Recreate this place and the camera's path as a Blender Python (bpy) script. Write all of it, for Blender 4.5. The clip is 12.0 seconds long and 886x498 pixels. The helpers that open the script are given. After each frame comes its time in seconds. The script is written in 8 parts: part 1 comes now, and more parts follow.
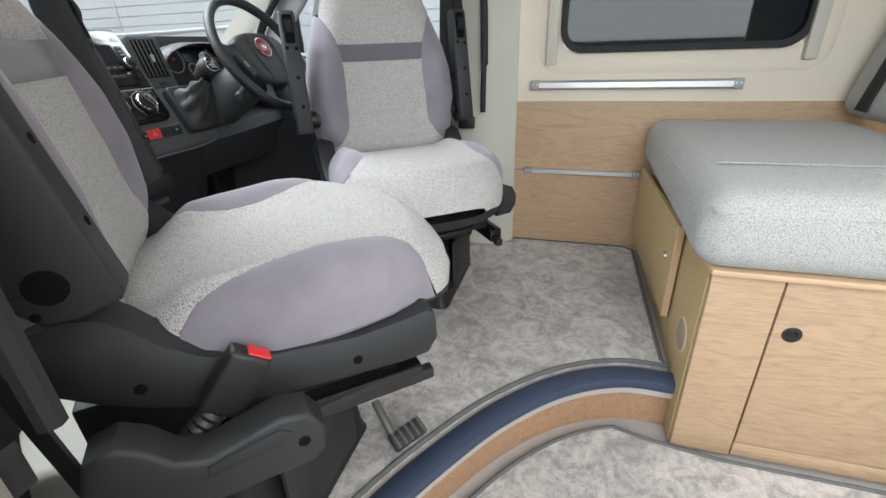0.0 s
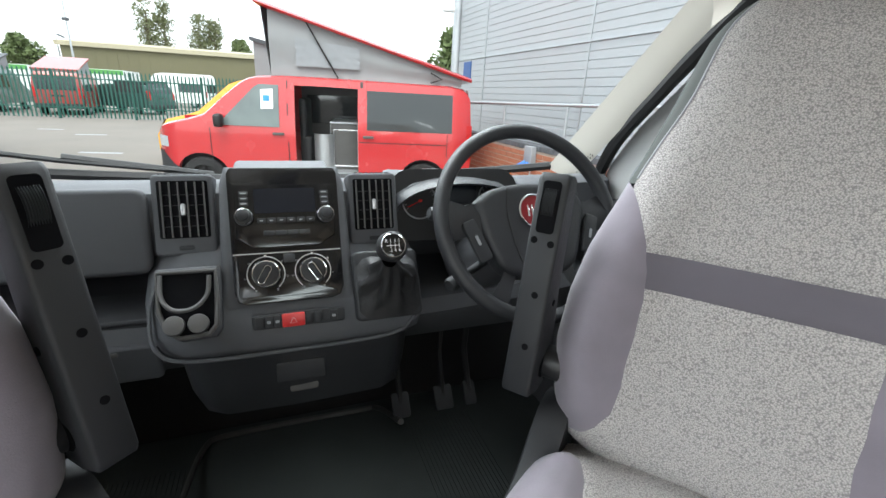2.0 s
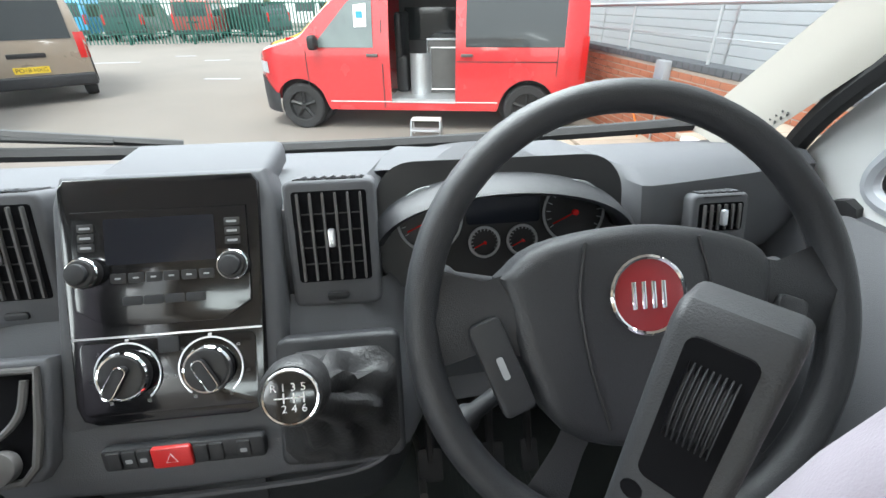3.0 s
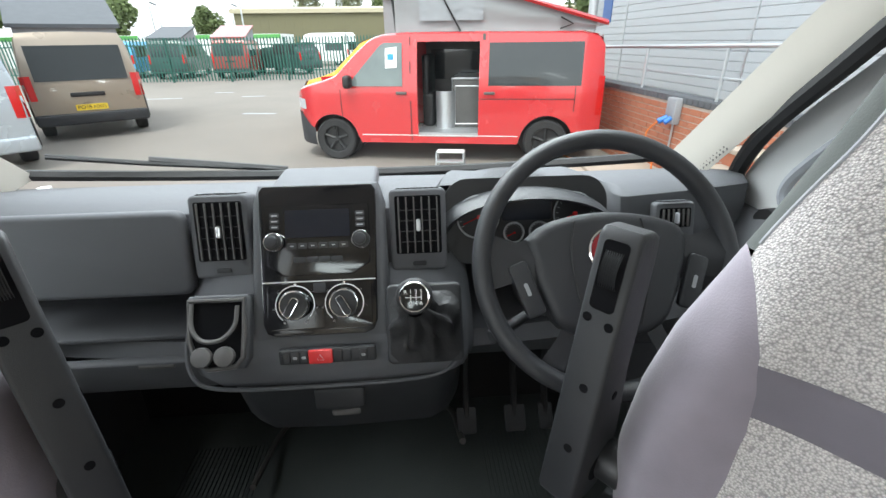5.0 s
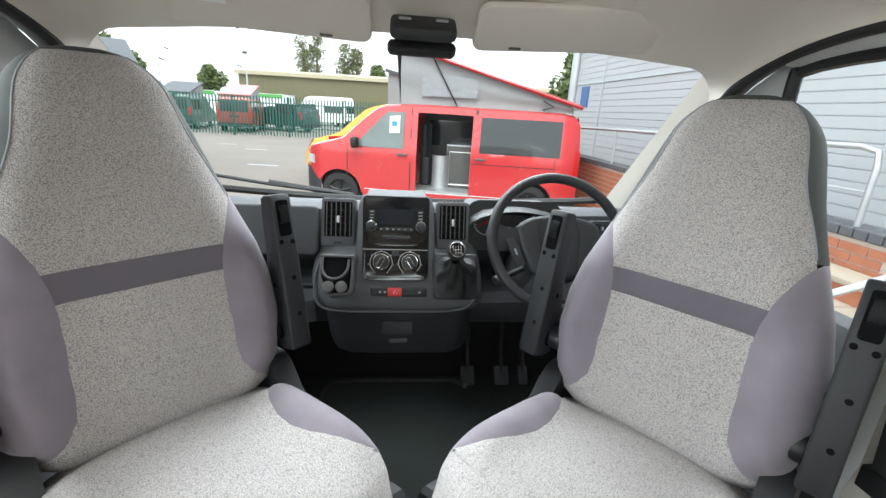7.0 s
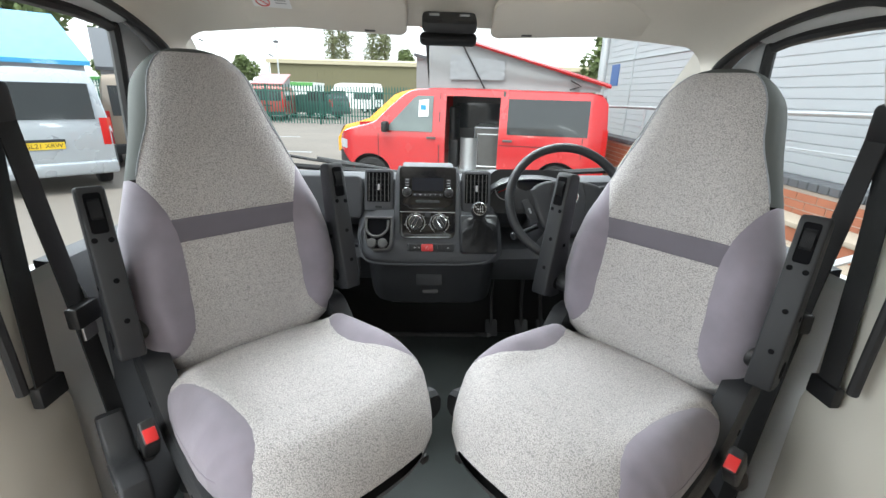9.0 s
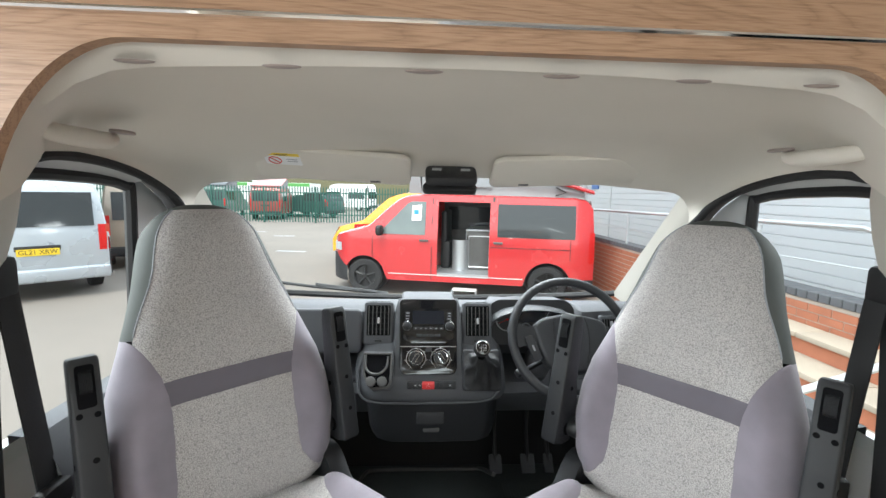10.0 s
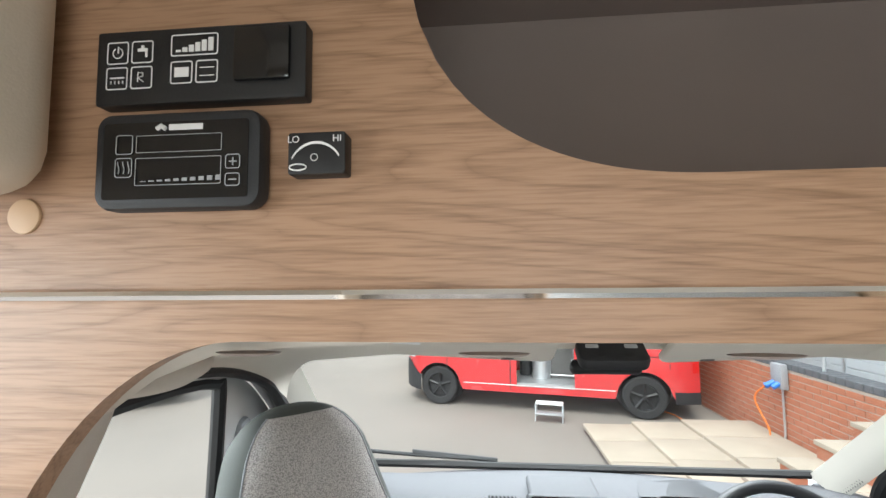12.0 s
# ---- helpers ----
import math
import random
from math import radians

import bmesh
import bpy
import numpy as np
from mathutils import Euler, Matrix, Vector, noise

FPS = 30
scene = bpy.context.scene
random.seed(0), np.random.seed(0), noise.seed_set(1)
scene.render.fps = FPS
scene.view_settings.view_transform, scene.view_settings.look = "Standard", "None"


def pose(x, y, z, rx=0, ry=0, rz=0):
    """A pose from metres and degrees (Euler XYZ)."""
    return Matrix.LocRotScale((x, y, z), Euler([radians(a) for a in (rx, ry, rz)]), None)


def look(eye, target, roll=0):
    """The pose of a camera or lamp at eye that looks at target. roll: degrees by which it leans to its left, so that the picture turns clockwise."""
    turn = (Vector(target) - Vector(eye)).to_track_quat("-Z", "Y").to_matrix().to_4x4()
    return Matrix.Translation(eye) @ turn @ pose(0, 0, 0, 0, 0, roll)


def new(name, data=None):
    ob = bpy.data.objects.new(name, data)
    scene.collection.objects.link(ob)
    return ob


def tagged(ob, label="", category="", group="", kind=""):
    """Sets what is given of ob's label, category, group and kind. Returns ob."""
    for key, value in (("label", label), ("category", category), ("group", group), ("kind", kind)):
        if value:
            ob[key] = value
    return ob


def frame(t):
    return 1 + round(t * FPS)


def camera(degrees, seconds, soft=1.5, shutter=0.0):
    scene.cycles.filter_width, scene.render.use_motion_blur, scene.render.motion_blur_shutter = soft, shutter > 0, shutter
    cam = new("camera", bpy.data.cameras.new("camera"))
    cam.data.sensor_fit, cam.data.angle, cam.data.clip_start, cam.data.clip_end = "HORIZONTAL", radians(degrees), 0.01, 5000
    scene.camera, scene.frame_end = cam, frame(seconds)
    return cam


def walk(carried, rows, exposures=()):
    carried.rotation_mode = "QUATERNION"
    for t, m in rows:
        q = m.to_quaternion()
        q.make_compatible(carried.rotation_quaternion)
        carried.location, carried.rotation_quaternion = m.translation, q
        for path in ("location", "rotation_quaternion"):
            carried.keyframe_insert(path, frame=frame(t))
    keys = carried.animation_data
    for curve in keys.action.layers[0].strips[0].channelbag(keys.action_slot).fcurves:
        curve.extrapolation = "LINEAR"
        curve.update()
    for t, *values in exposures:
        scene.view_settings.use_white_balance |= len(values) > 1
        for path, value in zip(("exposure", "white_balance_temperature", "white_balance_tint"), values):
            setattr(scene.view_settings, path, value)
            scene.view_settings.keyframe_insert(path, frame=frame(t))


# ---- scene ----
cam = camera(90.4, 12.0)
# The path: seconds, eye, target, roll.
PATH = [
    (0, (-0.959, -0.178, 0.882), (0.775, 0.354, 0.038), -2.1),
    (0.5, (-0.715, -0.072, 0.938), (0.847, 0.688, -0.052), -3.5),
    (1, (-0.586, -0.054, 0.928), (0.894, 0.948, 0.029), -1.3),
    (1.5, (-0.245, -0.026, 0.976), (0.941, 1.46, 0.355), 1.6),
    (2, (-0.013, 0.137, 1.097), (0.675, 1.9, 0.451), 3.1),
    (2.5, (0.193, 0.44, 1.092), (0.503, 2.239, 0.276), 0.7),
    (3, (0.259, 0.593, 1.114), (0.459, 2.325, 0.135), -0.4),
    (5, (0.175, 0.3, 1.184), (0.299, 2.103, 0.327), -0.8),
    (5.5, (0.088, 0.105, 1.202), (0.215, 1.981, 0.518), -0.2),
    (6, (-0.027, -0.079, 1.189), (0.127, 1.815, 0.563), 1.0),
    (6.5, (-0.063, -0.196, 1.214), (0.121, 1.701, 0.608), 2.2),
    (7, (0.002, -0.305, 1.214), (0.213, 1.592, 0.617), 3.2),
    (7.5, (0.021, -0.457, 1.194), (0.19, 1.428, 0.548), 3.0),
    (9.3, (-0.015, -0.554, 1.213), (0.062, 1.33, 0.547), 1.5),
    (9.5, (-0.022, -0.534, 1.263), (0.061, 1.384, 0.704), 1.4),
    (10, (-0.042, -0.504, 1.344), (0.072, 1.476, 1.086), 1.2),
    (10.5, (-0.056, -0.465, 1.409), (0.069, 1.531, 1.367), 1.0),
    (11, (-0.11, -0.376, 1.464), (0.108, 1.61, 1.57), 1.0),
    (11.5, (-0.188, -0.267, 1.492), (-0.033, 1.723, 1.626), 0.6),
    (12, (-0.228, -0.22, 1.552), (-0.407, 1.766, 1.704), -0.5),
]
walk(cam, [(t, look(eye, target, roll)) for t, eye, target, roll in PATH], exposures=[(t, stops, 6250, 5) for t, stops in ((0.0, 1.15), (0.5, 1.4), (1.0, 1.3), (1.5, 0.98), (2.0, 1.2), (3.0, 1.55), (5.0, 1.35), (5.5, 1.2), (7.0, 1.3), (9.5, 1.35), (10.0, 1.45), (10.5, 1.4), (11.0, 1.45), (12.0, 1.5))])

# ---- world and light ----
world = bpy.data.worlds.new("world")
scene.world = world
world.use_nodes = True
wn, wl = world.node_tree.nodes, world.node_tree.links
sky = wn.new("ShaderNodeTexSky")
sky.sky_type, sky.sun_disc = "NISHITA", False
sky.sun_elevation, sky.sun_rotation = radians(52), radians(200)
sky.dust_density, sky.air_density, sky.ozone_density = 4.0, 1.6, 1.0
wmix = wn.new("ShaderNodeMix")
wmix.data_type = "RGBA"
wmix.inputs[0].default_value = 0.72
wl.new(sky.outputs[0], wmix.inputs[6])
cloud = wn.new("ShaderNodeTexNoise")
cloud.inputs["Scale"].default_value, cloud.inputs["Detail"].default_value = 2.2, 5
cramp = wn.new("ShaderNodeValToRGB")
cramp.color_ramp.elements[0].position, cramp.color_ramp.elements[0].color = 0.3, (8.2, 8.6, 9.2, 1)
cramp.color_ramp.elements[1].position, cramp.color_ramp.elements[1].color = 0.7, (11.5, 11.6, 11.8, 1)
wl.new(cloud.outputs[0], cramp.inputs[0])
wl.new(cramp.outputs[0], wmix.inputs[7])
wl.new(wmix.outputs[2], wn["Background"].inputs[0])
wn["Background"].inputs[1].default_value = 0.12

sun = new("sun", bpy.data.lights.new("sun", "SUN"))
sun.data.energy, sun.data.angle, sun.data.color = 1.0, radians(25), (1.0, 0.96, 0.9)
sun.matrix_world = look((0, 0, 0), (0.15, 0.55, -1.0))


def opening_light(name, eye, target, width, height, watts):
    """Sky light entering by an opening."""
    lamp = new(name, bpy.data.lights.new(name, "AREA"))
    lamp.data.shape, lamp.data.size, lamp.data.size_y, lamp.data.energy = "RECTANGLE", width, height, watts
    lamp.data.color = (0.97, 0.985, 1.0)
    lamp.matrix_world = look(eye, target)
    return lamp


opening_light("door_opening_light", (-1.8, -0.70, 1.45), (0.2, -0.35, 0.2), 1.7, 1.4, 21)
# lamp at the added rear window, brightens the seat backs
opening_light("added_rear_window_light", (0.10, -1.80, 1.28), (0.05, 0.3, 0.55), 1.1, 0.55, 5.5)
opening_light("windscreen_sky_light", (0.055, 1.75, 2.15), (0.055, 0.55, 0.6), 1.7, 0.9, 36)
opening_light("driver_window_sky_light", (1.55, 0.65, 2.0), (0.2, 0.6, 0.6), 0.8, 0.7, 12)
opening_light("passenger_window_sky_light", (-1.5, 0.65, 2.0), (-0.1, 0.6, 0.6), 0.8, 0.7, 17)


# ---- materials ----
def mat(name, color, rough=0.6, metal=0.0, vary=0.12, scale=8.0, bump=0.0, bump_scale=200.0, coat=0.0, sheen=0.0, streak=None, rvary=0.1):
    m = bpy.data.materials.new(name)
    m.use_nodes = True
    nt = m.node_tree
    n, l = nt.nodes, nt.links
    b = n["Principled BSDF"]
    co = n.new("ShaderNodeTexCoord")
    src = co.outputs["Object"]
    if streak:
        mp = n.new("ShaderNodeMapping")
        mp.inputs["Scale"].default_value = streak
        l.new(src, mp.inputs[0])
        src = mp.outputs[0]
    big = n.new("ShaderNodeTexNoise")
    big.inputs["Scale"].default_value, big.inputs["Detail"].default_value = scale, 6
    l.new(src, big.inputs["Vector"])
    rmp = n.new("ShaderNodeMix")
    rmp.data_type = "RGBA"
    rmp.inputs[6].default_value = (*[c * (1 - vary) for c in color], 1)
    rmp.inputs[7].default_value = (*[min(1, c * (1 + vary)) for c in color], 1)
    l.new(big.outputs[0], rmp.inputs[0])
    l.new(rmp.outputs[2], b.inputs["Base Color"])
    b.inputs["Metallic"].default_value = metal
    mr = n.new("ShaderNodeMapRange")
    mr.inputs["To Min"].default_value, mr.inputs["To Max"].default_value = max(0.02, rough - rvary), min(1, rough + rvary)
    l.new(big.outputs[0], mr.inputs["Value"])
    l.new(mr.outputs[0], b.inputs["Roughness"])
    b.inputs["Coat Weight"].default_value = coat
    b.inputs["Sheen Weight"].default_value = sheen
    if bump:
        fine = n.new("ShaderNodeTexNoise")
        fine.inputs["Scale"].default_value, fine.inputs["Detail"].default_value = bump_scale, 3
        l.new(src, fine.inputs["Vector"])
        bp = n.new("ShaderNodeBump")
        bp.inputs["Strength"].default_value, bp.inputs["Distance"].default_value = bump, 0.002
        l.new(fine.outputs[0], bp.inputs["Height"])
        l.new(bp.outputs[0], b.inputs["Normal"])
    return m


def weave_mat(name, light, dark, cell=240.0):
    """Coarse grey boucle weave."""
    m = bpy.data.materials.new(name)
    m.use_nodes = True
    n, l = m.node_tree.nodes, m.node_tree.links
    b = n["Principled BSDF"]
    co = n.new("ShaderNodeTexCoord")
    vo = n.new("ShaderNodeTexVoronoi")
    vo.inputs["Scale"].default_value, vo.inputs["Randomness"].default_value = cell, 1.0
    l.new(co.outputs["Object"], vo.inputs["Vector"])
    big = n.new("ShaderNodeTexNoise")
    big.inputs["Scale"].default_value, big.inputs["Detail"].default_value = 120, 3
    l.new(co.outputs["Object"], big.inputs["Vector"])
    ad = n.new("ShaderNodeMath")
    ad.operation = "MULTIPLY_ADD"
    ad.inputs[1].default_value, ad.inputs[2].default_value = 0.08, -0.04
    l.new(big.outputs[0], ad.inputs[0])
    sm = n.new("ShaderNodeMath")
    sm.operation = "ADD"
    l.new(vo.outputs["Distance"], sm.inputs[0])
    l.new(ad.outputs[0], sm.inputs[1])
    rp = n.new("ShaderNodeValToRGB")
    rp.color_ramp.elements[0].position, rp.color_ramp.elements[0].color = 0.16, (*light, 1)
    rp.color_ramp.elements[1].position, rp.color_ramp.elements[1].color = 0.80, (*dark, 1)
    l.new(sm.outputs[0], rp.inputs[0])
    l.new(rp.outputs[0], b.inputs["Base Color"])
    b.inputs["Roughness"].default_value = 0.95
    b.inputs["Sheen Weight"].default_value = 0.15
    bp = n.new("ShaderNodeBump")
    bp.invert = True
    bp.inputs["Strength"].default_value, bp.inputs["Distance"].default_value = 0.5, 0.003
    l.new(vo.outputs["Distance"], bp.inputs["Height"])
    l.new(bp.outputs[0], b.inputs["Normal"])
    return m


def wood_mat(name, base, dark, axis="X", scale=1.0):
    """Light oak laminate with a long grain."""
    m = bpy.data.materials.new(name)
    m.use_nodes = True
    n, l = m.node_tree.nodes, m.node_tree.links
    b = n["Principled BSDF"]
    co = n.new("ShaderNodeTexCoord")
    mp = n.new("ShaderNodeMapping")
    long, cross = 1.3 * scale, 11.0 * scale
    mp.inputs["Scale"].default_value = {"X": (long, cross, cross), "Y": (cross, long, cross), "Z": (cross, cross, long)}[axis]
    l.new(co.outputs["Object"], mp.inputs[0])
    wv = n.new("ShaderNodeTexNoise")
    wv.inputs["Scale"].default_value, wv.inputs["Detail"].default_value, wv.inputs["Distortion"].default_value = 1.0, 3, 1.1
    l.new(mp.outputs[0], wv.inputs["Vector"])
    rings = n.new("ShaderNodeMath")
    rings.operation = "MULTIPLY"
    rings.inputs[1].default_value = 26.0
    l.new(wv.outputs[0], rings.inputs[0])
    fr = n.new("ShaderNodeMath")
    fr.operation = "PINGPONG"
    fr.inputs[1].default_value = 1.0
    l.new(rings.outputs[0], fr.inputs[0])
    sharp = n.new("ShaderNodeMath")
    sharp.operation = "POWER"
    sharp.inputs[1].default_value = 0.4
    l.new(fr.outputs[0], sharp.inputs[0])
    fine = n.new("ShaderNodeTexNoise")
    mp2 = n.new("ShaderNodeMapping")
    long, cross = 26.0 * scale, 520.0 * scale
    mp2.inputs["Scale"].default_value = {"X": (long, cross, cross), "Y": (cross, long, cross), "Z": (cross, cross, long)}[axis]
    l.new(co.outputs["Object"], mp2.inputs[0])
    l.new(mp2.outputs[0], fine.inputs["Vector"])
    fine.inputs["Scale"].default_value, fine.inputs["Detail"].default_value = 1.0, 4
    ad = n.new("ShaderNodeMath")
    ad.operation = "MULTIPLY_ADD"
    ad.inputs[1].default_value = 0.36
    l.new(sharp.outputs[0], ad.inputs[0])
    l.new(fine.outputs[0], ad.inputs[2])
    rp = n.new("ShaderNodeValToRGB")
    rp.color_ramp.elements[0].position, rp.color_ramp.elements[0].color = 0.42, (*dark, 1)
    rp.color_ramp.elements[1].position, rp.color_ramp.elements[1].color = 0.90, (*base, 1)
    l.new(ad.outputs[0], rp.inputs[0])
    l.new(rp.outputs[0], b.inputs["Base Color"])
    b.inputs["Roughness"].default_value = 0.45
    bp = n.new("ShaderNodeBump")
    bp.inputs["Strength"].default_value, bp.inputs["Distance"].default_value = 0.12, 0.001
    l.new(fine.outputs[0], bp.inputs["Height"])
    l.new(bp.outputs[0], b.inputs["Normal"])
    return m


def pile_mat(name, light, dark):
    """Brushed carpet pile: patches of lying pile, tufts and fibre grain."""
    m = bpy.data.materials.new(name)
    m.use_nodes = True
    n, l = m.node_tree.nodes, m.node_tree.links
    b = n["Principled BSDF"]
    co = n.new("ShaderNodeTexCoord")
    outs = []
    for sc, det, dist in ((11, 8, 1.2), (45, 6, 0.6), (420, 3, 0.0)):
        t = n.new("ShaderNodeTexNoise")
        t.inputs["Scale"].default_value, t.inputs["Detail"].default_value, t.inputs["Distortion"].default_value = sc, det, dist
        t.inputs["Roughness"].default_value = 0.7
        l.new(co.outputs["Object"], t.inputs["Vector"])
        outs.append(t.outputs[0])
    acc = None
    for o, w in zip(outs, (0.45, 0.25, 0.30)):
        k = n.new("ShaderNodeMath")
        k.operation = "MULTIPLY_ADD"
        k.inputs[1].default_value = w
        k.inputs[2].default_value = 0.0
        l.new(o, k.inputs[0])
        if acc is not None:
            l.new(acc, k.inputs[2])
        acc = k.outputs[0]
    rp = n.new("ShaderNodeValToRGB")
    rp.color_ramp.elements[0].position, rp.color_ramp.elements[0].color = 0.44, (*dark, 1)
    rp.color_ramp.elements[1].position, rp.color_ramp.elements[1].color = 0.565, (*light, 1)
    l.new(acc, rp.inputs[0])
    l.new(rp.outputs[0], b.inputs["Base Color"])
    b.inputs["Roughness"].default_value = 1.0
    b.inputs["Sheen Weight"].default_value = 0.3
    bp = n.new("ShaderNodeBump")
    bp.inputs["Strength"].default_value, bp.inputs["Distance"].default_value = 0.8, 0.003
    l.new(outs[2], bp.inputs["Height"])
    l.new(bp.outputs[0], b.inputs["Normal"])
    return m


def glass_mat(name, color=(1, 1, 1), alpha=0.12, rough=0.02, gloss=0.5):
    """A thin pane: mostly clear, with a real gloss on it."""
    m = bpy.data.materials.new(name)
    m.use_nodes = True
    n, l = m.node_tree.nodes, m.node_tree.links
    n.remove(n["Principled BSDF"])
    tr = n.new("ShaderNodeBsdfTransparent")
    tr.inputs[0].default_value = (*color, 1)
    gl = n.new("ShaderNodeBsdfGlossy")
    gl.inputs["Roughness"].default_value = rough
    fz = n.new("ShaderNodeLayerWeight")
    fz.inputs["Blend"].default_value = 0.5
    pw = n.new("ShaderNodeMath")
    pw.operation = "POWER"
    pw.inputs[1].default_value = 5.0
    l.new(fz.outputs["Facing"], pw.inputs[0])
    ml = n.new("ShaderNodeMath")
    ml.operation = "MULTIPLY_ADD"
    ml.inputs[1].default_value, ml.inputs[2].default_value = gloss, alpha
    ml.use_clamp = True
    l.new(pw.outputs[0], ml.inputs[0])
    mx = n.new("ShaderNodeMixShader")
    l.new(ml.outputs[0], mx.inputs[0])
    l.new(tr.outputs[0], mx.inputs[1])
    l.new(gl.outputs[0], mx.inputs[2])
    l.new(mx.outputs[0], n["Material Output"].inputs["Surface"])
    return m


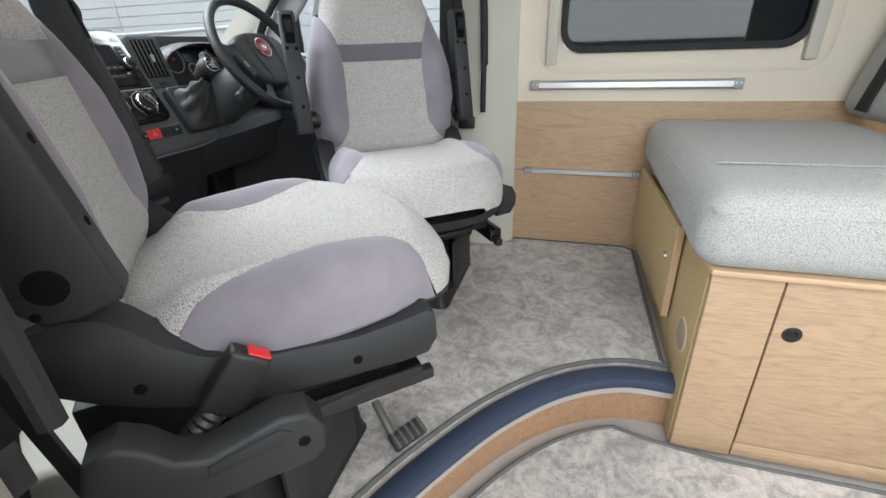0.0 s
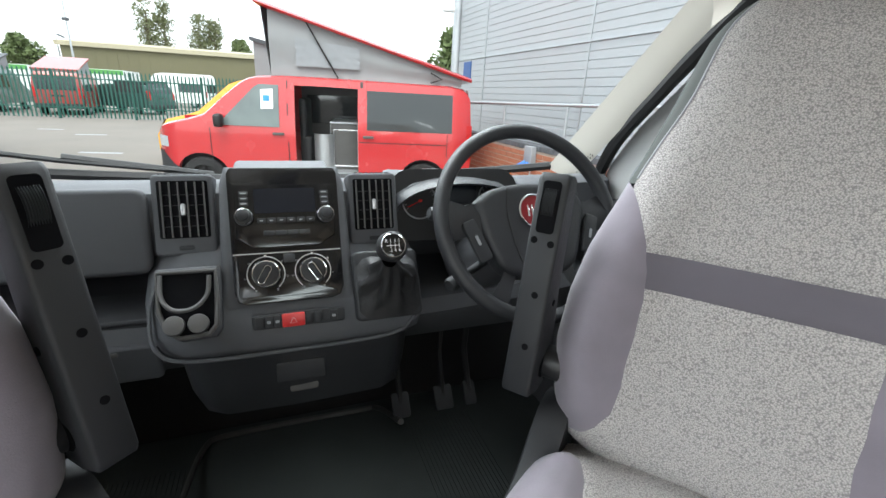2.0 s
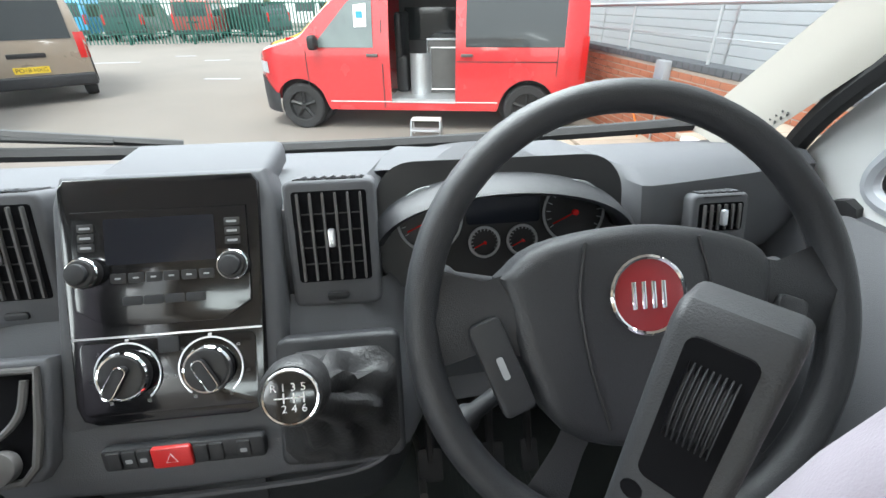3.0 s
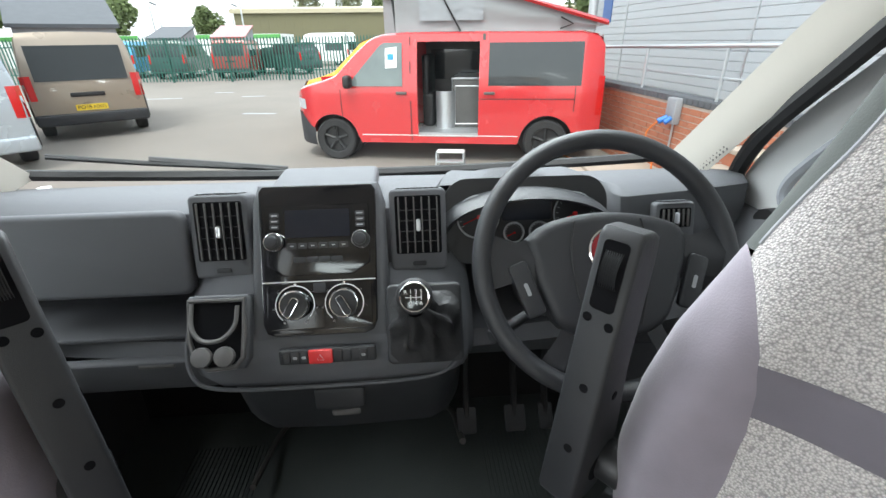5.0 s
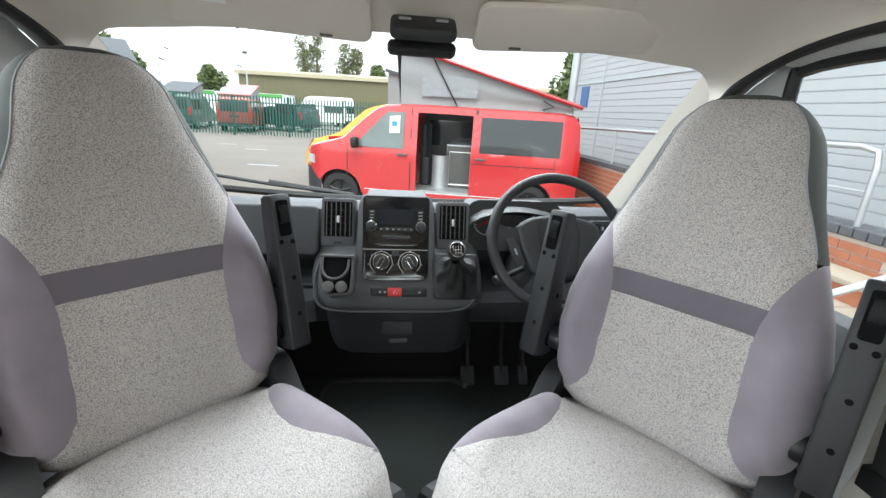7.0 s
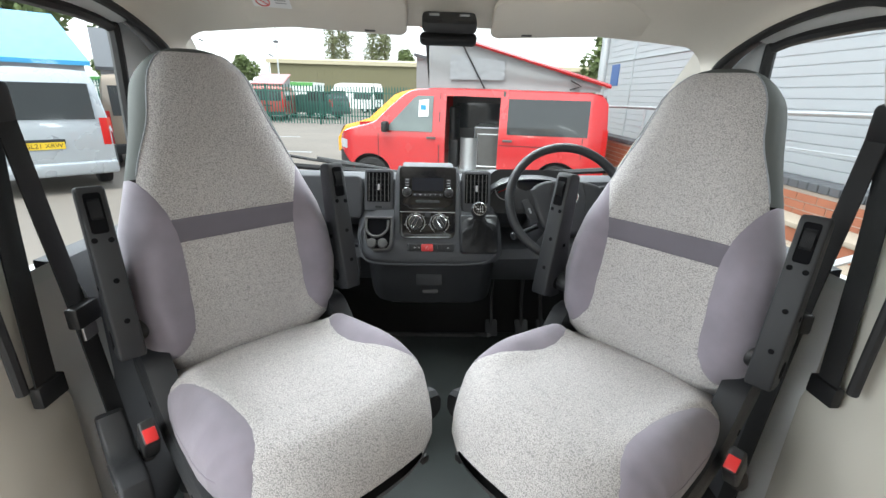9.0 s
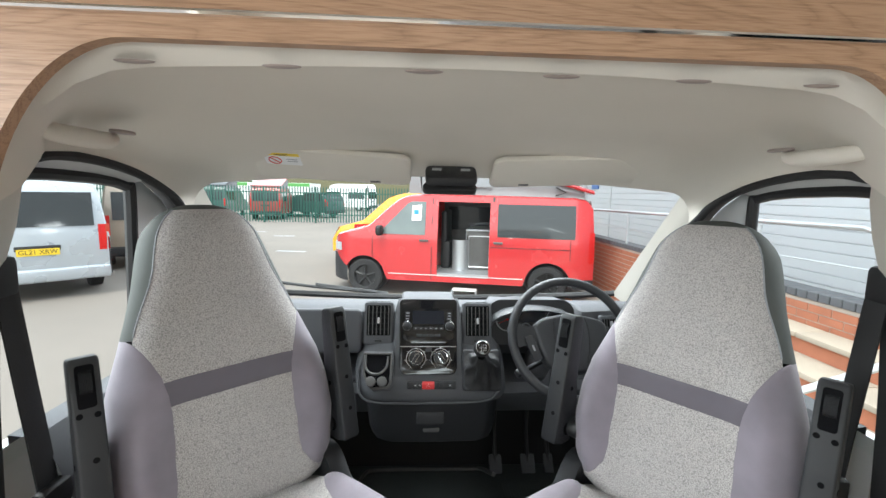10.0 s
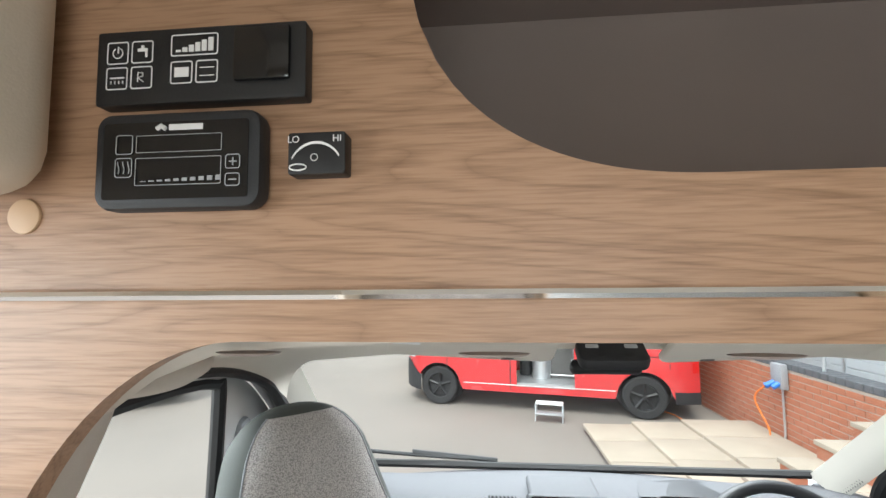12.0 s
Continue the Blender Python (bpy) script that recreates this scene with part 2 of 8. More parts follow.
M = {
    "weave": weave_mat("grey_weave", (0.58, 0.55, 0.532), (0.255, 0.242, 0.24), 420),
    "bench_weave": weave_mat("pale_weave", (0.51, 0.51, 0.495), (0.30, 0.30, 0.293), 360),
    "suede": mat("mauve_suede", (0.205, 0.182, 0.214), 0.92, vary=0.32, scale=10, bump=0.2, bump_scale=420, sheen=0.28),
    "suede_dark": mat("dark_mauve_suede", (0.125, 0.113, 0.134), 0.9, vary=0.12, scale=20, bump=0.12, bump_scale=500, sheen=0.3),
    "vinyl": mat("dark_grey_vinyl", (0.085, 0.082, 0.08), 0.5, vary=0.2, bump=0.2, bump_scale=350),
    "head_side": mat("grey_green_head_side", (0.062, 0.068, 0.064), 0.85, vary=0.15, bump=0.2, bump_scale=350),
    "piping": mat("silver_grey_piping", (0.27, 0.28, 0.30), 0.6, vary=0.12),
    "plastic": mat("charcoal_plastic", (0.017, 0.018, 0.0205), 0.58, vary=0.15, bump=0.25, bump_scale=900),
    "door_paint": mat("pale_grey_door_paint", (0.49, 0.495, 0.49), 0.4, vary=0.04, coat=0.4),
    "dash": mat("dashboard_plastic", (0.074, 0.076, 0.083), 0.74, vary=0.12, scale=5, bump=0.3, bump_scale=700),
    "black": mat("black_plastic", (0.012, 0.012, 0.013), 0.5, vary=0.2, bump=0.1, bump_scale=500),
    "rubber": mat("black_rubber", (0.015, 0.015, 0.016), 0.75, vary=0.2, bump=0.2, bump_scale=300),
    "mat_rubber": mat("dark_floor_rubber", (0.055, 0.064, 0.062), 0.7, vary=0.3, scale=6, bump=0.4, bump_scale=260),
    "piano": mat("gloss_black_plastic", (0.006, 0.006, 0.007), 0.15, vary=0.1, coat=0.25, rvary=0.04),
    "screen": mat("unlit_screen", (0.012, 0.014, 0.02), 0.12, vary=0.1, rvary=0.03),
    "leather": mat("black_leather", (0.018, 0.018, 0.019), 0.55, vary=0.2, bump=0.5, bump_scale=250),
    "wheel_rim": mat("steering_wheel_rubber", (0.022, 0.023, 0.026), 0.5, vary=0.15, bump=0.3, bump_scale=800),
    "metal": mat("brushed_metal", (0.55, 0.56, 0.57), 0.35, 1.0, vary=0.08, bump=0.05),
    "alu": mat("satin_aluminium", (0.62, 0.63, 0.65), 0.32, 0.8, vary=0.06, scale=20),
    "chrome": mat("chrome", (0.85, 0.85, 0.86), 0.06, 1.0, vary=0.03, rvary=0.03),
    "headliner": mat("cream_headliner", (0.63, 0.59, 0.525), 0.85, vary=0.05, scale=4, bump=0.15, bump_scale=500),
    "cream": mat("cream_trim_plastic", (0.51, 0.485, 0.43), 0.6, vary=0.05, scale=5, bump=0.12, bump_scale=600),
    "wallpad": mat("beige_wall_lining", (0.66, 0.595, 0.50), 0.75, vary=0.05, scale=5, bump=0.15, bump_scale=500),
    # same light oak as wood_y, with the overcab panel's dimmer light darkened into its colour
    "wood": wood_mat("oak_laminate_shade_toned", (0.375, 0.225, 0.136), (0.22, 0.122, 0.067), "X"),
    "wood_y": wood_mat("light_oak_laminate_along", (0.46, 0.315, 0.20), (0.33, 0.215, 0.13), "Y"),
    "ply": wood_mat("raw_plywood", (0.42, 0.31, 0.16), (0.33, 0.235, 0.12), "Y"),
    "wood_edge": mat("oak_edging", (0.52, 0.355, 0.22), 0.5, vary=0.08),
    "carpet": pile_mat("grey_pile_carpet", (0.55, 0.50, 0.468), (0.24, 0.216, 0.205)),
    "carpet_edge": mat("ribbed_carpet_binding", (0.10, 0.10, 0.10), 0.8, vary=0.3, scale=200),
    "blue_edge": mat("navy_step_nosing", (0.035, 0.05, 0.085), 0.45, vary=0.15, bump=0.1),
    "lino": mat("pale_grey_vinyl_floor", (0.36, 0.33, 0.31), 0.6, vary=0.12, scale=20, bump=0.1),
    "red": mat("red_plastic", (0.62, 0.03, 0.03), 0.35, vary=0.06),
    "white": mat("white_print", (0.75, 0.75, 0.75), 0.5, vary=0.03),
    "grey_print": mat("grey_print", (0.3, 0.31, 0.32), 0.5, vary=0.03),
    "yellow": mat("yellow_plate", (0.78, 0.55, 0.03), 0.45, vary=0.04),
    # locker lining colour, also used as painted shade in small headliner recesses
    "brown": mat("brown_lining_and_recess_shade", (0.29, 0.237, 0.213), 0.5, vary=0.06, bump=0.08),
    "red_paint": mat("red_car_paint", (0.50, 0.03, 0.035), 0.25, vary=0.04, scale=2, coat=0.8),
    "silver_paint": mat("silver_blue_paint", (0.42, 0.46, 0.50), 0.28, 0.35, vary=0.04, scale=2, coat=0.7),
    "tan_paint": mat("bronze_paint", (0.27, 0.22, 0.17), 0.3, 0.3, vary=0.05, scale=2, coat=0.7),
    "yellow_paint": mat("yellow_car_paint", (0.72, 0.36, 0.02), 0.28, vary=0.04, coat=0.7),
    "sky_blue": mat("sky_blue_paint", (0.05, 0.32, 0.62), 0.4, vary=0.05, coat=0.4),
    "dark_red_paint": mat("dark_red_paint", (0.30, 0.035, 0.03), 0.35, vary=0.05, coat=0.5),
    "teal_paint": mat("dark_green_paint", (0.02, 0.06, 0.055), 0.4, vary=0.05, coat=0.5),
    "canvas": mat("grey_tent_canvas", (0.27, 0.275, 0.285), 0.85, vary=0.1, scale=6, bump=0.4, bump_scale=30),
    "roof_dark": mat("slate_grey_roof", (0.07, 0.075, 0.085), 0.5, vary=0.1),
    "cab_glass": mat("pale_cab_glass", (0.15, 0.18, 0.18), 0.08, vary=0.3, scale=3, rvary=0.03),
    "car_glass": mat("dark_car_glass", (0.035, 0.04, 0.043), 0.06, vary=0.1, rvary=0.03),
    "tyre": mat("tyre_rubber", (0.02, 0.02, 0.021), 0.85, vary=0.2, bump=0.2),
    "badge_red": mat("dark_red_badge", (0.26, 0.02, 0.025), 0.35, vary=0.1),
    "lamp_red": mat("red_lamp_lens", (0.5, 0.012, 0.012), 0.15, vary=0.1, rvary=0.03),
    "lamp_clear": mat("clear_lamp_lens", (0.62, 0.65, 0.68), 0.12, 0.3, vary=0.1, rvary=0.03),
    "asphalt": mat("worn_asphalt", (0.198, 0.176, 0.155), 0.92, vary=0.22, scale=0.6, bump=0.7, bump_scale=60),
    "cladding": mat("pale_grey_cladding", (0.44, 0.46, 0.48), 0.5, vary=0.05, scale=0.8),
    "brick": mat("red_brick", (0.36, 0.135, 0.075), 0.85, vary=0.25, scale=7, bump=0.6, bump_scale=90),
    "dark_brick": mat("dark_engineering_brick", (0.09, 0.095, 0.105), 0.7, vary=0.25, scale=7, bump=0.4, bump_scale=90),
    "mortar": mat("pale_mortar", (0.40, 0.34, 0.29), 0.95, vary=0.1, bump=0.4),
    "slab": mat("concrete_slab", (0.35, 0.30, 0.24), 0.9, vary=0.18, scale=3, bump=0.4, bump_scale=80),
    "galv": mat("galvanised_steel", (0.50, 0.52, 0.54), 0.4, 0.7, vary=0.12, scale=15),
    "fence": mat("green_fence_paint", (0.012, 0.085, 0.065), 0.5, vary=0.12),
    "leaf": mat("tree_foliage", (0.12, 0.16, 0.06), 0.8, vary=0.5, scale=3),
    "leaf_dark": mat("poplar_foliage", (0.15, 0.165, 0.085), 0.8, vary=0.5, scale=3),
    "bark": mat("tree_bark", (0.11, 0.085, 0.06), 0.95, vary=0.3, scale=10, bump=0.6),
    "olive": mat("olive_shed_cladding", (0.145, 0.135, 0.075), 0.7, vary=0.08, scale=0.4),
    "shed_roof": mat("pale_shed_roof", (0.42, 0.38, 0.27), 0.7, vary=0.08),
    "signblue": mat("blue_sign_lettering", (0.035, 0.10, 0.30), 0.4, vary=0.05),
    "white_paint": mat("white_paint", (0.78, 0.79, 0.79), 0.4, vary=0.05),
    "green_stripe": mat("green_banner", (0.10, 0.33, 0.08), 0.6, vary=0.05),
    "orange": mat("orange_cable", (0.75, 0.20, 0.03), 0.5, vary=0.05),
    "blue_plug": mat("blue_plug", (0.03, 0.16, 0.55), 0.4, vary=0.05),
    "glass": glass_mat("clear_pane", (0.96, 0.985, 0.975), 0.015),
    "tint": glass_mat("dark_tinted_acrylic", (0.075, 0.10, 0.115), 0.03, 0.02, 0.25),
    "mirror": mat("mirror_glass", (0.85, 0.87, 0.88), 0.02, 1.0, vary=0.01, rvary=0.01),
}

# near-black colour that stands in for the shade inside openings and holes
M["cavity_shade"] = mat("painted_cavity_shade", (0.005, 0.005, 0.006), 0.9, vary=0.2)
M["cavity_shade"].node_tree.nodes["Principled BSDF"].inputs["Specular IOR Level"].default_value = 0.1


# ---- building helpers ----
def thing(name, m, label, category, group="", kind=""):
    ob = new(name)
    ob.matrix_basis = m
    return tagged(ob, label, category, group, kind)


def part(name, bm, material, parent=None, label="", smooth=True):
    """Links a bmesh as one mesh object, under a thing or part where one is given."""
    me = bpy.data.meshes.new(name)
    bmesh.ops.recalc_face_normals(bm, faces=bm.faces)
    bm.to_mesh(me)
    bm.free()
    for f in me.polygons:
        f.use_smooth = smooth
    if smooth and len(me.polygons):
        me.set_sharp_from_angle(angle=radians(38))
    me.materials.append(M[material])
    ob = new(name, me)
    ob.parent = parent
    if label:
        ob["label"] = label
    return ob


def rbox(bm, lo, hi, r=0.0, seg=2, m=None):
    """A box from corner to corner with rounded edges, added to bm."""
    v = bmesh.ops.create_cube(bm, size=1.0)["verts"]
    for p in v:
        p.co = Vector([(lo[i] + hi[i]) / 2 + p.co[i] * (hi[i] - lo[i]) for i in range(3)])
    if r > 0:
        es = list({e for p in v for e in p.link_edges})
        res = bmesh.ops.bevel(bm, geom=es, offset=min(r, 0.49 * min(hi[i] - lo[i] for i in range(3))), segments=seg, affect="EDGES", profile=0.5)
        v = list({p for f in res["faces"] for p in f.verts} | {p for p in v if p.is_valid})
    if m is not None:
        bmesh.ops.transform(bm, matrix=m, verts=[p for p in v if p.is_valid])
    return bm


def box(lo, hi, r=0.0, seg=2, m=None):
    return rbox(bmesh.new(), lo, hi, r, seg, m)


def grid(bm, rows, close_u=False, close_v=False):
    """Quads over rows of points; rows may close on themselves."""
    vs = [[bm.verts.new(p) for p in row] for row in rows]
    nr, nc = len(vs), len(vs[0])
    for i in range(nr - (0 if close_v else 1)):
        for j in range(nc - (0 if close_u else 1)):
            a, b, c, d = vs[i][j], vs[i][(j + 1) % nc], vs[(i + 1) % nr][(j + 1) % nc], vs[(i + 1) % nr][j]
            try:
                bm.faces.new([a, b, c, d])
            except ValueError:
                pass
    return vs


def clean(bm, d=1e-5):
    bmesh.ops.remove_doubles(bm, verts=bm.verts, dist=d)
    bmesh.ops.dissolve_degenerate(bm, edges=bm.edges, dist=d)
    return bm


def tube(bm, pts, r, n=10, closed=False, caps=True):
    """A round bar along points; r may be a list."""
    pts = [Vector(p) for p in pts]
    k = len(pts)
    rows = []
    up = None
    for i, p in enumerate(pts):
        a = pts[(i - 1) % k] if closed or i > 0 else p
        b = pts[(i + 1) % k] if closed or i < k - 1 else p
        d = (b - a).normalized()
        if up is None:
            up = Vector((0, 0, 1)) if abs(d.z) < 0.9 else Vector((1, 0, 0))
        s = d.cross(up).normalized()
        up = s.cross(d).normalized()
        rr = r[i] if isinstance(r, (list, tuple)) else r
        rows.append([p + (s * math.cos(q * math.tau / n) + up * math.sin(q * math.tau / n)) * rr for q in range(n)])
    vs = grid(bm, rows, close_u=True, close_v=closed)
    if caps and not closed:
        bm.faces.new(vs[0][::-1])
        bm.faces.new(vs[-1])
    return bm


def cyl(bm, a, b, r, n=20, r2=None, bevel=0.0):
    """A round body from a to b, with softened rims."""
    a, b = Vector(a), Vector(b)
    d = (b - a)
    L = d.length
    d = d.normalized()
    r2 = r if r2 is None else r2
    if bevel:
        e = bevel / L
        return tube(bm, [a, a + d * bevel * 0.3, a + d * bevel, b - d * bevel, b - d * bevel * 0.3, b], [max(r - bevel, 1e-4), r - bevel * 0.3, r, r2, r2 - bevel * 0.3, max(r2 - bevel, 1e-4)], n)
    return tube(bm, [a, b], [r, r2], n)


def prism(bm, outline, depth, m=None, r=0.0, seg=2):
    """A plate with the outline (x, z) in the plane y = 0, grown to y = depth; rims rounded by r."""
    a = [bm.verts.new((x, 0, z)) for x, z in outline]
    f = bm.faces.new(a)
    g = bmesh.ops.extrude_face_region(bm, geom=[f])
    vs = [v for v in g["geom"] if isinstance(v, bmesh.types.BMVert)]
    bmesh.ops.translate(bm, vec=(0, depth, 0), verts=vs)
    allv = a + vs
    if r > 0:
        top = {v for v in allv}
        es = [e for e in bm.edges if e.verts[0] in top and e.verts[1] in top and (abs(e.verts[0].co.y - e.verts[1].co.y) < 1e-7)]
        res = bmesh.ops.bevel(bm, geom=es, offset=r, segments=seg, affect="EDGES", profile=0.5)
        allv = list({p for p in allv if p.is_valid} | {p for q in res["faces"] for p in q.verts})
    if m is not None:
        bmesh.ops.transform(bm, matrix=m, verts=allv)
    return bm


def round_rect(w, h, r, n=6, cx=0.0, cz=0.0):
    out = []
    for qx, qz, a0 in ((1, 1, 0), (-1, 1, 90), (-1, -1, 180), (1, -1, 270)):
        for i in range(n + 1):
            a = radians(a0 + 90 * i / n)
            out.append((cx + qx * (w / 2 - r) + r * math.cos(a), cz + qz * (h / 2 - r) + r * math.sin(a)))
    return out


def smoothstep(a, b, x):
    t = max(0.0, min(1.0, (x - a) / (b - a)))
    return t * t * (3 - 2 * t)


def lerp_table(table, x):
    """Smooth reading of a short table of (x, y...) rows."""
    if x <= table[0][0]:
        return table[0][1:]
    for p, q in zip(table, table[1:]):
        if x <= q[0]:
            t = (x - p[0]) / (q[0] - p[0])
            return tuple(a + (b - a) * t for a, b in zip(p[1:], q[1:]))
    return table[-1][1:]


def text(name, body, size, m, material, parent, extrude=0.0006, align="CENTER"):
    cu = bpy.data.curves.new(name, "FONT")
    cu.body, cu.size, cu.extrude, cu.align_x, cu.align_y = body, size, extrude, align, "CENTER"
    tmp = bpy.data.objects.new(name, cu)
    scene.collection.objects.link(tmp)
    me = bpy.data.meshes.new_from_object(tmp.evaluated_get(bpy.context.evaluated_depsgraph_get()))
    bpy.data.objects.remove(tmp)
    bpy.data.curves.remove(cu)
    me.name = name
    me.materials.clear()
    me.materials.append(M[material])
    ob = new(name, me)
    ob.matrix_basis = m
    ob.parent = parent
    return ob


CX = 0.055  # the van's middle line
GROUND = -0.55


# ---- the van's shell ----
def catmull(pts, n=8):
    pts = [Vector(p) for p in pts]
    ext = [2 * pts[0] - pts[1]] + pts + [2 * pts[-1] - pts[-2]]
    out = []
    for i in range(1, len(ext) - 2):
        a, b, c, d = ext[i - 1:i + 3]
        for k in range(n):
            t = k / n
            out.append(0.5 * ((2 * b) + (c - a) * t + (2 * a - 5 * b + 4 * c - d) * t * t + (3 * b - a - 3 * c + d) * t ** 3))
    out.append(pts[-1])
    return out


LOW = -0.16
STEP = catmull([(0.125, -0.52, 0), (0.118, -0.37, 0), (0.04, -0.215, 0), (-0.096, -0.075, 0), (-0.255, 0.035, 0), (-0.43, 0.13, 0), (-0.66, 0.215, 0), (-0.95, 0.29, 0)], 7)


def slab_under(outline, z0, z1, name, material, label, category, kind=""):
    bm = bmesh.new()
    a = [bm.verts.new((x, y, z1)) for x, y in outline]
    f = bm.faces.new(a)
    g = bmesh.ops.extrude_face_region(bm, geom=[f])
    bmesh.ops.translate(bm, vec=(0, 0, z0 - z1), verts=[v for v in g["geom"] if isinstance(v, bmesh.types.BMVert)])
    ob = part(name, bm, material, smooth=False)
    return tagged(ob, label, category, kind=kind)


step_xy = [(p.x, p.y) for p in STEP]
# raised cab floor behind the step edge, and the lower entrance floor
slab_under(step_xy + [(-0.95, 1.75), (1.06, 1.75), (1.06, -1.4), (0.125, -1.4)], -0.05, -0.012, "floor", "lino", "pale grey vinyl cab floor on a raised platform", "floor", "structure")
slab_under([(-0.99, -1.7), (1.06, -1.7), (1.06, 0.4), (-0.99, 0.4)], LOW - 0.05, LOW - 0.012, "floor_entrance", "lino", "pale grey vinyl floor of the lower entrance", "floor", "structure")

# riser of light oak under the step edge
bm = bmesh.new()
inset = []
for i, p in enumerate(STEP):
    q = STEP[min(i + 1, len(STEP) - 1)] - STEP[max(i - 1, 0)]
    nrm = Vector((-q.y, q.x, 0)).normalized()
    inset.append(p + nrm * 0.0 + Vector((0, 0, 0)))
off = []
for i, p in enumerate(STEP):
    q = (STEP[min(i + 1, len(STEP) - 1)] - STEP[max(i - 1, 0)]).normalized()
    off.append(Vector((q.y, -q.x, 0)))
SIDE = 1.0 if off[10].y > 0 or off[10].x > 0 else -1.0  # points to the raised floor
grid(bm, [[p + o * SIDE * d + Vector((0, 0, z)) for p, o in zip(STEP, off)] for d, z in ((0.022, -0.015), (0.022, LOW - 0.012), (0.045, LOW - 0.012), (0.045, -0.015))], close_v=True)
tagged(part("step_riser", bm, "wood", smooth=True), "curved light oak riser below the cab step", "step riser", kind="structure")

bm = bmesh.new()
prof = [(0.06, -0.004), (0.045, 0.006), (0.01, 0.007), (-0.004, 0.002), (-0.006, -0.012), (-0.002, -0.03), (0.012, -0.034), (0.02, -0.012), (0.06, -0.012)]
grid(bm, [[p + o * SIDE * d + Vector((0, 0, z)) for d, z in prof] for p, o in zip(STEP[:-6], off)], close_u=True)
tagged(part("step_nosing", bm, "blue_edge"), "navy blue curved plastic nosing along the step edge", "step nosing", kind="structure")

# fitted carpets: pile sheet with ribbed binding
def carpet(name, outline, z, label, edge_pts):
    c = thing(name, pose(0, 0, 0), label, "carpet")
    bm = bmesh.new()
    a = [bm.verts.new((x, y, z + 0.008)) for x, y in outline]
    f = bm.faces.new(a)
    g = bmesh.ops.extrude_face_region(bm, geom=[f])
    bmesh.ops.translate(bm, vec=(0, 0, -0.02), verts=[v for v in g["geom"] if isinstance(v, bmesh.types.BMVert)])
    part("carpet_sheet", bm, "carpet", c, smooth=False)
    bm = bmesh.new()
    tube(bm, [(x, y, z + 0.006) for x, y in edge_pts], 0.007, 8)
    part("binding", bm, "carpet_edge", c, "dark ribbed edge binding")
    return c


edge = [(p + o * SIDE * 0.075) for p, o in zip(STEP, off)]
cedge = [(p.x, p.y) for p in edge if p.x > -0.62]
cf = cedge[0]
fore = [(cf[0] + 0.02, -0.482), (0.60, -0.475), (1.0, -0.47), (1.035, -0.43), (1.035, 0.0), (1.035, 0.07)]
carpet("cab_carpet", [(x, y) for x, y in cedge[1:]][::-1] + fore + [(1.03, 0.5), (-0.62, 0.5)], 0.0, "grey mottled pile carpet with ribbed binding on the cab step", [(x, y) for x, y in cedge[1:]][::-1] + fore)
ledge = [(p - o * SIDE * 0.03) for p, o in zip(STEP, off)]
low_in = [(p.x, p.y) for p in ledge if -0.8 < p.x and p.y > -0.36]
carpet("entrance_carpet", low_in + [(-0.82, -1.6), (0.0, -1.6), (0.035, -0.62), (0.06, -0.44)], LOW, "grey-brown pile carpet with dark binding on the entrance floor", [(0.02, -1.6), (0.035, -0.62), (0.06, -0.44)] + low_in)

# dark cab floor covering in front of the seats
bm = bmesh.new()
rbox(bm, (-0.86, 0.42, -0.011), (0.97, 1.62, 0.012), 0.004)
mat_ob = tagged(part("cab_floor_mat", bm, "mat_rubber", smooth=False), "black rubber floor covering with ribbed foot area in the cab", "floor mat", kind="structure")
for x0 in (-0.55, 0.36):
    for i in range(18):
        x = x0 + i * 0.013
        part("rib", box((x, 0.95, 0.0115), (x + 0.006, 1.35, 0.0155)), "mat_rubber", mat_ob, smooth=False)
bm = bmesh.new()
tube(bm, catmull([(-0.30, 1.15, 0.08), (-0.28, 1.40, 0.03), (-0.2, 1.455, 0.02), (0.2, 1.455, 0.02), (0.27, 1.41, 0.05), (0.28, 1.15, 0.20)], 5), 0.009, 8)
tagged(part("floor_lip", bm, "vinyl"), "grey raised lip of the floor tray below the console", "floor trim", kind="structure")

# right wall: oak boards below, beige lining with a window above
WX = 1.05
def wall_x(name, x0, x1, ya, yb, za, zb, material, label, hole=None, kind="structure"):
    bm = bmesh.new()
    if hole:
        h0, h1, g0, g1 = hole
        for lo, hi in (((x0, ya, za), (x1, yb, g0)), ((x0, ya, g1), (x1, yb, zb)), ((x0, ya, g0), (x1, h0, g1)), ((x0, h1, g0), (x1, yb, g1))):
            rbox(bm, lo, hi)
    else:
        rbox(bm, (x0, ya, za), (x1, yb, zb), 0.004)
    return tagged(part(name, bm, material, smooth=False), label, "wall", kind=kind)


wall_x("wall_right_lower", WX, WX + 0.02, -1.7, 0.085, -0.012, 0.345, "wood_y", "light oak laminate lower wall board")
wall_x("wall_right_upper_board", WX, WX + 0.02, -1.7, 0.085, 0.349, 0.645, "wood_y", "light oak laminate upper wall board")
wall_x("wall_right", WX + 0.012, WX + 0.05, -1.7, 0.09, 0.645, 1.98, "wallpad", "beige fabric-lined wall above the oak boards", (-0.93, -0.10, 0.845, 1.32))
wall_x("wall_right_skin", WX + 0.06, WX + 0.075, -1.7, 0.09, GROUND + 0.25, 1.98, "white_paint", "white outer skin of the van", (-0.93, -0.10, 0.845, 1.32))
bm = bmesh.new()
prof = [(0.035, 0.0), (0.0, 0.012), (-0.018, 0.012), (-0.018, 0.0)]
ring = [(-0.515 + x, 1.0825 + z) for x, z in round_rect(1.02, 0.68, 0.09, 8)]
rows = []
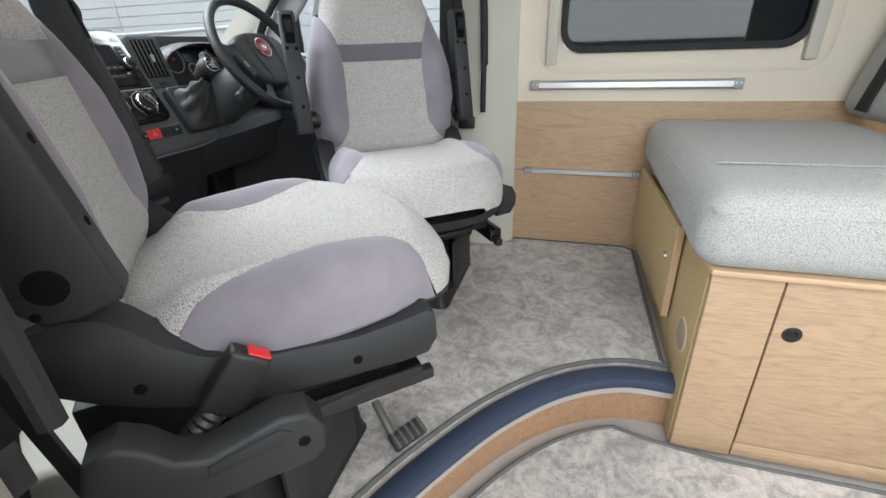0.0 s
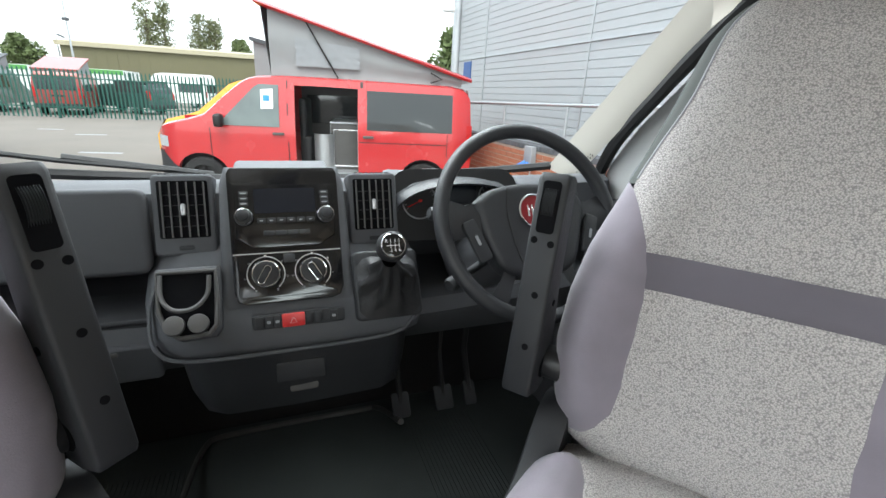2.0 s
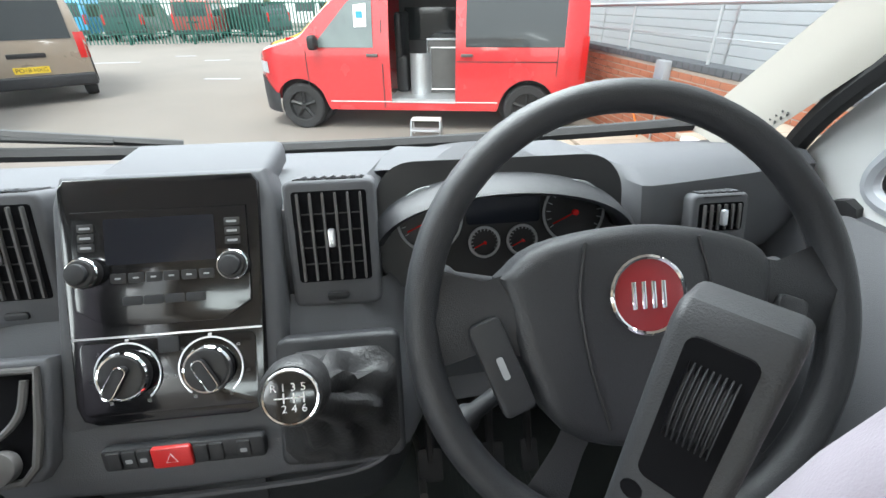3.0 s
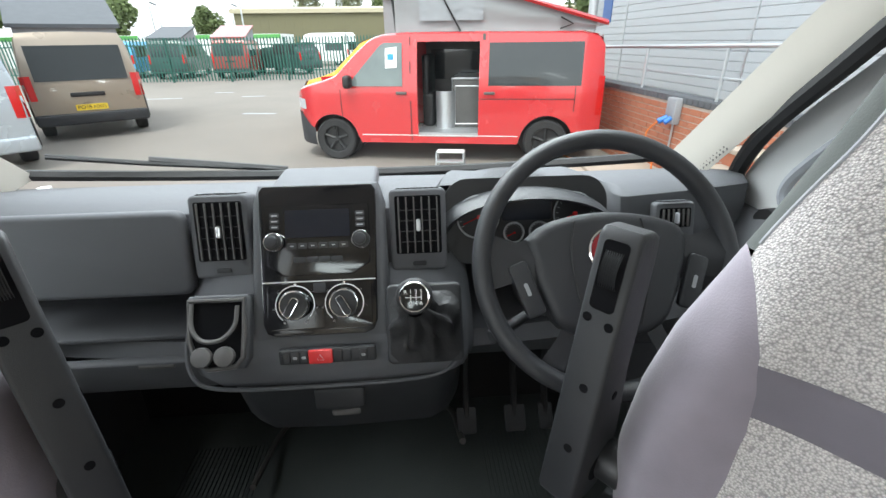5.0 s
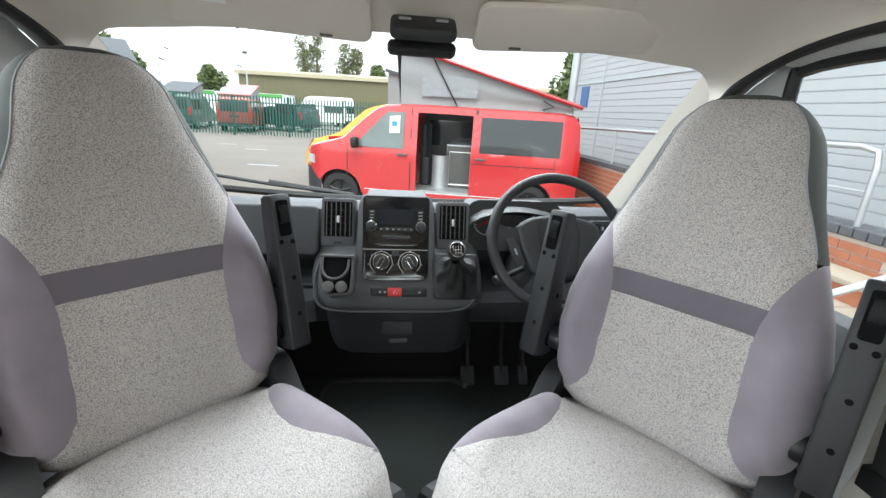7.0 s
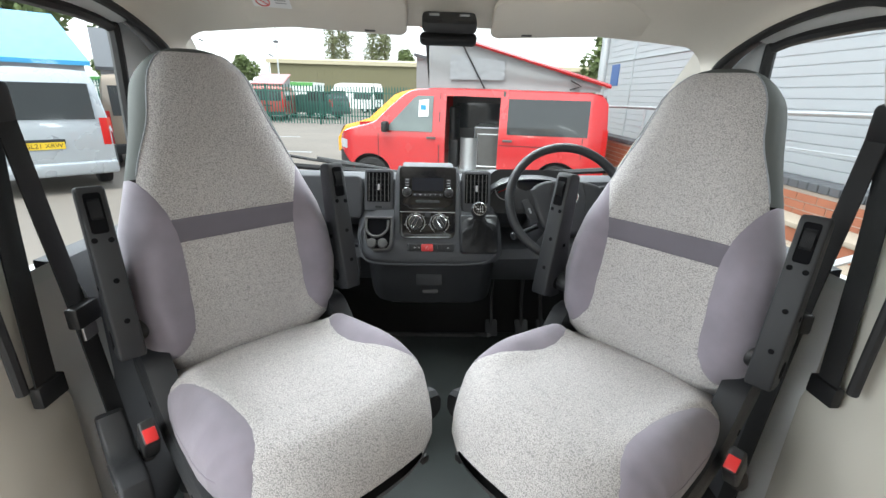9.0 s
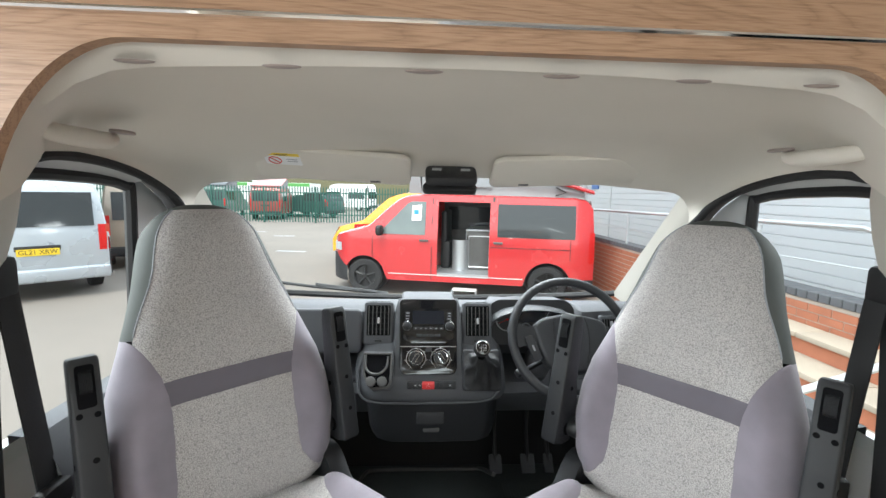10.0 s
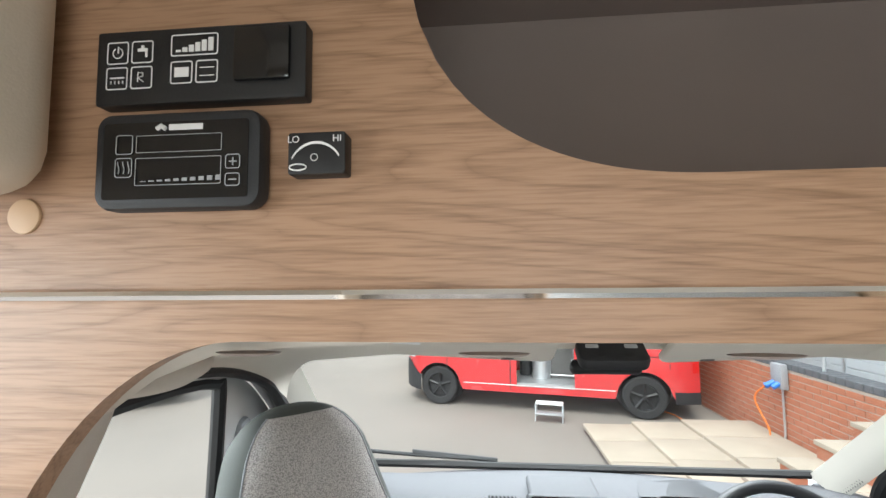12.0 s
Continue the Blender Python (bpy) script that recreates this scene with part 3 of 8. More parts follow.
for grow, dx in ((0.0, 0.0), (-0.02, -0.008), (-0.045, 0.0)):
    rows.append([(WX + 0.012 + dx, -0.515 + y, 1.0825 + z) for y, z in round_rect(1.02 + 2 * grow, 0.66 + 2 * grow, 0.09 + grow * 0.5, 8)])
grid(bm, rows, close_u=True)
tagged(part("window_surround", bm, "wallpad"), "padded beige raised surround of the side window", "window surround", kind="structure")

win = thing("window_1", pose(0, 0, 0), "dark tinted acrylic side window with black rubber frame", "window", kind="structure")
bm = bmesh.new()
rows = []
for w, h, x, r in ((0.86, 0.505, 1.062, 0.09), (0.86, 0.505, 1.048, 0.09), (0.81, 0.455, 1.048, 0.07), (0.81, 0.455, 1.085, 0.07)):
    rows.append([(x, -0.515 + y, 1.0825 + z) for y, z in round_rect(w, h, r, 8)])
grid(bm, rows, close_u=True)
part("window_frame", bm, "rubber", win)
bm = bmesh.new()
prism(bm, round_rect(0.815, 0.46, 0.07, 8), 0.005, Matrix.Translation((1.075, -0.515, 1.0825)) @ pose(0, 0, 0, 0, 0, 90))
pane = part("pane", bm, "tint", win, "dark tinted pane")
for y in (-0.055, -0.955):
    bm = box((WX - 0.014, y - 0.022, 0.79), (WX + 0.02, y + 0.022, 1.6), 0.006)
    tagged(part("blind_rail", bm, "cream"), "cream plastic blind guide beside the window", "blind rail")


def wall_rail(y0, y1, z, w):
    r = thing("wall_rail", pose(WX, (y0 + y1) / 2, z), "satin aluminium mounting rail with grey end caps on the wall", "rail", "wall rails")
    L = abs(y1 - y0)
    bm = bmesh.new()
    prof = [(0.004, -w / 2), (-0.012, -w / 2), (-0.02, -w * 0.3), (-0.02, w * 0.3), (-0.012, w / 2), (0.004, w / 2)]
    vs = grid(bm, [[(x, s * (L / 2 - 0.035), z2) for x, z2 in prof] for s in (-1, 1)], close_u=True)
    bm.faces.new(vs[0]), bm.faces.new(vs[1][::-1])
    part("extrusion", bm, "alu", r)
    for s in (-1, 1):
        a, b = sorted((s * (L / 2 - 0.036), s * L / 2))
        bm = box((-0.021, a, -w / 2 - 0.002), (0.004, b, w / 2 + 0.002), 0.004)
        cap = part("end_cap", bm, "grey_print", r, "grey plastic end cap")
        for k in (-1, 1):
            bm = bmesh.new()
            cyl(bm, (-0.023, (a + b) / 2 + k * 0.008, 0.003), (-0.02, (a + b) / 2 + k * 0.008, 0.003), 0.004, 10)
            part("screw", bm, "metal", cap)


wall_rail(0.022, -0.766, 0.712, 0.034)
wall_rail(0.034, -0.46, 0.347, 0.026)
bm = box((WX - 0.006, 0.078, -0.01), (WX + 0.02, 0.094, 0.66), 0.003)
tagged(part("edge_trim", bm, "alu"), "thin aluminium strip along the end of the oak boards", "trim", kind="structure")

# rear and left walls, ceiling (plain closure)
wall_x("wall_left_rear", -1.0, -0.96, -1.7, -1.32, LOW, 1.98, "wallpad", "beige lined wall beside the sliding door")
# rear wall opening and its window are unseen, added to let light onto the seats
bm = bmesh.new()
for lo, hi in (((-1.0, LOW - 0.05), (1.1, 0.98)), ((-1.0, 1.58), (1.1, 1.98)), ((-1.0, 0.98), (-0.48, 1.58)), ((0.68, 0.98), (1.1, 1.58))):
    rbox(bm, (lo[0], -1.74, lo[1]), (hi[0], -1.7, hi[1]))
tagged(part("wall_rear", bm, "wallpad", smooth=False), "beige lined rear wall with an added, unseen window behind the seating area", "wall", kind="structure")
added_rear_win = thing("window_2", pose(0.10, -1.72, 1.28), "unseen plain rear window with a black rubber frame, added for light", "window", kind="structure")
bm = bmesh.new()
grid(bm, [[(x, y, z) for x, z in round_rect(w, h, 0.05, 6)] for w, h, y in ((1.20, 0.64, 0.022), (1.20, 0.64, 0.030), (1.12, 0.56, 0.030), (1.12, 0.56, 0.0))], close_u=True)
part("window_frame", bm, "rubber", added_rear_win)
ob = part("pane", prism(bmesh.new(), round_rect(1.14, 0.58, 0.05, 6), 0.004, pose(0, 0, 0)), "glass", added_rear_win)
ob.visible_shadow = False
bm = box((-1.0, -1.74, 1.98), (1.1, 0.06, 2.02))
tagged(part("ceiling", bm, "headliner", smooth=False), "cream lined ceiling of the living area", "ceiling", kind="structure")
bm = box((-1.0, -1.32, 1.72), (-0.96, 0.0, 1.98))
tagged(part("wall_left_header", bm, "wallpad", smooth=False), "beige lining above the open sliding door", "wall", kind="structure")

# overcab oak panel with a rounded locker opening and an arch below
PY = 0.055
def arch(x):
    """Height of the panel's lower edge."""
    d = abs(x - CX)
    if d < 0.44:
        return 1.515
    t = min(1.0, (d - 0.44) / 0.20)
    return 1.515 - 0.33 * (1 - math.sqrt(max(0.0, 1 - t * t)))


panel = thing("overcab_locker", pose(0, 0, 0), "light oak overcab locker with rounded opening and chrome strip", "locker")
bm = bmesh.new()
lo_x, hi_x = -0.96, 1.05
xs = [lo_x] + [CX - 0.64 + 0.64 * 2 * i / 64 for i in range(65)] + [hi_x]
def hole_z(x, top):
    """Rounded opening between x = -0.275 and 0.51."""
    hx, hw, r, zb, zt = 0.118, 0.392, 0.19, 1.617, 1.93
    d = abs(x - hx)
    if d >= hw:
        return (1.775, 1.775)
    if d < hw - r:
        return (zb, zt)
    t = (d - (hw - r)) / r
    e = r * 0.83 * (1 - (1 - t ** 2.3) ** (1 / 2.3))
    return (zb + e, zt - min(e, 0.15))


front = []
for y in (PY, PY + 0.018):
    xs2 = sorted(set([lo_x, hi_x] + [lo_x + (hi_x - lo_x) * i / 180 for i in range(181)]))
    low = [bm.verts.new((x, y, max(arch(x), 1.10) if abs(x - CX) < 0.64 else 1.10)) for x in xs2]
    hb = [bm.verts.new((x, y, hole_z(x, 0)[0])) for x in xs2]
    ht = [bm.verts.new((x, y, hole_z(x, 0)[1])) for x in xs2]
    tp = [bm.verts.new((x, y, 1.985)) for x in xs2]
    for i in range(len(xs2) - 1):
        bm.faces.new([low[i], low[i + 1], hb[i + 1], hb[i]])
        bm.faces.new([ht[i], ht[i + 1], tp[i + 1], tp[i]])
    front.append((low, hb, ht, tp))
for k in range(3):
    for i in range(len(xs2) - 1):
        if k and abs(front[0][1][i].co.z - front[0][2][i].co.z) < 1e-6 and abs(front[0][1][i + 1].co.z - front[0][2][i + 1].co.z) < 1e-6:
            continue
        bm.faces.new([front[0][k][i], front[0][k][i + 1], front[1][k][i + 1], front[1][k][i]])
clean(bm)
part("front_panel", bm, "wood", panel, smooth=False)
bm = bmesh.new()
tube(bm, [(-0.96, PY - 0.002, 1.545), (0.55, PY - 0.002, 1.545), (1.05, PY - 0.002, 1.545)], 0.0042, 8)
part("chrome_strip", bm, "chrome", panel, "polished chrome strip")
bm = bmesh.new()
rows = []
for k in range(13):
    a = radians(90 * k / 12)
    rows.append([(x, PY + 0.02 + 0.42 * math.sin(a), 1.598 + 0.40 * (1 - math.cos(a))) for x in (-0.36, -0.2, 0.0, 0.2, 0.4, 0.6)])
grid(bm, rows)
part("locker_lining", bm, "brown", panel, "dark brown smooth locker lining")
bm = box((-0.37, PY + 0.016, 1.986), (0.61, PY + 0.50, 1.998))
part("locker_top", bm, "brown", panel)
for x in (-0.36, 0.6):
    bm = box((x - 0.004, PY + 0.02, 1.59), (x + 0.004, PY + 0.45, 1.985))
    part("locker_side", bm, "brown", panel)
bm = bmesh.new()
rows = [[(0.05 + 0.016 * i, PY + 0.012 + 0.02 * j, 1.619 + 0.006 * abs(noise.noise((i * 0.7, j * 0.9, 3.0))) + 0.003 * math.sin(i)) for i in range(24)] for j in range(4)]
grid(bm, rows)
tagged(part("plastic_film", bm, "glass"), "crumpled clear protective film on the locker edge", "plastic film")
for x, z, r in ((-0.543, 1.60, 0.0125),):
    bm = bmesh.new()
    cyl(bm, (x, PY - 0.0022, z), (x, PY + 0.001, z), r, 24, bevel=0.0015)
    tagged(part("screw_cap", bm, "wood_edge"), "round oak-coloured screw cover cap on the locker panel", "screw cap", "screw caps")

bm = rbox(bmesh.new(), (-0.96, -0.40, 1.606), (-0.505, 0.052, 1.978), 0.035, 4)
tagged(part("corner_pad", bm, "wallpad"), "beige padded corner lining beside the locker", "wall lining", kind="structure")

# cab headliner, from the arch to the windscreen
HL = [(0.073, 0.66, 1.535, 0.22, 1.30), (0.11, 0.645, 1.508, 0.20, 1.32), (0.16, 0.66, 1.508, 0.19, 1.34), (0.30, 0.745, 1.50, 0.19, 1.385), (0.36, 0.785, 1.498, 0.19, 1.404), (0.45, 0.793, 1.492, 0.19, 1.410), (0.55, 0.793, 1.478, 0.18, 1.402), (0.63, 0.793, 1.462, 0.16, 1.386), (0.70, 0.793, 1.442, 0.15, 1.367), (0.80, 0.790, 1.405, 0.12, 1.322), (0.885, 0.785, 1.358, 0.08, 1.262)]
def headliner_row(y, w, zt, r, zb, lift=0.0):
    row = []
    for s in (-1, 1):
        side = [(s * (w + 0.012), zb - 0.002), (s * w, zb)]
        h = max(0.09, zt - zb) if y < 0.25 else zt - zb - 0.004
        for i in range(7):
            a = radians(90 * i / 6)
            side.append((s * (w - r + r * math.cos(a)), zt - h + h * math.sin(a)))
        side += [(s * (w - r) * k, zt + (0.012 + 0.02 * smoothstep(0.5, 0.75, y)) * (1 - k * k)) for k in (0.75, 0.5, 0.25)]
        row.append(side)
    pts = row[0] + [(0, zt + 0.012 + 0.02 * smoothstep(0.5, 0.75, y))] + row[1][::-1]
    return [(CX + x, y, z + lift) for x, z in pts]


rows = [headliner_row(y, *lerp_table(HL, y)) for y in [0.073 + i * (0.885 - 0.073) / 28 for i in range(29)]]
bm = bmesh.new()
vs = grid(bm, rows)
vs2 = grid(bm, [[(x, y, z + 0.02) for x, y, z in r] for r in rows])
tagged(part("headliner", bm, "headliner"), "cream moulded cab headliner", "headliner", kind="structure")
# stepped flange along the rear of the headliner, with its clips
bm = bmesh.new()
grid(bm, [headliner_row(y, *lerp_table(HL, y), lift)[5:-5] for y, lift in ((0.074, -0.004), (0.080, -0.008), (0.126, -0.008), (0.131, -0.004), (0.131, 0.006))])
tagged(part("headliner_flange", bm, "headliner"), "stepped cream flange along the rear of the headliner", "headliner trim", kind="structure")
# brown ovals paint the shade of the clip recesses
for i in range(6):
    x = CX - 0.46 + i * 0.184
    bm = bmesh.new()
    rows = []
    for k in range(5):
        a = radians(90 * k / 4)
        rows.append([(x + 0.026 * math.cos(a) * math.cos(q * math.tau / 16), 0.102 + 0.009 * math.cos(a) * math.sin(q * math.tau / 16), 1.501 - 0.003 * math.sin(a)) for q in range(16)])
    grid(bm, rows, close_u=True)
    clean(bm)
    tagged(part("trim_clip", bm, "brown"), "oval trim clip in the headliner, its recess shade painted brown", "trim clip", "trim clips")

# grab handles over the doors
for s in (-1, 1):
    h = thing("grab_handle", pose(CX + s * 0.695, 0.36, 1.448), "cream recessed grab handle in the headliner above the door", "grab handle", "grab handles")
    bm = bmesh.new()
    tube(bm, catmull([(s * 0.035, -0.115, -0.004), (s * 0.020, -0.08, -0.016), (s * 0.012, 0.0, -0.020), (s * 0.020, 0.07, -0.016), (s * 0.03, 0.10, -0.004)], 8), [0.006 + 0.012 * math.sin(math.pi * k / 32) ** 0.7 for k in range(33)], 10)
    part("grip", bm, "headliner", h)
    # brown oval plate as painted shade of the finger recess
    bm = bmesh.new()
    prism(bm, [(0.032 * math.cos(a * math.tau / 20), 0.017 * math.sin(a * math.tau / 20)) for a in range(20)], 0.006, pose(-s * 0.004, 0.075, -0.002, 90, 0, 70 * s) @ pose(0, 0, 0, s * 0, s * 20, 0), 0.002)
    part("finger_hole", bm, "brown", h, "finger recess behind the grip, its shade painted brown")

# sun visors
def visor(x0, x1, label, s):
    v = thing("sun_visor", pose(0, 0.80, 1.406, 0, 0, 0), label, "sun visor", "sun visors")
    bm = bmesh.new()
    c, w = (x0 + x1) / 2, abs(x1 - x0)
    prism(bm, round_rect(w, 0.155, 0.03, 6), 0.018, pose(c, 0, 0, 62, s * 2.5, 0), 0.006)
    part("pad", bm, "headliner", v)
    bm = bmesh.new()
    cyl(bm, (c + s * w * 0.27, 0.055, -0.034), (c + s * w * 0.27 + s * 0.03, 0.055, -0.034), 0.005, 8)
    part("pivot_clip", bm, "vinyl", v, "small dark clip")
    return v


VL = visor(-0.60, -0.065, "cream padded sun visor with an airbag warning label", 1)
visor(0.172, 0.705, "cream padded sun visor folded against the headliner", -1)
VM = pose(0, 0.795, 1.40) @ pose(0, -0.0135, 0.0, -68, 0, 0)
lab = part("warning_label", prism(bmesh.new(), round_rect(0.10, 0.06, 0.004, 3), 0.0008, pose(-0.333, 0, 0, 62, 2.5, 0) @ Matrix.Translation((-0.09, -0.0008, 0.035))), "white", VL, "white airbag warning label with a red prohibition ring")
B = pose(-0.333, 0, 0, 62, 2.5, 0) @ Matrix.Translation((-0.09, -0.0014, 0.035))
bm = prism(bmesh.new(), round_rect(0.10, 0.014, 0.002, 2), 0.0006, B @ Matrix.Translation((0, 0, 0.023)))
part("label_band", bm, "yellow", lab)
bm = bmesh.new()
tube(bm, [B @ Vector((-0.022 + 0.017 * math.cos(a * math.tau / 20), 0, -0.008 + 0.017 * math.sin(a * math.tau / 20))) for a in range(20)], 0.0016, 5, closed=True)
tube(bm, [B @ Vector((-0.034, 0, 0.004)), B @ Vector((-0.010, 0, -0.020))], 0.0014, 5)
part("prohibition_ring", bm, "red", lab)
text("label_text", "AIRBAG", 0.011, B @ Matrix.Translation((0.0, -0.0006, 0.0225)) @ pose(0, 0, 0, 90, 0, 0), "black", lab, 0.0002)
bm = prism(bmesh.new(), round_rect(0.03, 0.003, 0.001, 1), 0.0005, B @ Matrix.Translation((0.025, 0, 0.0)))
prism(bm, round_rect(0.03, 0.003, 0.001, 1), 0.0005, B @ Matrix.Translation((0.025, 0, -0.01)))
part("label_lines", bm, "grey_print", lab)

# roof console with lamp and mirror mount
rc = thing("roof_console", pose(0.052, 0.80, 1.398), "dark grey interior lamp console at the windscreen header", "roof console")
bm = bmesh.new()
prism(bm, round_rect(0.15, 0.075, 0.018, 5), 0.03, pose(0, -0.012, 0.005, -58, 0, 0), 0.008)
part("lamp_body", bm, "plastic", rc)
for s in (-1, 1):
    bm = prism(bmesh.new(), round_rect(0.028, 0.012, 0.003, 3), 0.002, pose(0, -0.0145, 0.005, -58, 0, 0) @ Matrix.Translation((s * 0.042, 0, 0.012)))
    part("lamp_lens", bm, "lamp_clear", rc, "small clear reading lamp lens")
    bm = prism(bmesh.new(), round_rect(0.02, 0.012, 0.003, 3), 0.003, pose(0, -0.0145, 0.005, -58, 0, 0) @ Matrix.Translation((s * 0.03, 0, -0.016)))
    part("switch", bm, "black", rc)
bm = prism(bmesh.new(), round_rect(0.165, 0.03, 0.014, 5), 0.03, pose(0, 0.035, -0.036, -35, 0, 0), 0.008)
part("sensor_cover", bm, "black", rc)

# windscreen: pane, black border, pillars
def ws_point(u, v):
    """u from -1 to 1 across, v from 0 at the base to 1 at the top."""
    w = 0.80 + (0.775 - 0.80) * v
    bulge = 0.16 * (1 - u * u)
    y = 1.41 + (0.885 - 1.41) * v + bulge * (1 - 0.55 * v) 
    base = 0.83 + 0.065 * u * u
    z = base + (1.365 - base) * v + 0.03 * v * (1 - u * u)
    return Vector((CX + u * w, y, z))


wscreen = thing("windscreen", pose(0, 0, 0), "large raked clear windscreen with a black border", "windscreen", kind="structure")
bm = bmesh.new()
grid(bm, [[ws_point(-1 + 2 * i / 20, j / 10) for i in range(21)] for j in range(11)])
ob = part("pane", bm, "glass", wscreen)
ob.visible_shadow = False
bm = bmesh.new()
border = [ws_point(-1 + 2 * i / 24, 0.02) for i in range(25)]
tube(bm, border, 0.014, 6)
part("border", bm, "rubber", wscreen)

for s in (-1, 1):
    # inner trim of the A-pillar, with a speaker grille at its foot
    ap = thing("a_pillar_trim", pose(0, 0, 0), "cream A-pillar trim with a perforated speaker grille at its foot", "pillar trim", "A-pillar trims", "structure")
    bm = bmesh.new()
    rows = []
    for k in range(13):
        v = k / 12
        p = ws_point(s, v)
        wdt = 0.12 * (1 - v) ** 1.5 + 0.055
        a = p + Vector((-s * 0.012, 0.0, 0.0))
        b = p + Vector((s * 0.0, -0.02 - 0.2 * wdt, -0.012))
        c = p + Vector((s * 0.008, -0.042 - wdt * 0.16, -0.030))
        d = p + Vector((s * 0.02, -0.058 - wdt * 0.20, -0.040))
        e = p + Vector((s * 0.08, 0.03, 0.03))
        rows.append([a, b, c, d, e])
    grid(bm, rows, close_u=True)
    part("cover", bm, "cream", ap)
    bm = bmesh.new()
    p0 = ws_point(s, 0.10)
    for i in range(9):
        for j in range(9):
            q = ws_point(s, 0.05 + 0.018 * j) + Vector((s * 0.004 + s * 0.0016 * i, -0.022 - 0.0085 * i, -0.013 - 0.0018 * i))
            cyl(bm, q, q + Vector((-s * 0.004, -0.004, 0.004)), 0.0018, 5)
    part("speaker_holes", bm, "vinyl", ap)

    # cab door: black opening seal, frame, panes and dark door card
    X = CX + s * 0.885
    door = thing("cab_door", pose(X, 0, 0), "cab door with black window frame, quarter light and dark door card", "door", "cab doors", "structure")
    seal = catmull([(-s * 0.03, 0.20, 0.62), (-s * 0.03, 0.20, 1.10), (-s * 0.06, 0.27, 1.34), (-s * 0.083, 0.36, 1.392), (-s * 0.086, 0.46, 1.400), (-s * 0.086, 0.58, 1.388), (-s * 0.086, 0.69, 1.362), (-s * 0.086, 0.807, 1.314), (-s * 0.082, 0.90, 1.238), (-s * 0.075, 1.0, 1.145), (-s * 0.05, 1.16, 1.0), (-s * 0.01, 1.26, 0.86), (-s * 0.0, 1.28, 0.70)], 6)
    bm = bmesh.new()
    tube(bm, seal, [0.011 + 0.007 * smoothstep(0.75, 0.95, p[1]) for p in seal], 8)
    part("opening_seal", bm, "rubber", door, "thick black rubber opening seal")
    # black strip for the seal's depth and the shade in the door gap
    bm = bmesh.new()
    grid(bm, [seal[24:], [(-s * 0.012 + p[0] * 0.15, p[1] + 0.012, p[2] + 0.012) for p in seal[24:]]])
    part("seal_and_gap_shade", bm, "rubber", door)
    frame_pts = catmull([(0.0, 0.20, 0.80), (-s * 0.01, 0.21, 1.10), (-s * 0.022, 0.28, 1.325), (-s * 0.03, 0.37, 1.362), (-s * 0.03, 0.54, 1.362), (-s * 0.031, 0.64, 1.354)], 6) + catmull([(-s * 0.032, 0.685, 1.344), (-s * 0.033, 0.700, 1.325), (-s * 0.018, 0.712, 1.08), (0.0, 0.725, 0.82)], 6)
    bm = bmesh.new()
    tube(bm, frame_pts, 0.015, 8)
    part("window_frame", bm, "black", door)
    strip = [(y, lerp_table([(q[1], q[0], q[2]) for q in seal[6:50]], y), lerp_table([(q[1], q[0], q[2]) for q in frame_pts[6:34]], y)) for y in [0.22 + 0.48 * k / 24 for k in range(25)]]
    bm = bmesh.new()
    grid(bm, [[(a[0] + s * 0.012, y, a[1]) for y, a, c in strip], [(a[0] * 0.5 + c[0] * 0.5 + s * 0.006, y, a[1] * 0.5 + c[1] * 0.5) for y, a, c in strip], [(c[0] + s * 0.004, y, c[1]) for y, a, c in strip]])
    part("painted_frame", bm, "door_paint", door, "pale grey painted door frame")
    bm = bmesh.new()
    outer = [Vector((-s * dx, y, z)) for dx, y, z in ((0.0, 0.735, 0.82), (0.01, 0.725, 1.0), (0.022, 0.715, 1.18), (0.034, 0.70, 1.355), (0.040, 0.80, 1.32), (0.034, 0.90, 1.245), (0.026, 1.01, 1.14), (0.018, 1.12, 1.04), (0.008, 1.22, 0.91), (0.0, 1.23, 0.82), (0.0, 1.06, 0.82), (0.0, 0.90, 0.82))]
    inner = [Vector((-s * dx, y, z)) for dx, y, z in ((0.0, 0.80, 0.875), (0.01, 0.785, 1.0), (0.02, 0.782, 1.12), (0.027, 0.785, 1.205), (0.027, 0.815, 1.225), (0.023, 0.89, 1.155), (0.016, 0.98, 1.06), (0.01, 1.06, 0.98), (0.006, 1.11, 0.91), (0.0, 1.10, 0.865), (0.0, 1.02, 0.855), (0.0, 0.90, 0.855))]
    outer, inner = catmull(outer + [outer[0]], 4), catmull(inner + [inner[0]], 4)
    grid(bm, [outer, [o * 0.5 + n * 0.5 + Vector((-s * 0.004, 0, 0)) for o, n in zip(outer, inner)], inner])
    part("front_frame", bm, "door_paint", door, "pale grey painted frame round the quarter light")
    bm = bmesh.new()
    tube(bm, inner[:-1], 0.012, 8, closed=True)
    part("quarter_light_frame", bm, "piping", door, "grey quarter light frame")
    bm = bmesh.new()
    grid(bm, [[(0.0, 0.20, 0.80), (0, 0.725, 0.80)], [(-s * 0.03, 0.22, 1.36), (-s * 0.033, 0.70, 1.36)]])
    ob = part("pane", bm, "glass", door)
    ob.visible_shadow = False
    bm = bmesh.new()
    bm.faces.new([bm.verts.new(p) for p in ((-s * 0.002, 0.79, 0.85), (-s * 0.002, 1.12, 0.85), (-s * 0.03, 0.84, 1.22), (-s * 0.026, 0.78, 1.21))])
    ob = part("quarter_pane", bm, "glass", door)
    ob.visible_shadow = False
    bm = bmesh.new()
    rows = []
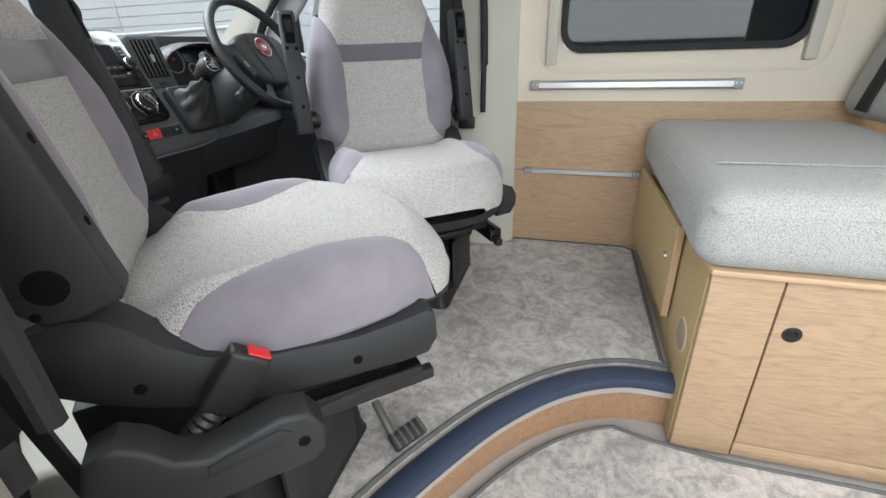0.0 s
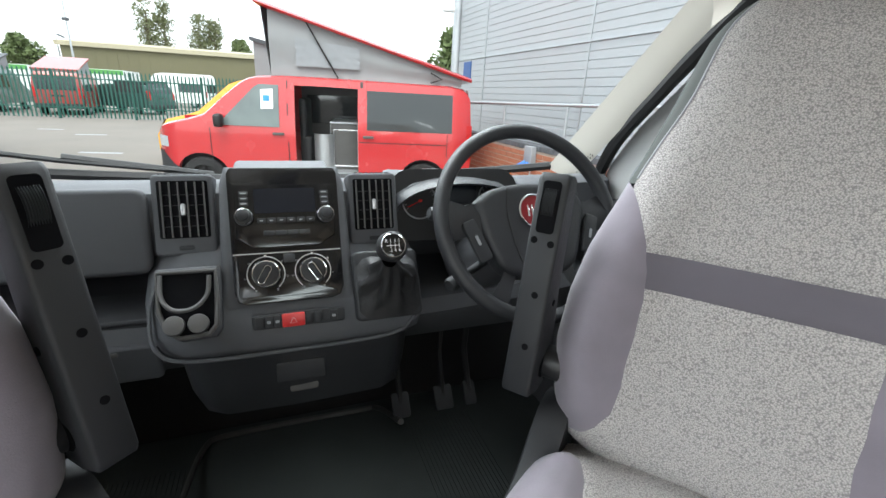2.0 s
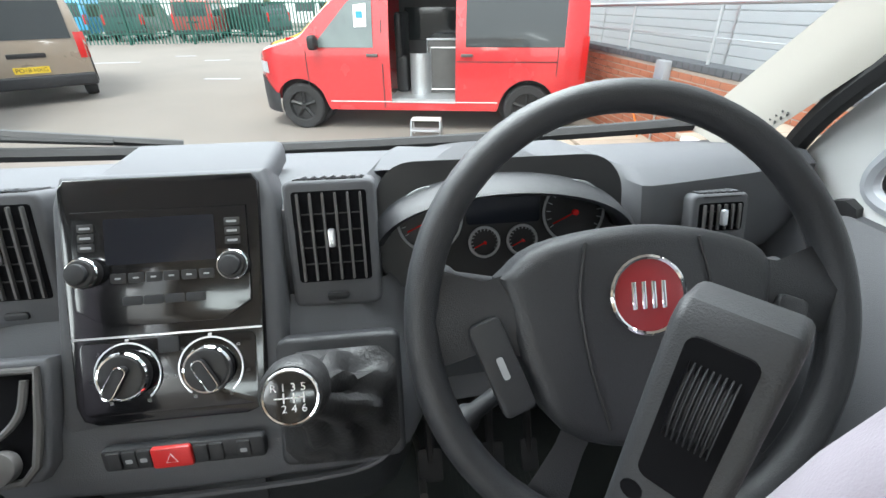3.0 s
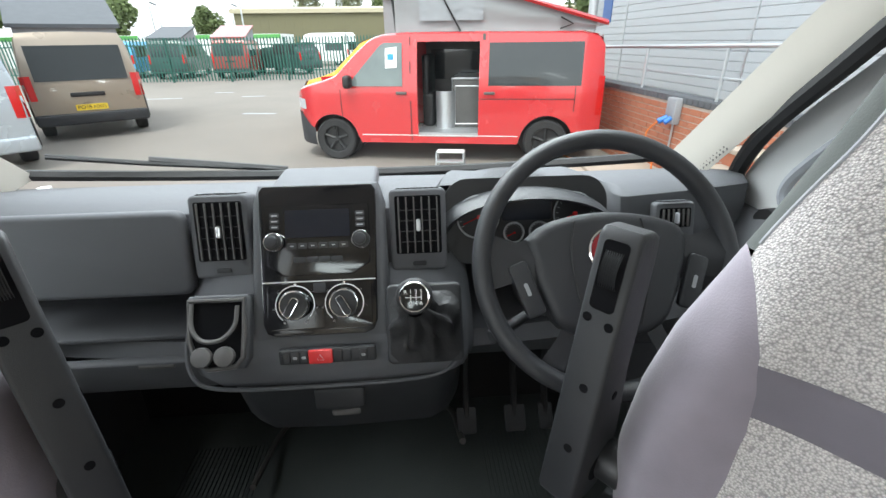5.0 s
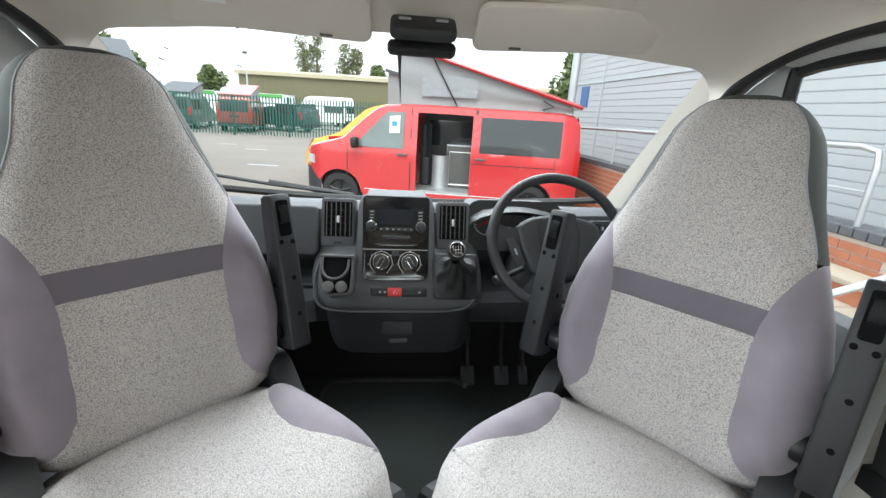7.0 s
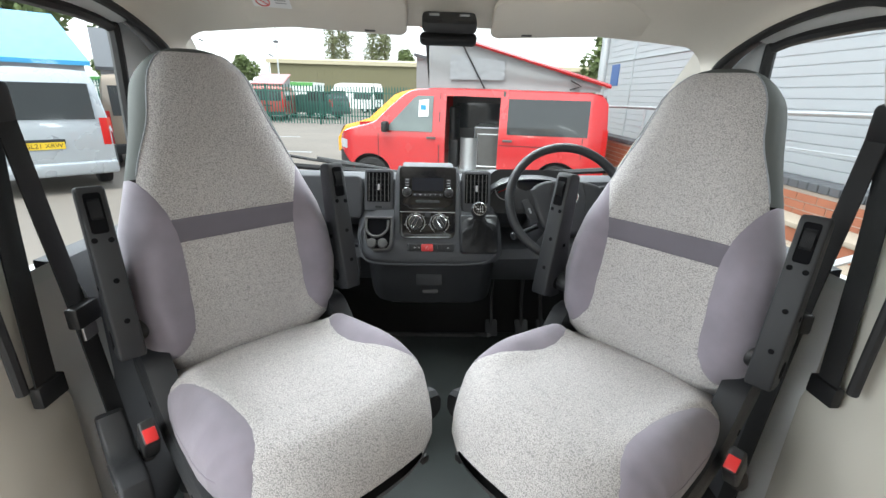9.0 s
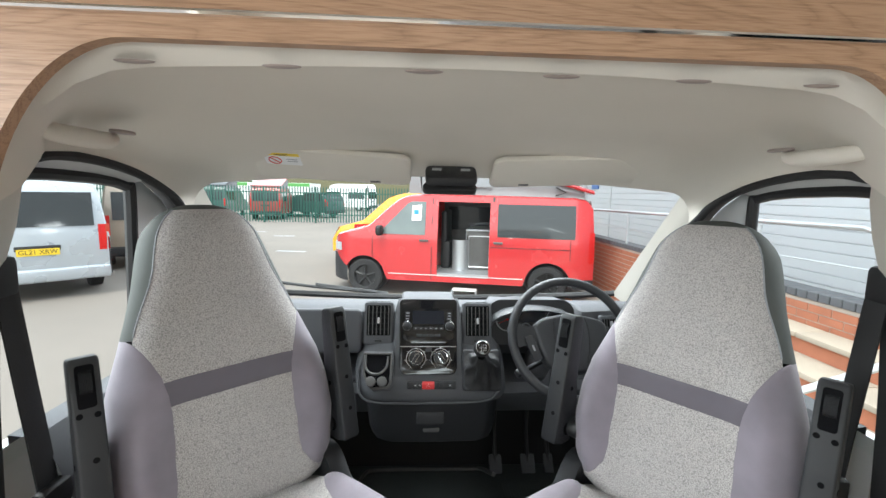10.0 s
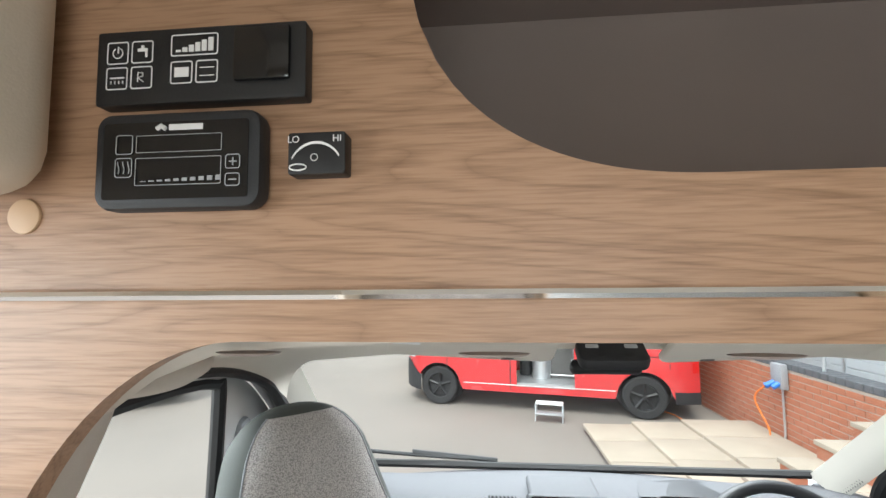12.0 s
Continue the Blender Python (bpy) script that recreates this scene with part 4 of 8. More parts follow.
    for z, dx in ((0.0, -0.06), (0.25, -0.075), (0.42, -0.05), (0.55, -0.08), (0.70, -0.085), (0.80, -0.05), (0.835, -0.02), (0.84, 0.03), (0.0, 0.05)):
        rows.append([(s * dx, y, z) for y in (0.37, 0.6, 0.9, 1.2, 1.5)])
    grid(bm, rows, close_v=True)
    part("door_card", bm, "dash", door, "dark grey moulded door card")
    bm = box((min(s * 0.03, s * 0.055), 0.3, GROUND + 0.2), (max(s * 0.03, s * 0.055), 1.6, 0.82))
    part("outer_skin", bm, "white_paint", door)

    # door mirror
    mir = thing("door_mirror", pose(CX + s * 1.06, 1.10, 0.95, 0, 0, s * 12), "black door mirror with convex glass", "mirror", "door mirrors")
    bm = bmesh.new()
    prism(bm, round_rect(0.17, 0.30, 0.06, 6), 0.10, pose(0, 0, 0), 0.03, 3)
    part("housing", bm, "black", mir)
    bm = prism(bmesh.new(), round_rect(0.145, 0.265, 0.05, 6), 0.004, pose(0, -0.003, 0))
    part("mirror_glass", bm, "mirror", mir)
    bm = bmesh.new()
    tube(bm, [(-s * 0.19, 0.06, -0.12), (-s * 0.05, 0.07, -0.12)], 0.025, 8)
    part("arm", bm, "black", mir)

    # B-pillar trim with seat belt
    bp = thing("b_pillar_trim", pose(0, 0, 0), "cream B-pillar trim beside the cab seat", "pillar trim", "B-pillar trims", "structure")
    bm = bmesh.new()
    rows = []
    for z in (-0.01, 0.25, 0.50, 0.56, 0.75, 0.95, 1.08, 1.18, 1.27, 1.34, 1.39):
        t = smoothstep(1.0, 1.37, z)
        foot = 0.018 * smoothstep(0.56, 0.50, z)
        rows.append([(CX + s * (0.955 - 0.355 * smoothstep(1.2, 1.37, z) ** 1.5), 0.074, z), (CX + s * (0.905 - foot - 0.19 * t), 0.17, z), (CX + s * (0.905 - foot - 0.15 * t), 0.27, z), (CX + s * (0.915 - foot - 0.10 * t), 0.345, z), (CX + s * 0.95, 0.36, z), (CX + s * 0.97, 0.074, z)])
    grid(bm, rows, close_u=True)
    part("cover", bm, "cream", bp)
    belt = thing("seat_belt", pose(CX + s * 0.885, 0.29, 0), "black webbing seat belt with guide and buckle tongue", "seat belt", "seat belts")
    bm = bmesh.new()
    path = [(0.0, 0.04, 1.17), (s * 0.006, 0.02, 0.95), (s * 0.0, 0.0, 0.75), (-s * 0.01, -0.02, 0.58)]
    grid(bm, [[(x + dx, y + dy, z) for dx, dy in ((-s * 0.004, -0.026), (-s * 0.006, 0.0), (-s * 0.004, 0.026), (0, 0.026), (0, -0.026))] for x, y, z in catmull(path, 6)], close_u=True)
    part("webbing", bm, "rubber", belt)
    bm = bmesh.new()
    path = [(-s * 0.015, 0.055, 1.15), (-s * 0.03, 0.06, 0.95), (-s * 0.05, 0.06, 0.75), (-s * 0.085, 0.05, 0.40), (-s * 0.11, 0.04, 0.12)]
    grid(bm, [[(x + dx, y + dy, z) for dx, dy in ((-s * 0.006, -0.024), (-s * 0.01, 0.0), (-s * 0.006, 0.024), (-s * 0.002, 0.024), (-s * 0.002, -0.024))] for x, y, z in catmull(path, 6)], close_u=True)
    part("lap_webbing", bm, "rubber", belt)
    bm = box((-0.03, 0.0, 1.13), (0.03, 0.08, 1.21), 0.014)
    part("belt_guide", bm, "black", belt)
    bm = box((-s * 0.068 - 0.014, 0.02, 0.70), (-s * 0.068 + 0.014, 0.09, 0.75), 0.006)
    part("tongue_housing", bm, "black", belt)
    bm = box((-s * 0.072 - 0.004, 0.035, 0.665), (-s * 0.072 + 0.004, 0.075, 0.705), 0.003)
    part("tongue", bm, "metal", belt, "bright steel buckle tongue")
    bm = box((-s * 0.01 - 0.012, -0.05, 0.55), (-s * 0.01 + 0.012, 0.02, 0.60), 0.004)
    part("strap_end", bm, "black", belt)

# left rear corner: B-pillar end beside the open sliding door, sill
bm = box((-1.0, 0.0, LOW - 0.04), (-0.935, 0.075, 1.5), 0.02)
tagged(part("door_post", bm, "cream"), "cream post between the sliding door and the cab", "door post", kind="structure")
bm = box((-1.02, -1.32, LOW - 0.06), (-0.9, 0.1, LOW + 0.005), 0.01)
tagged(part("door_sill", bm, "plastic"), "grey plastic sill of the sliding door opening", "door sill", kind="structure")
# bulkhead skins close the shell above the cab
bm = box((-0.98, 0.08, 1.56), (1.08, 0.95, 1.60))
tagged(part("roof", bm, "white_paint", smooth=False), "white van roof above the cab", "roof", kind="structure")
bm = box((-0.96, 0.0, 1.515), (-0.90, 1.0, 1.60))
rbox(bm, (1.0, 0.0, 1.515), (1.07, 1.0, 1.60))
tagged(part("roof_side", bm, "white_paint", smooth=False), "white roof edges of the cab", "roof", kind="structure")


# ---- cab seats ----
def section(th, w, t, n, bolster, bx):
    """Point of a seat cross-section; th = 0 is the middle of the padded face. Returns (across, out of the face)."""
    s, c = math.sin(th), math.cos(th)
    a = w * math.copysign(abs(s) ** (2 / n), s)
    b = t * math.copysign(abs(c) ** (2 / n), c)
    if c > 0:
        b += bolster * math.exp(-((abs(a) - bx) / 0.055) ** 2) * min(1.0, c * 3)
    return a, b


def loft_patch(rows_v, point, th0, th1, n):
    """Grid of one padded patch: th0(v) to th1(v), n columns."""
    bm = bmesh.new()
    grid(bm, [[point(v, th0(v) + (th1(v) - th0(v)) * j / n) for j in range(n + 1)] for v in rows_v])
    return clean(bm, 2e-5)


BACK = [  # v, half width, half thickness, bolster
    (0.0, 0.199, 0.045, 0.010), (0.04, 0.239, 0.062, 0.020), (0.12, 0.260, 0.070, 0.036), (0.25, 0.271, 0.073, 0.044), (0.36, 0.264, 0.070, 0.042),
    (0.46, 0.247, 0.066, 0.030), (0.55, 0.222, 0.068, 0.014), (0.65, 0.195, 0.070, 0.004), (0.74, 0.173, 0.077, 0.0), (0.85, 0.150, 0.086, 0.0),
    (0.89, 0.140, 0.087, 0.0), (0.915, 0.130, 0.085, 0.0), (0.937, 0.117, 0.075, 0.0), (0.956, 0.103, 0.068, 0.0), (0.972, 0.087, 0.058, 0.0), (0.985, 0.067, 0.045, 0.0), (0.995, 0.043, 0.028, 0.0), (1.0, 0.015, 0.004, 0.0)]


def back_point(v, th):
    w, t, bo = lerp_table(BACK, v)
    a, b = section(th, w, t, 3.0, bo, w - 0.055)
    z = 0.02 + 0.80 * v
    curve = 0.035 * math.sin(math.pi * min(1, v * 1.1)) - 0.03 * smoothstep(0.7, 1.0, v)
    deep = lerp_table([(0.0, 0.0), (0.46, 0.0), (0.65, 0.013), (0.85, 0.032), (1.0, 0.034)], v)[0]
    return Vector((a, -b + 0.03 + deep - curve * 0.6, z))


def back_edge(v):
    """Angle at which the woven middle meets the bolster."""
    f = lerp_table([(0.0, 1.0), (0.045, 1.0), (0.052, 0.90), (0.065, 0.78), (0.09, 0.68), (0.13, 0.58), (0.19, 0.545), (0.30, 0.53), (0.38, 0.54), (0.44, 0.58), (0.49, 0.645), (0.53, 0.735), (0.565, 0.83), (0.59, 0.92), (0.605, 1.0), (1.0, 1.0)], v)[0]
    return 1.62 if f > 0.999 else min(1.62, math.asin(f ** 1.5))


CUSH = [  # v from the rear to the front: y, half width, half height, mid z
    (0.0, 0.21, 0.040, -0.01), (0.03, 0.238, 0.062, 0.0), (0.12, 0.252, 0.072, 0.0), (0.35, 0.264, 0.076, 0.0), (0.60, 0.268, 0.078, 0.004),
    (0.78, 0.262, 0.080, 0.004), (0.88, 0.247, 0.076, 0.0), (0.94, 0.218, 0.066, -0.006), (0.975, 0.190, 0.052, -0.014), (0.993, 0.155, 0.033, -0.02), (1.0, 0.11, 0.012, -0.024)]


def cush_point(v, th, inner=1):
    w, t, mz = lerp_table(CUSH, v)
    side_in = smoothstep(-0.3, 0.3, th * inner)
    bo = (0.036 + 0.012 * side_in) * smoothstep(0.08, 0.25, v) * (1 - smoothstep(0.5, 0.90, v))
    a, b = section(th, w, t, 3.0, bo, w - 0.06)
    round_front = 0.10 * (abs(a) / 0.25) ** 2.6 * smoothstep(0.55, 1.0, v)
    return Vector((a, 0.06 - 0.605 * v + round_front, b + mz - 0.03 * smoothstep(0.85, 1.0, v)))


INNER_EDGE = [(0.0, 1.0), (0.11, 1.0), (0.125, 0.90), (0.15, 0.80), (0.19, 0.70), (0.26, 0.615), (0.35, 0.565), (0.44, 0.56), (0.53, 0.595), (0.62, 0.665), (0.70, 0.76), (0.76, 0.87), (0.80, 1.0), (1.0, 1.0)]
OUTER_EDGE = [(0.0, 1.0), (0.18, 1.0), (0.20, 0.94), (0.25, 0.86), (0.33, 0.785), (0.44, 0.715), (0.55, 0.665), (0.65, 0.645), (0.73, 0.655), (0.80, 0.70), (0.86, 0.775), (0.905, 0.87), (0.94, 1.0), (1.0, 1.0)]


def cush_edge(v, table):
    """Angle at which the woven seat panel meets a bolster shaped as a lens."""
    f = lerp_table(table, v)[0]
    return 1.75 if f > 0.999 else min(1.62, math.asin(f ** 1.5))


def hole(parent, p, n, r):
    """A screw hole as a flat disc of its own, its shade painted near-black."""
    part("screw_hole", cyl(bmesh.new(), p, p + n * 0.0012, r, 12), "cavity_shade", parent)


def make_armrest(seat, s, top):
    """Folded-up armrest beside the backrest; s is the side."""
    bm = bmesh.new()
    prof = [(0.0, 0.044), (0.008, 0.055), (0.036, 0.056), (0.050, 0.050), (0.056, 0.02), (0.070, -0.13), (0.096, -0.235), (0.098, -0.29), (0.080, -0.322), (0.045, -0.328), (0.006, -0.322), (0.0, -0.312)]
    turn = Matrix(((0, -1, 0, 0.0255), (1, 0, 0, 0), (0, 0, 1, 0), (0, 0, 0, 1)))
    prism(bm, prof, 0.051, top @ turn, 0.006, 3)
    a = part("armrest", bm, "plastic", seat, "charcoal plastic armrest folded upright")
    def at(x, y, z):
        return top @ Vector((x, y, z))
    # recessed end pocket as a flat plate, its shade painted near-black, with a ribbed adjuster wheel
    bm = bmesh.new()
    prism(bm, round_rect(0.030, 0.084, 0.006, 4), 0.0016, top @ Matrix.Translation((0, -0.0016, 0.0)))
    pk = part("pocket", bm, "cavity_shade", a)
    bm = bmesh.new()
    rows = []
    for i in range(33):
        x = -0.0105 + 0.021 * i / 32
        rr = 0.030 - (0.003 if i % 4 in (1, 2) else 0.0)
        rows.append([at(x, 0.0215 - rr * math.cos(q), 0.008 + rr * math.sin(q) * 1.15) for q in [radians(-75 + 150 * j / 12) for j in range(13)]])
    grid(bm, rows)
    part("adjuster_wheel", bm, "plastic", pk, "ribbed dark adjuster wheel")
    n = (top.to_3x3() @ Vector((0, -1, 0)))
    for x, z in ((-0.014, -0.055), (0.014, -0.058), (0.004, -0.145), (0.004, -0.235)):
        hole(a, at(x, 0.0005, z), n, 0.0058)
    for q in (-1, 1):
        n2 = (top.to_3x3() @ Vector((q, 0, 0)))
        hole(a, at(q * 0.0253, 0.056, -0.28), n2, 0.020)
        hole(a, at(q * 0.0253, 0.080, -0.306), n2, 0.005)
        hole(a, at(q * 0.0253, 0.045, -0.16), n2, 0.006)
    bm = bmesh.new()
    cyl(bm, at(-s * 0.02, 0.078, -0.275), at(-s * 0.060, 0.078, -0.275), 0.030, 20, bevel=0.006)
    part("pivot", bm, "black", a)


def make_seat(name, m, recline, label, side, ahead=0.0):
    """Swivelled cab seat. Faces -y; the floor is z = 0; side = -1: handbrake-side fittings at its -x."""
    seat = thing(name, m, label, "cab seat", "cab seats")
    Mb = Matrix.Translation((0, 0.045, 0.51)) @ Matrix.Rotation(radians(-recline), 4, "X")
    Mc = Matrix.Translation((0, 0.005, 0.487)) @ Matrix.Rotation(radians(-4), 4, "X")
    vb = [i / 60 for i in range(61)]
    def bp(v, th):
        p = back_point(v, th)
        e = back_edge(v)
        groove = 0.0035 * math.exp(-((abs(th) - e) / 0.035) ** 2) if e < 1.6 else 0
        for vv in (0.405, 0.475):
            if abs(th) < e:
                groove = max(groove, 0.003 * math.exp(-((v - vv) / 0.006) ** 2))
        return Mb @ (p + Vector((0, groove, 0)))
    def rows(a, b, k):
        return [a + (b - a) * i / k for i in range(k + 1)]
    # woven middle, below and above the band
    part("back_panel_lower", loft_patch(rows(0.0, 0.405, 40), bp, lambda v: -back_edge(v), lambda v: back_edge(v), 22), "weave", seat, "grey woven lower back panel")
    part("back_band", loft_patch(rows(0.405, 0.475, 12), bp, lambda v: -back_edge(v), lambda v: back_edge(v), 22), "suede_dark", seat, "dark mauve suede band across the back")
    def head_edge(v):
        return min(back_edge(v), 1.10 - 0.22 * smoothstep(0.62, 0.80, v))
    tip = 0.975
    part("back_panel_upper", loft_patch(rows(0.475, tip, 52), bp, lambda v: -head_edge(v), head_edge, 22), "weave", seat, "grey woven upper back and head panel")
    for s in (-1, 1):
        part("back_bolster", loft_patch(rows(0.045, 0.61, 56), bp, lambda v: s * back_edge(v), lambda v: s * 1.9, 14), "suede", seat, "mauve suede side bolster")
        part("head_side", loft_patch(rows(0.60, tip, 40), bp, lambda v: s * head_edge(v), lambda v: s * 1.9, 8), "head_side", seat, "dark grey-green side of the head section")
        part("edge_seam", tube(bmesh.new(), [bp(0.61 + 0.365 * i / 30, s * head_edge(0.61 + 0.365 * i / 30)) for i in range(31)], 0.0022, 6), "piping", seat, "pale piping along the head section")
    part("back_shell", loft_patch(rows(0.0, tip, 50), bp, lambda v: 1.9, lambda v: math.tau - 1.9, 20), "vinyl", seat, "dark grey vinyl back shell")
    part("head_cap", loft_patch(rows(tip, 1.0, 12), bp, lambda v: -math.pi, lambda v: math.pi, 48), "head_side", seat, "dark grey-green crown of the headrest")
    edges = {side: OUTER_EDGE, -side: INNER_EDGE}
    def cp(v, th):
        p = cush_point(v, th, -side)
        e = cush_edge(v, edges[1 if th > 0 else -1])
        groove = 0.004 * math.exp(-((abs(th) - e) / 0.04) ** 2) if e < 1.7 else 0
        return Mc @ (p - Vector((0, 0, groove)))
    part("cushion_panel", loft_patch(rows(0.0, 1.0, 60), cp, lambda v: -cush_edge(v, edges[-1]), lambda v: cush_edge(v, edges[1]), 26), "weave", seat, "grey woven seat cushion panel")
    for s in (-1, 1):
        part("cushion_bolster", loft_patch(rows(0.10, 0.945, 70), cp, lambda v: s * cush_edge(v, edges[s]), lambda v: s * 1.8, 14), "suede", seat, "mauve suede cushion bolster")
        bm = bmesh.new()
        tube(bm, [cp(0.18 + 0.66 * i / 30, s * 1.50) for i in range(31)], 0.0014, 5)
        part("bolster_seam", bm, "suede", seat)
    part("cushion_base", loft_patch(rows(0.0, 1.0, 40), cp, lambda v: 1.75, lambda v: math.tau - 1.75, 20), "plastic", seat, "dark plastic cushion pan")
    # side covers, slides, swivel and pedestal
    for s in (-1, 1):
        bm = bmesh.new()
        rws = []
        for y, z0, z1 in ((0.110, 0.557, 0.583), (0.104, 0.530, 0.597), (0.085, 0.507, 0.610), (0.050, 0.480, 0.617), (0.017, 0.461, 0.609), (-0.006, 0.449, 0.588), (-0.036, 0.436, 0.550), (-0.078, 0.421, 0.518), (-0.165, 0.404, 0.491), (-0.28, 0.394, 0.478), (-0.36, 0.389, 0.483), (-0.405, 0.391, 0.489), (-0.418, 0.412, 0.480)):
            rws.append([(s * 0.215, y, z0), (s * 0.266, y, z0 + 0.004), (s * 0.277, y, z0 + 0.25 * (z1 - z0)), (s * 0.277, y, z1 - 0.3 * (z1 - z0)), (s * 0.270, y, z1 - 0.006), (s * 0.250, y, z1), (s * 0.215, y, z1)])
        vs = grid(bm, rws, close_u=True)
        bm.faces.new(vs[0]), bm.faces.new(vs[-1][::-1])
        sc = part("side_cover", bm, "plastic", seat, "charcoal plastic side cover")
        for y, z in ((0.002, 0.498), (-0.278, 0.435)):
            hole(sc, Vector((s * 0.2768, y, z)), Vector((s, 0, 0)), 0.008)
        bm = box((s * 0.215 - 0.02, -0.405, 0.302), (s * 0.215 + 0.02, 0.12, 0.345), 0.004)
        sl = part("slide_rail", bm, "piano", seat, "black steel slide rail")
        bm = box((s * 0.215 - 0.012, -0.432, 0.295), (s * 0.215 + 0.012, -0.404, 0.320), 0.005)
        part("end_stop", bm, "black", sl)
    bm = box((-0.20, -0.26, 0.270), (0.20, 0.14, 0.304), 0.01)
    part("swivel_plate", bm, "black", seat)
    part("seat_frame", box((-0.205, -0.37, 0.338), (0.205, 0.11, 0.445), 0.01), "black", seat)
    bm = bmesh.new()
    tube(bm, catmull([(-0.12, -0.36, 0.385), (-0.115, -0.42, 0.375), (-0.04, -0.435, 0.375), (0.04, -0.435, 0.375), (0.115, -0.42, 0.375), (0.12, -0.36, 0.385)], 5), 0.008, 8)
    part("slide_lever", bm, "black", seat, "black slide lever bar")
    lean = 11
    for s in (-1, 1):
        make_armrest(seat, s, Matrix.Translation((s * (0.288 if s == side else 0.302 if side > 0 else 0.282), 0.025 - ahead, 0.590 if side > 0 else 0.586)) @ Matrix.Rotation(radians(-lean), 4, "X") @ Matrix.Translation((0, -0.03, 0.375)))
    # buckle on a ribbed stalk
    st = part("buckle_stalk", tube(bmesh.new(), catmull([(side * 0.30, 0.03, 0.345), (side * 0.305, -0.02, 0.40), (side * 0.305, -0.075, 0.455)], 12), [0.017 + (0.003 if i % 2 else 0) for i in range(25)], 10), "black", seat, "black ribbed buckle stalk")
    Q = pose(side * 0.305, -0.108, 0.490, 37, 0, 0)
    bm = rbox(bmesh.new(), (-0.016, -0.028, -0.05), (0.016, 0.028, 0.045), 0.007, 3, Q)
    part("buckle", bm, "black", st)
    bm = rbox(bmesh.new(), (-0.012, -0.025, 0.0445), (0.012, 0.006, 0.048), 0.002, 2, Q)
    part("release_button", bm, "red", st, "red release button")
    return seat


def place(crease, facing, drop):
    """Pose of a seat from the place where its back meets its cushion, and the way it faces."""
    d = Vector((*facing, 0)).normalized()
    return Matrix(((-d.y, -d.x, 0, crease[0]), (d.x, -d.y, 0, crease[1]), (0, 0, 1, -drop), (0, 0, 0, 1)))


make_seat("passenger_seat", place((-0.448, 0.515), (0.68, -0.733), 0.004), 11, "swivelled passenger seat in grey weave and mauve suede with raised armrests", -1, 0.036)
make_seat("driver_seat", place((0.558, 0.465), (-0.785, -0.62), 0.022), 10, "swivelled driver seat in grey weave and mauve suede with raised armrests", 1, 0.042)
for x, y in ((-0.42, 0.45), (0.54, 0.40)):
    ped = thing("seat_pedestal", pose(x, y, 0), "black steel seat pedestal bolted to the cab floor", "seat pedestal", "seat pedestals")
    bm = bmesh.new()
    rows = []
    for z, w in ((0.0, 0.21), (0.03, 0.2), (0.25, 0.185), (0.269, 0.19)):
        rows.append([(px, py, z) for px, py in round_rect(2 * w, 2 * w - 0.04, 0.03, 4)])
    vs = grid(bm, rows, close_u=True)
    bm.faces.new(vs[-1])
    part("box", bm, "black", ped)
    bm = box((-0.12, -0.2, 0.05), (0.12, -0.186, 0.24), 0.01)
    part("front_cover", bm, "plastic", ped)

# handbrake arm on the passenger side, tool shelf and swivel pedal
hb = thing("handbrake_arm", place((-0.448, 0.515), (0.68, -0.733), 0.004), "charcoal plastic handbrake arm on a floor bracket beside the swivelled seat", "handbrake")
across = Matrix(((0, -1, 0, 0), (1, 0, 0, 0), (0, 0, 1, 0), (0, 0, 0, 1)))
ARM = [(0.085, 0.375), (0.070, 0.430), (0.050, 0.490), (0.018, 0.500), (-0.008, 0.482), (-0.030, 0.452), (-0.060, 0.440), (-0.105, 0.452), (-0.150, 0.464), (-0.185, 0.455), (-0.202, 0.425), (-0.197, 0.387), (-0.180, 0.372), (-0.070, 0.368), (0.020, 0.360)]
bm = prism(bmesh.new(), ARM, 0.055, Matrix.Translation((-0.325, 0, 0)) @ across, 0.008, 3)
cover = part("arm_cover", bm, "plastic", hb)
part("grip_panel", prism(bmesh.new(), [(-0.055, 0.415), (-0.060, 0.432), (-0.145, 0.450), (-0.160, 0.440), (-0.150, 0.425)], 0.006, Matrix.Translation((-0.3775, 0, 0)) @ across, 0.002), "plastic", cover, "raised panel on the arm")
hole(cover, Vector((-0.3805, -0.172, 0.416)), Vector((-1, 0, 0)), 0.008)
part("bracket", box((-0.372, -0.02, 0.016), (-0.332, 0.07, 0.40), 0.008), "black", hb, "black floor bracket")
sp = thing("swivel_pedal", pose(-0.262, 0.140, 0.05, 0, 0, -32), "dark grey ribbed foot pedal of the seat swivel", "pedal")
bm = rbox(bmesh.new(), (-0.045, -0.022, -0.008), (0.045, 0.022, 0.01), 0.006, 2, pose(0, 0, 0.0, 25, 0, 0))
pd_ = part("pad", bm, "plastic", sp)
for k in range(5):
    part("rib", rbox(bmesh.new(), (-0.036 + 0.018 * k - 0.003, -0.02, 0.009), (-0.036 + 0.018 * k + 0.003, 0.02, 0.014), 0.001, 1, pose(0, 0, 0.0, 25, 0, 0)), "vinyl", pd_)
bm = bmesh.new()
tube(bm, [(-0.03, 0.01, 0.0), (-0.03, 0.045, 0.03), (-0.025, 0.09, 0.055)], 0.011, 8)
part("arm", bm, "vinyl", sp, "grey steel arm")
tb = thing("battery_cover", pose(-0.585, 0.635, 0.0, 0, 0, 40), "cream metal box cover beside the seat pedestal", "box")
bm = rbox(bmesh.new(), (-0.11, -0.10, -0.01), (0.11, 0.10, 0.285), 0.02, 3)
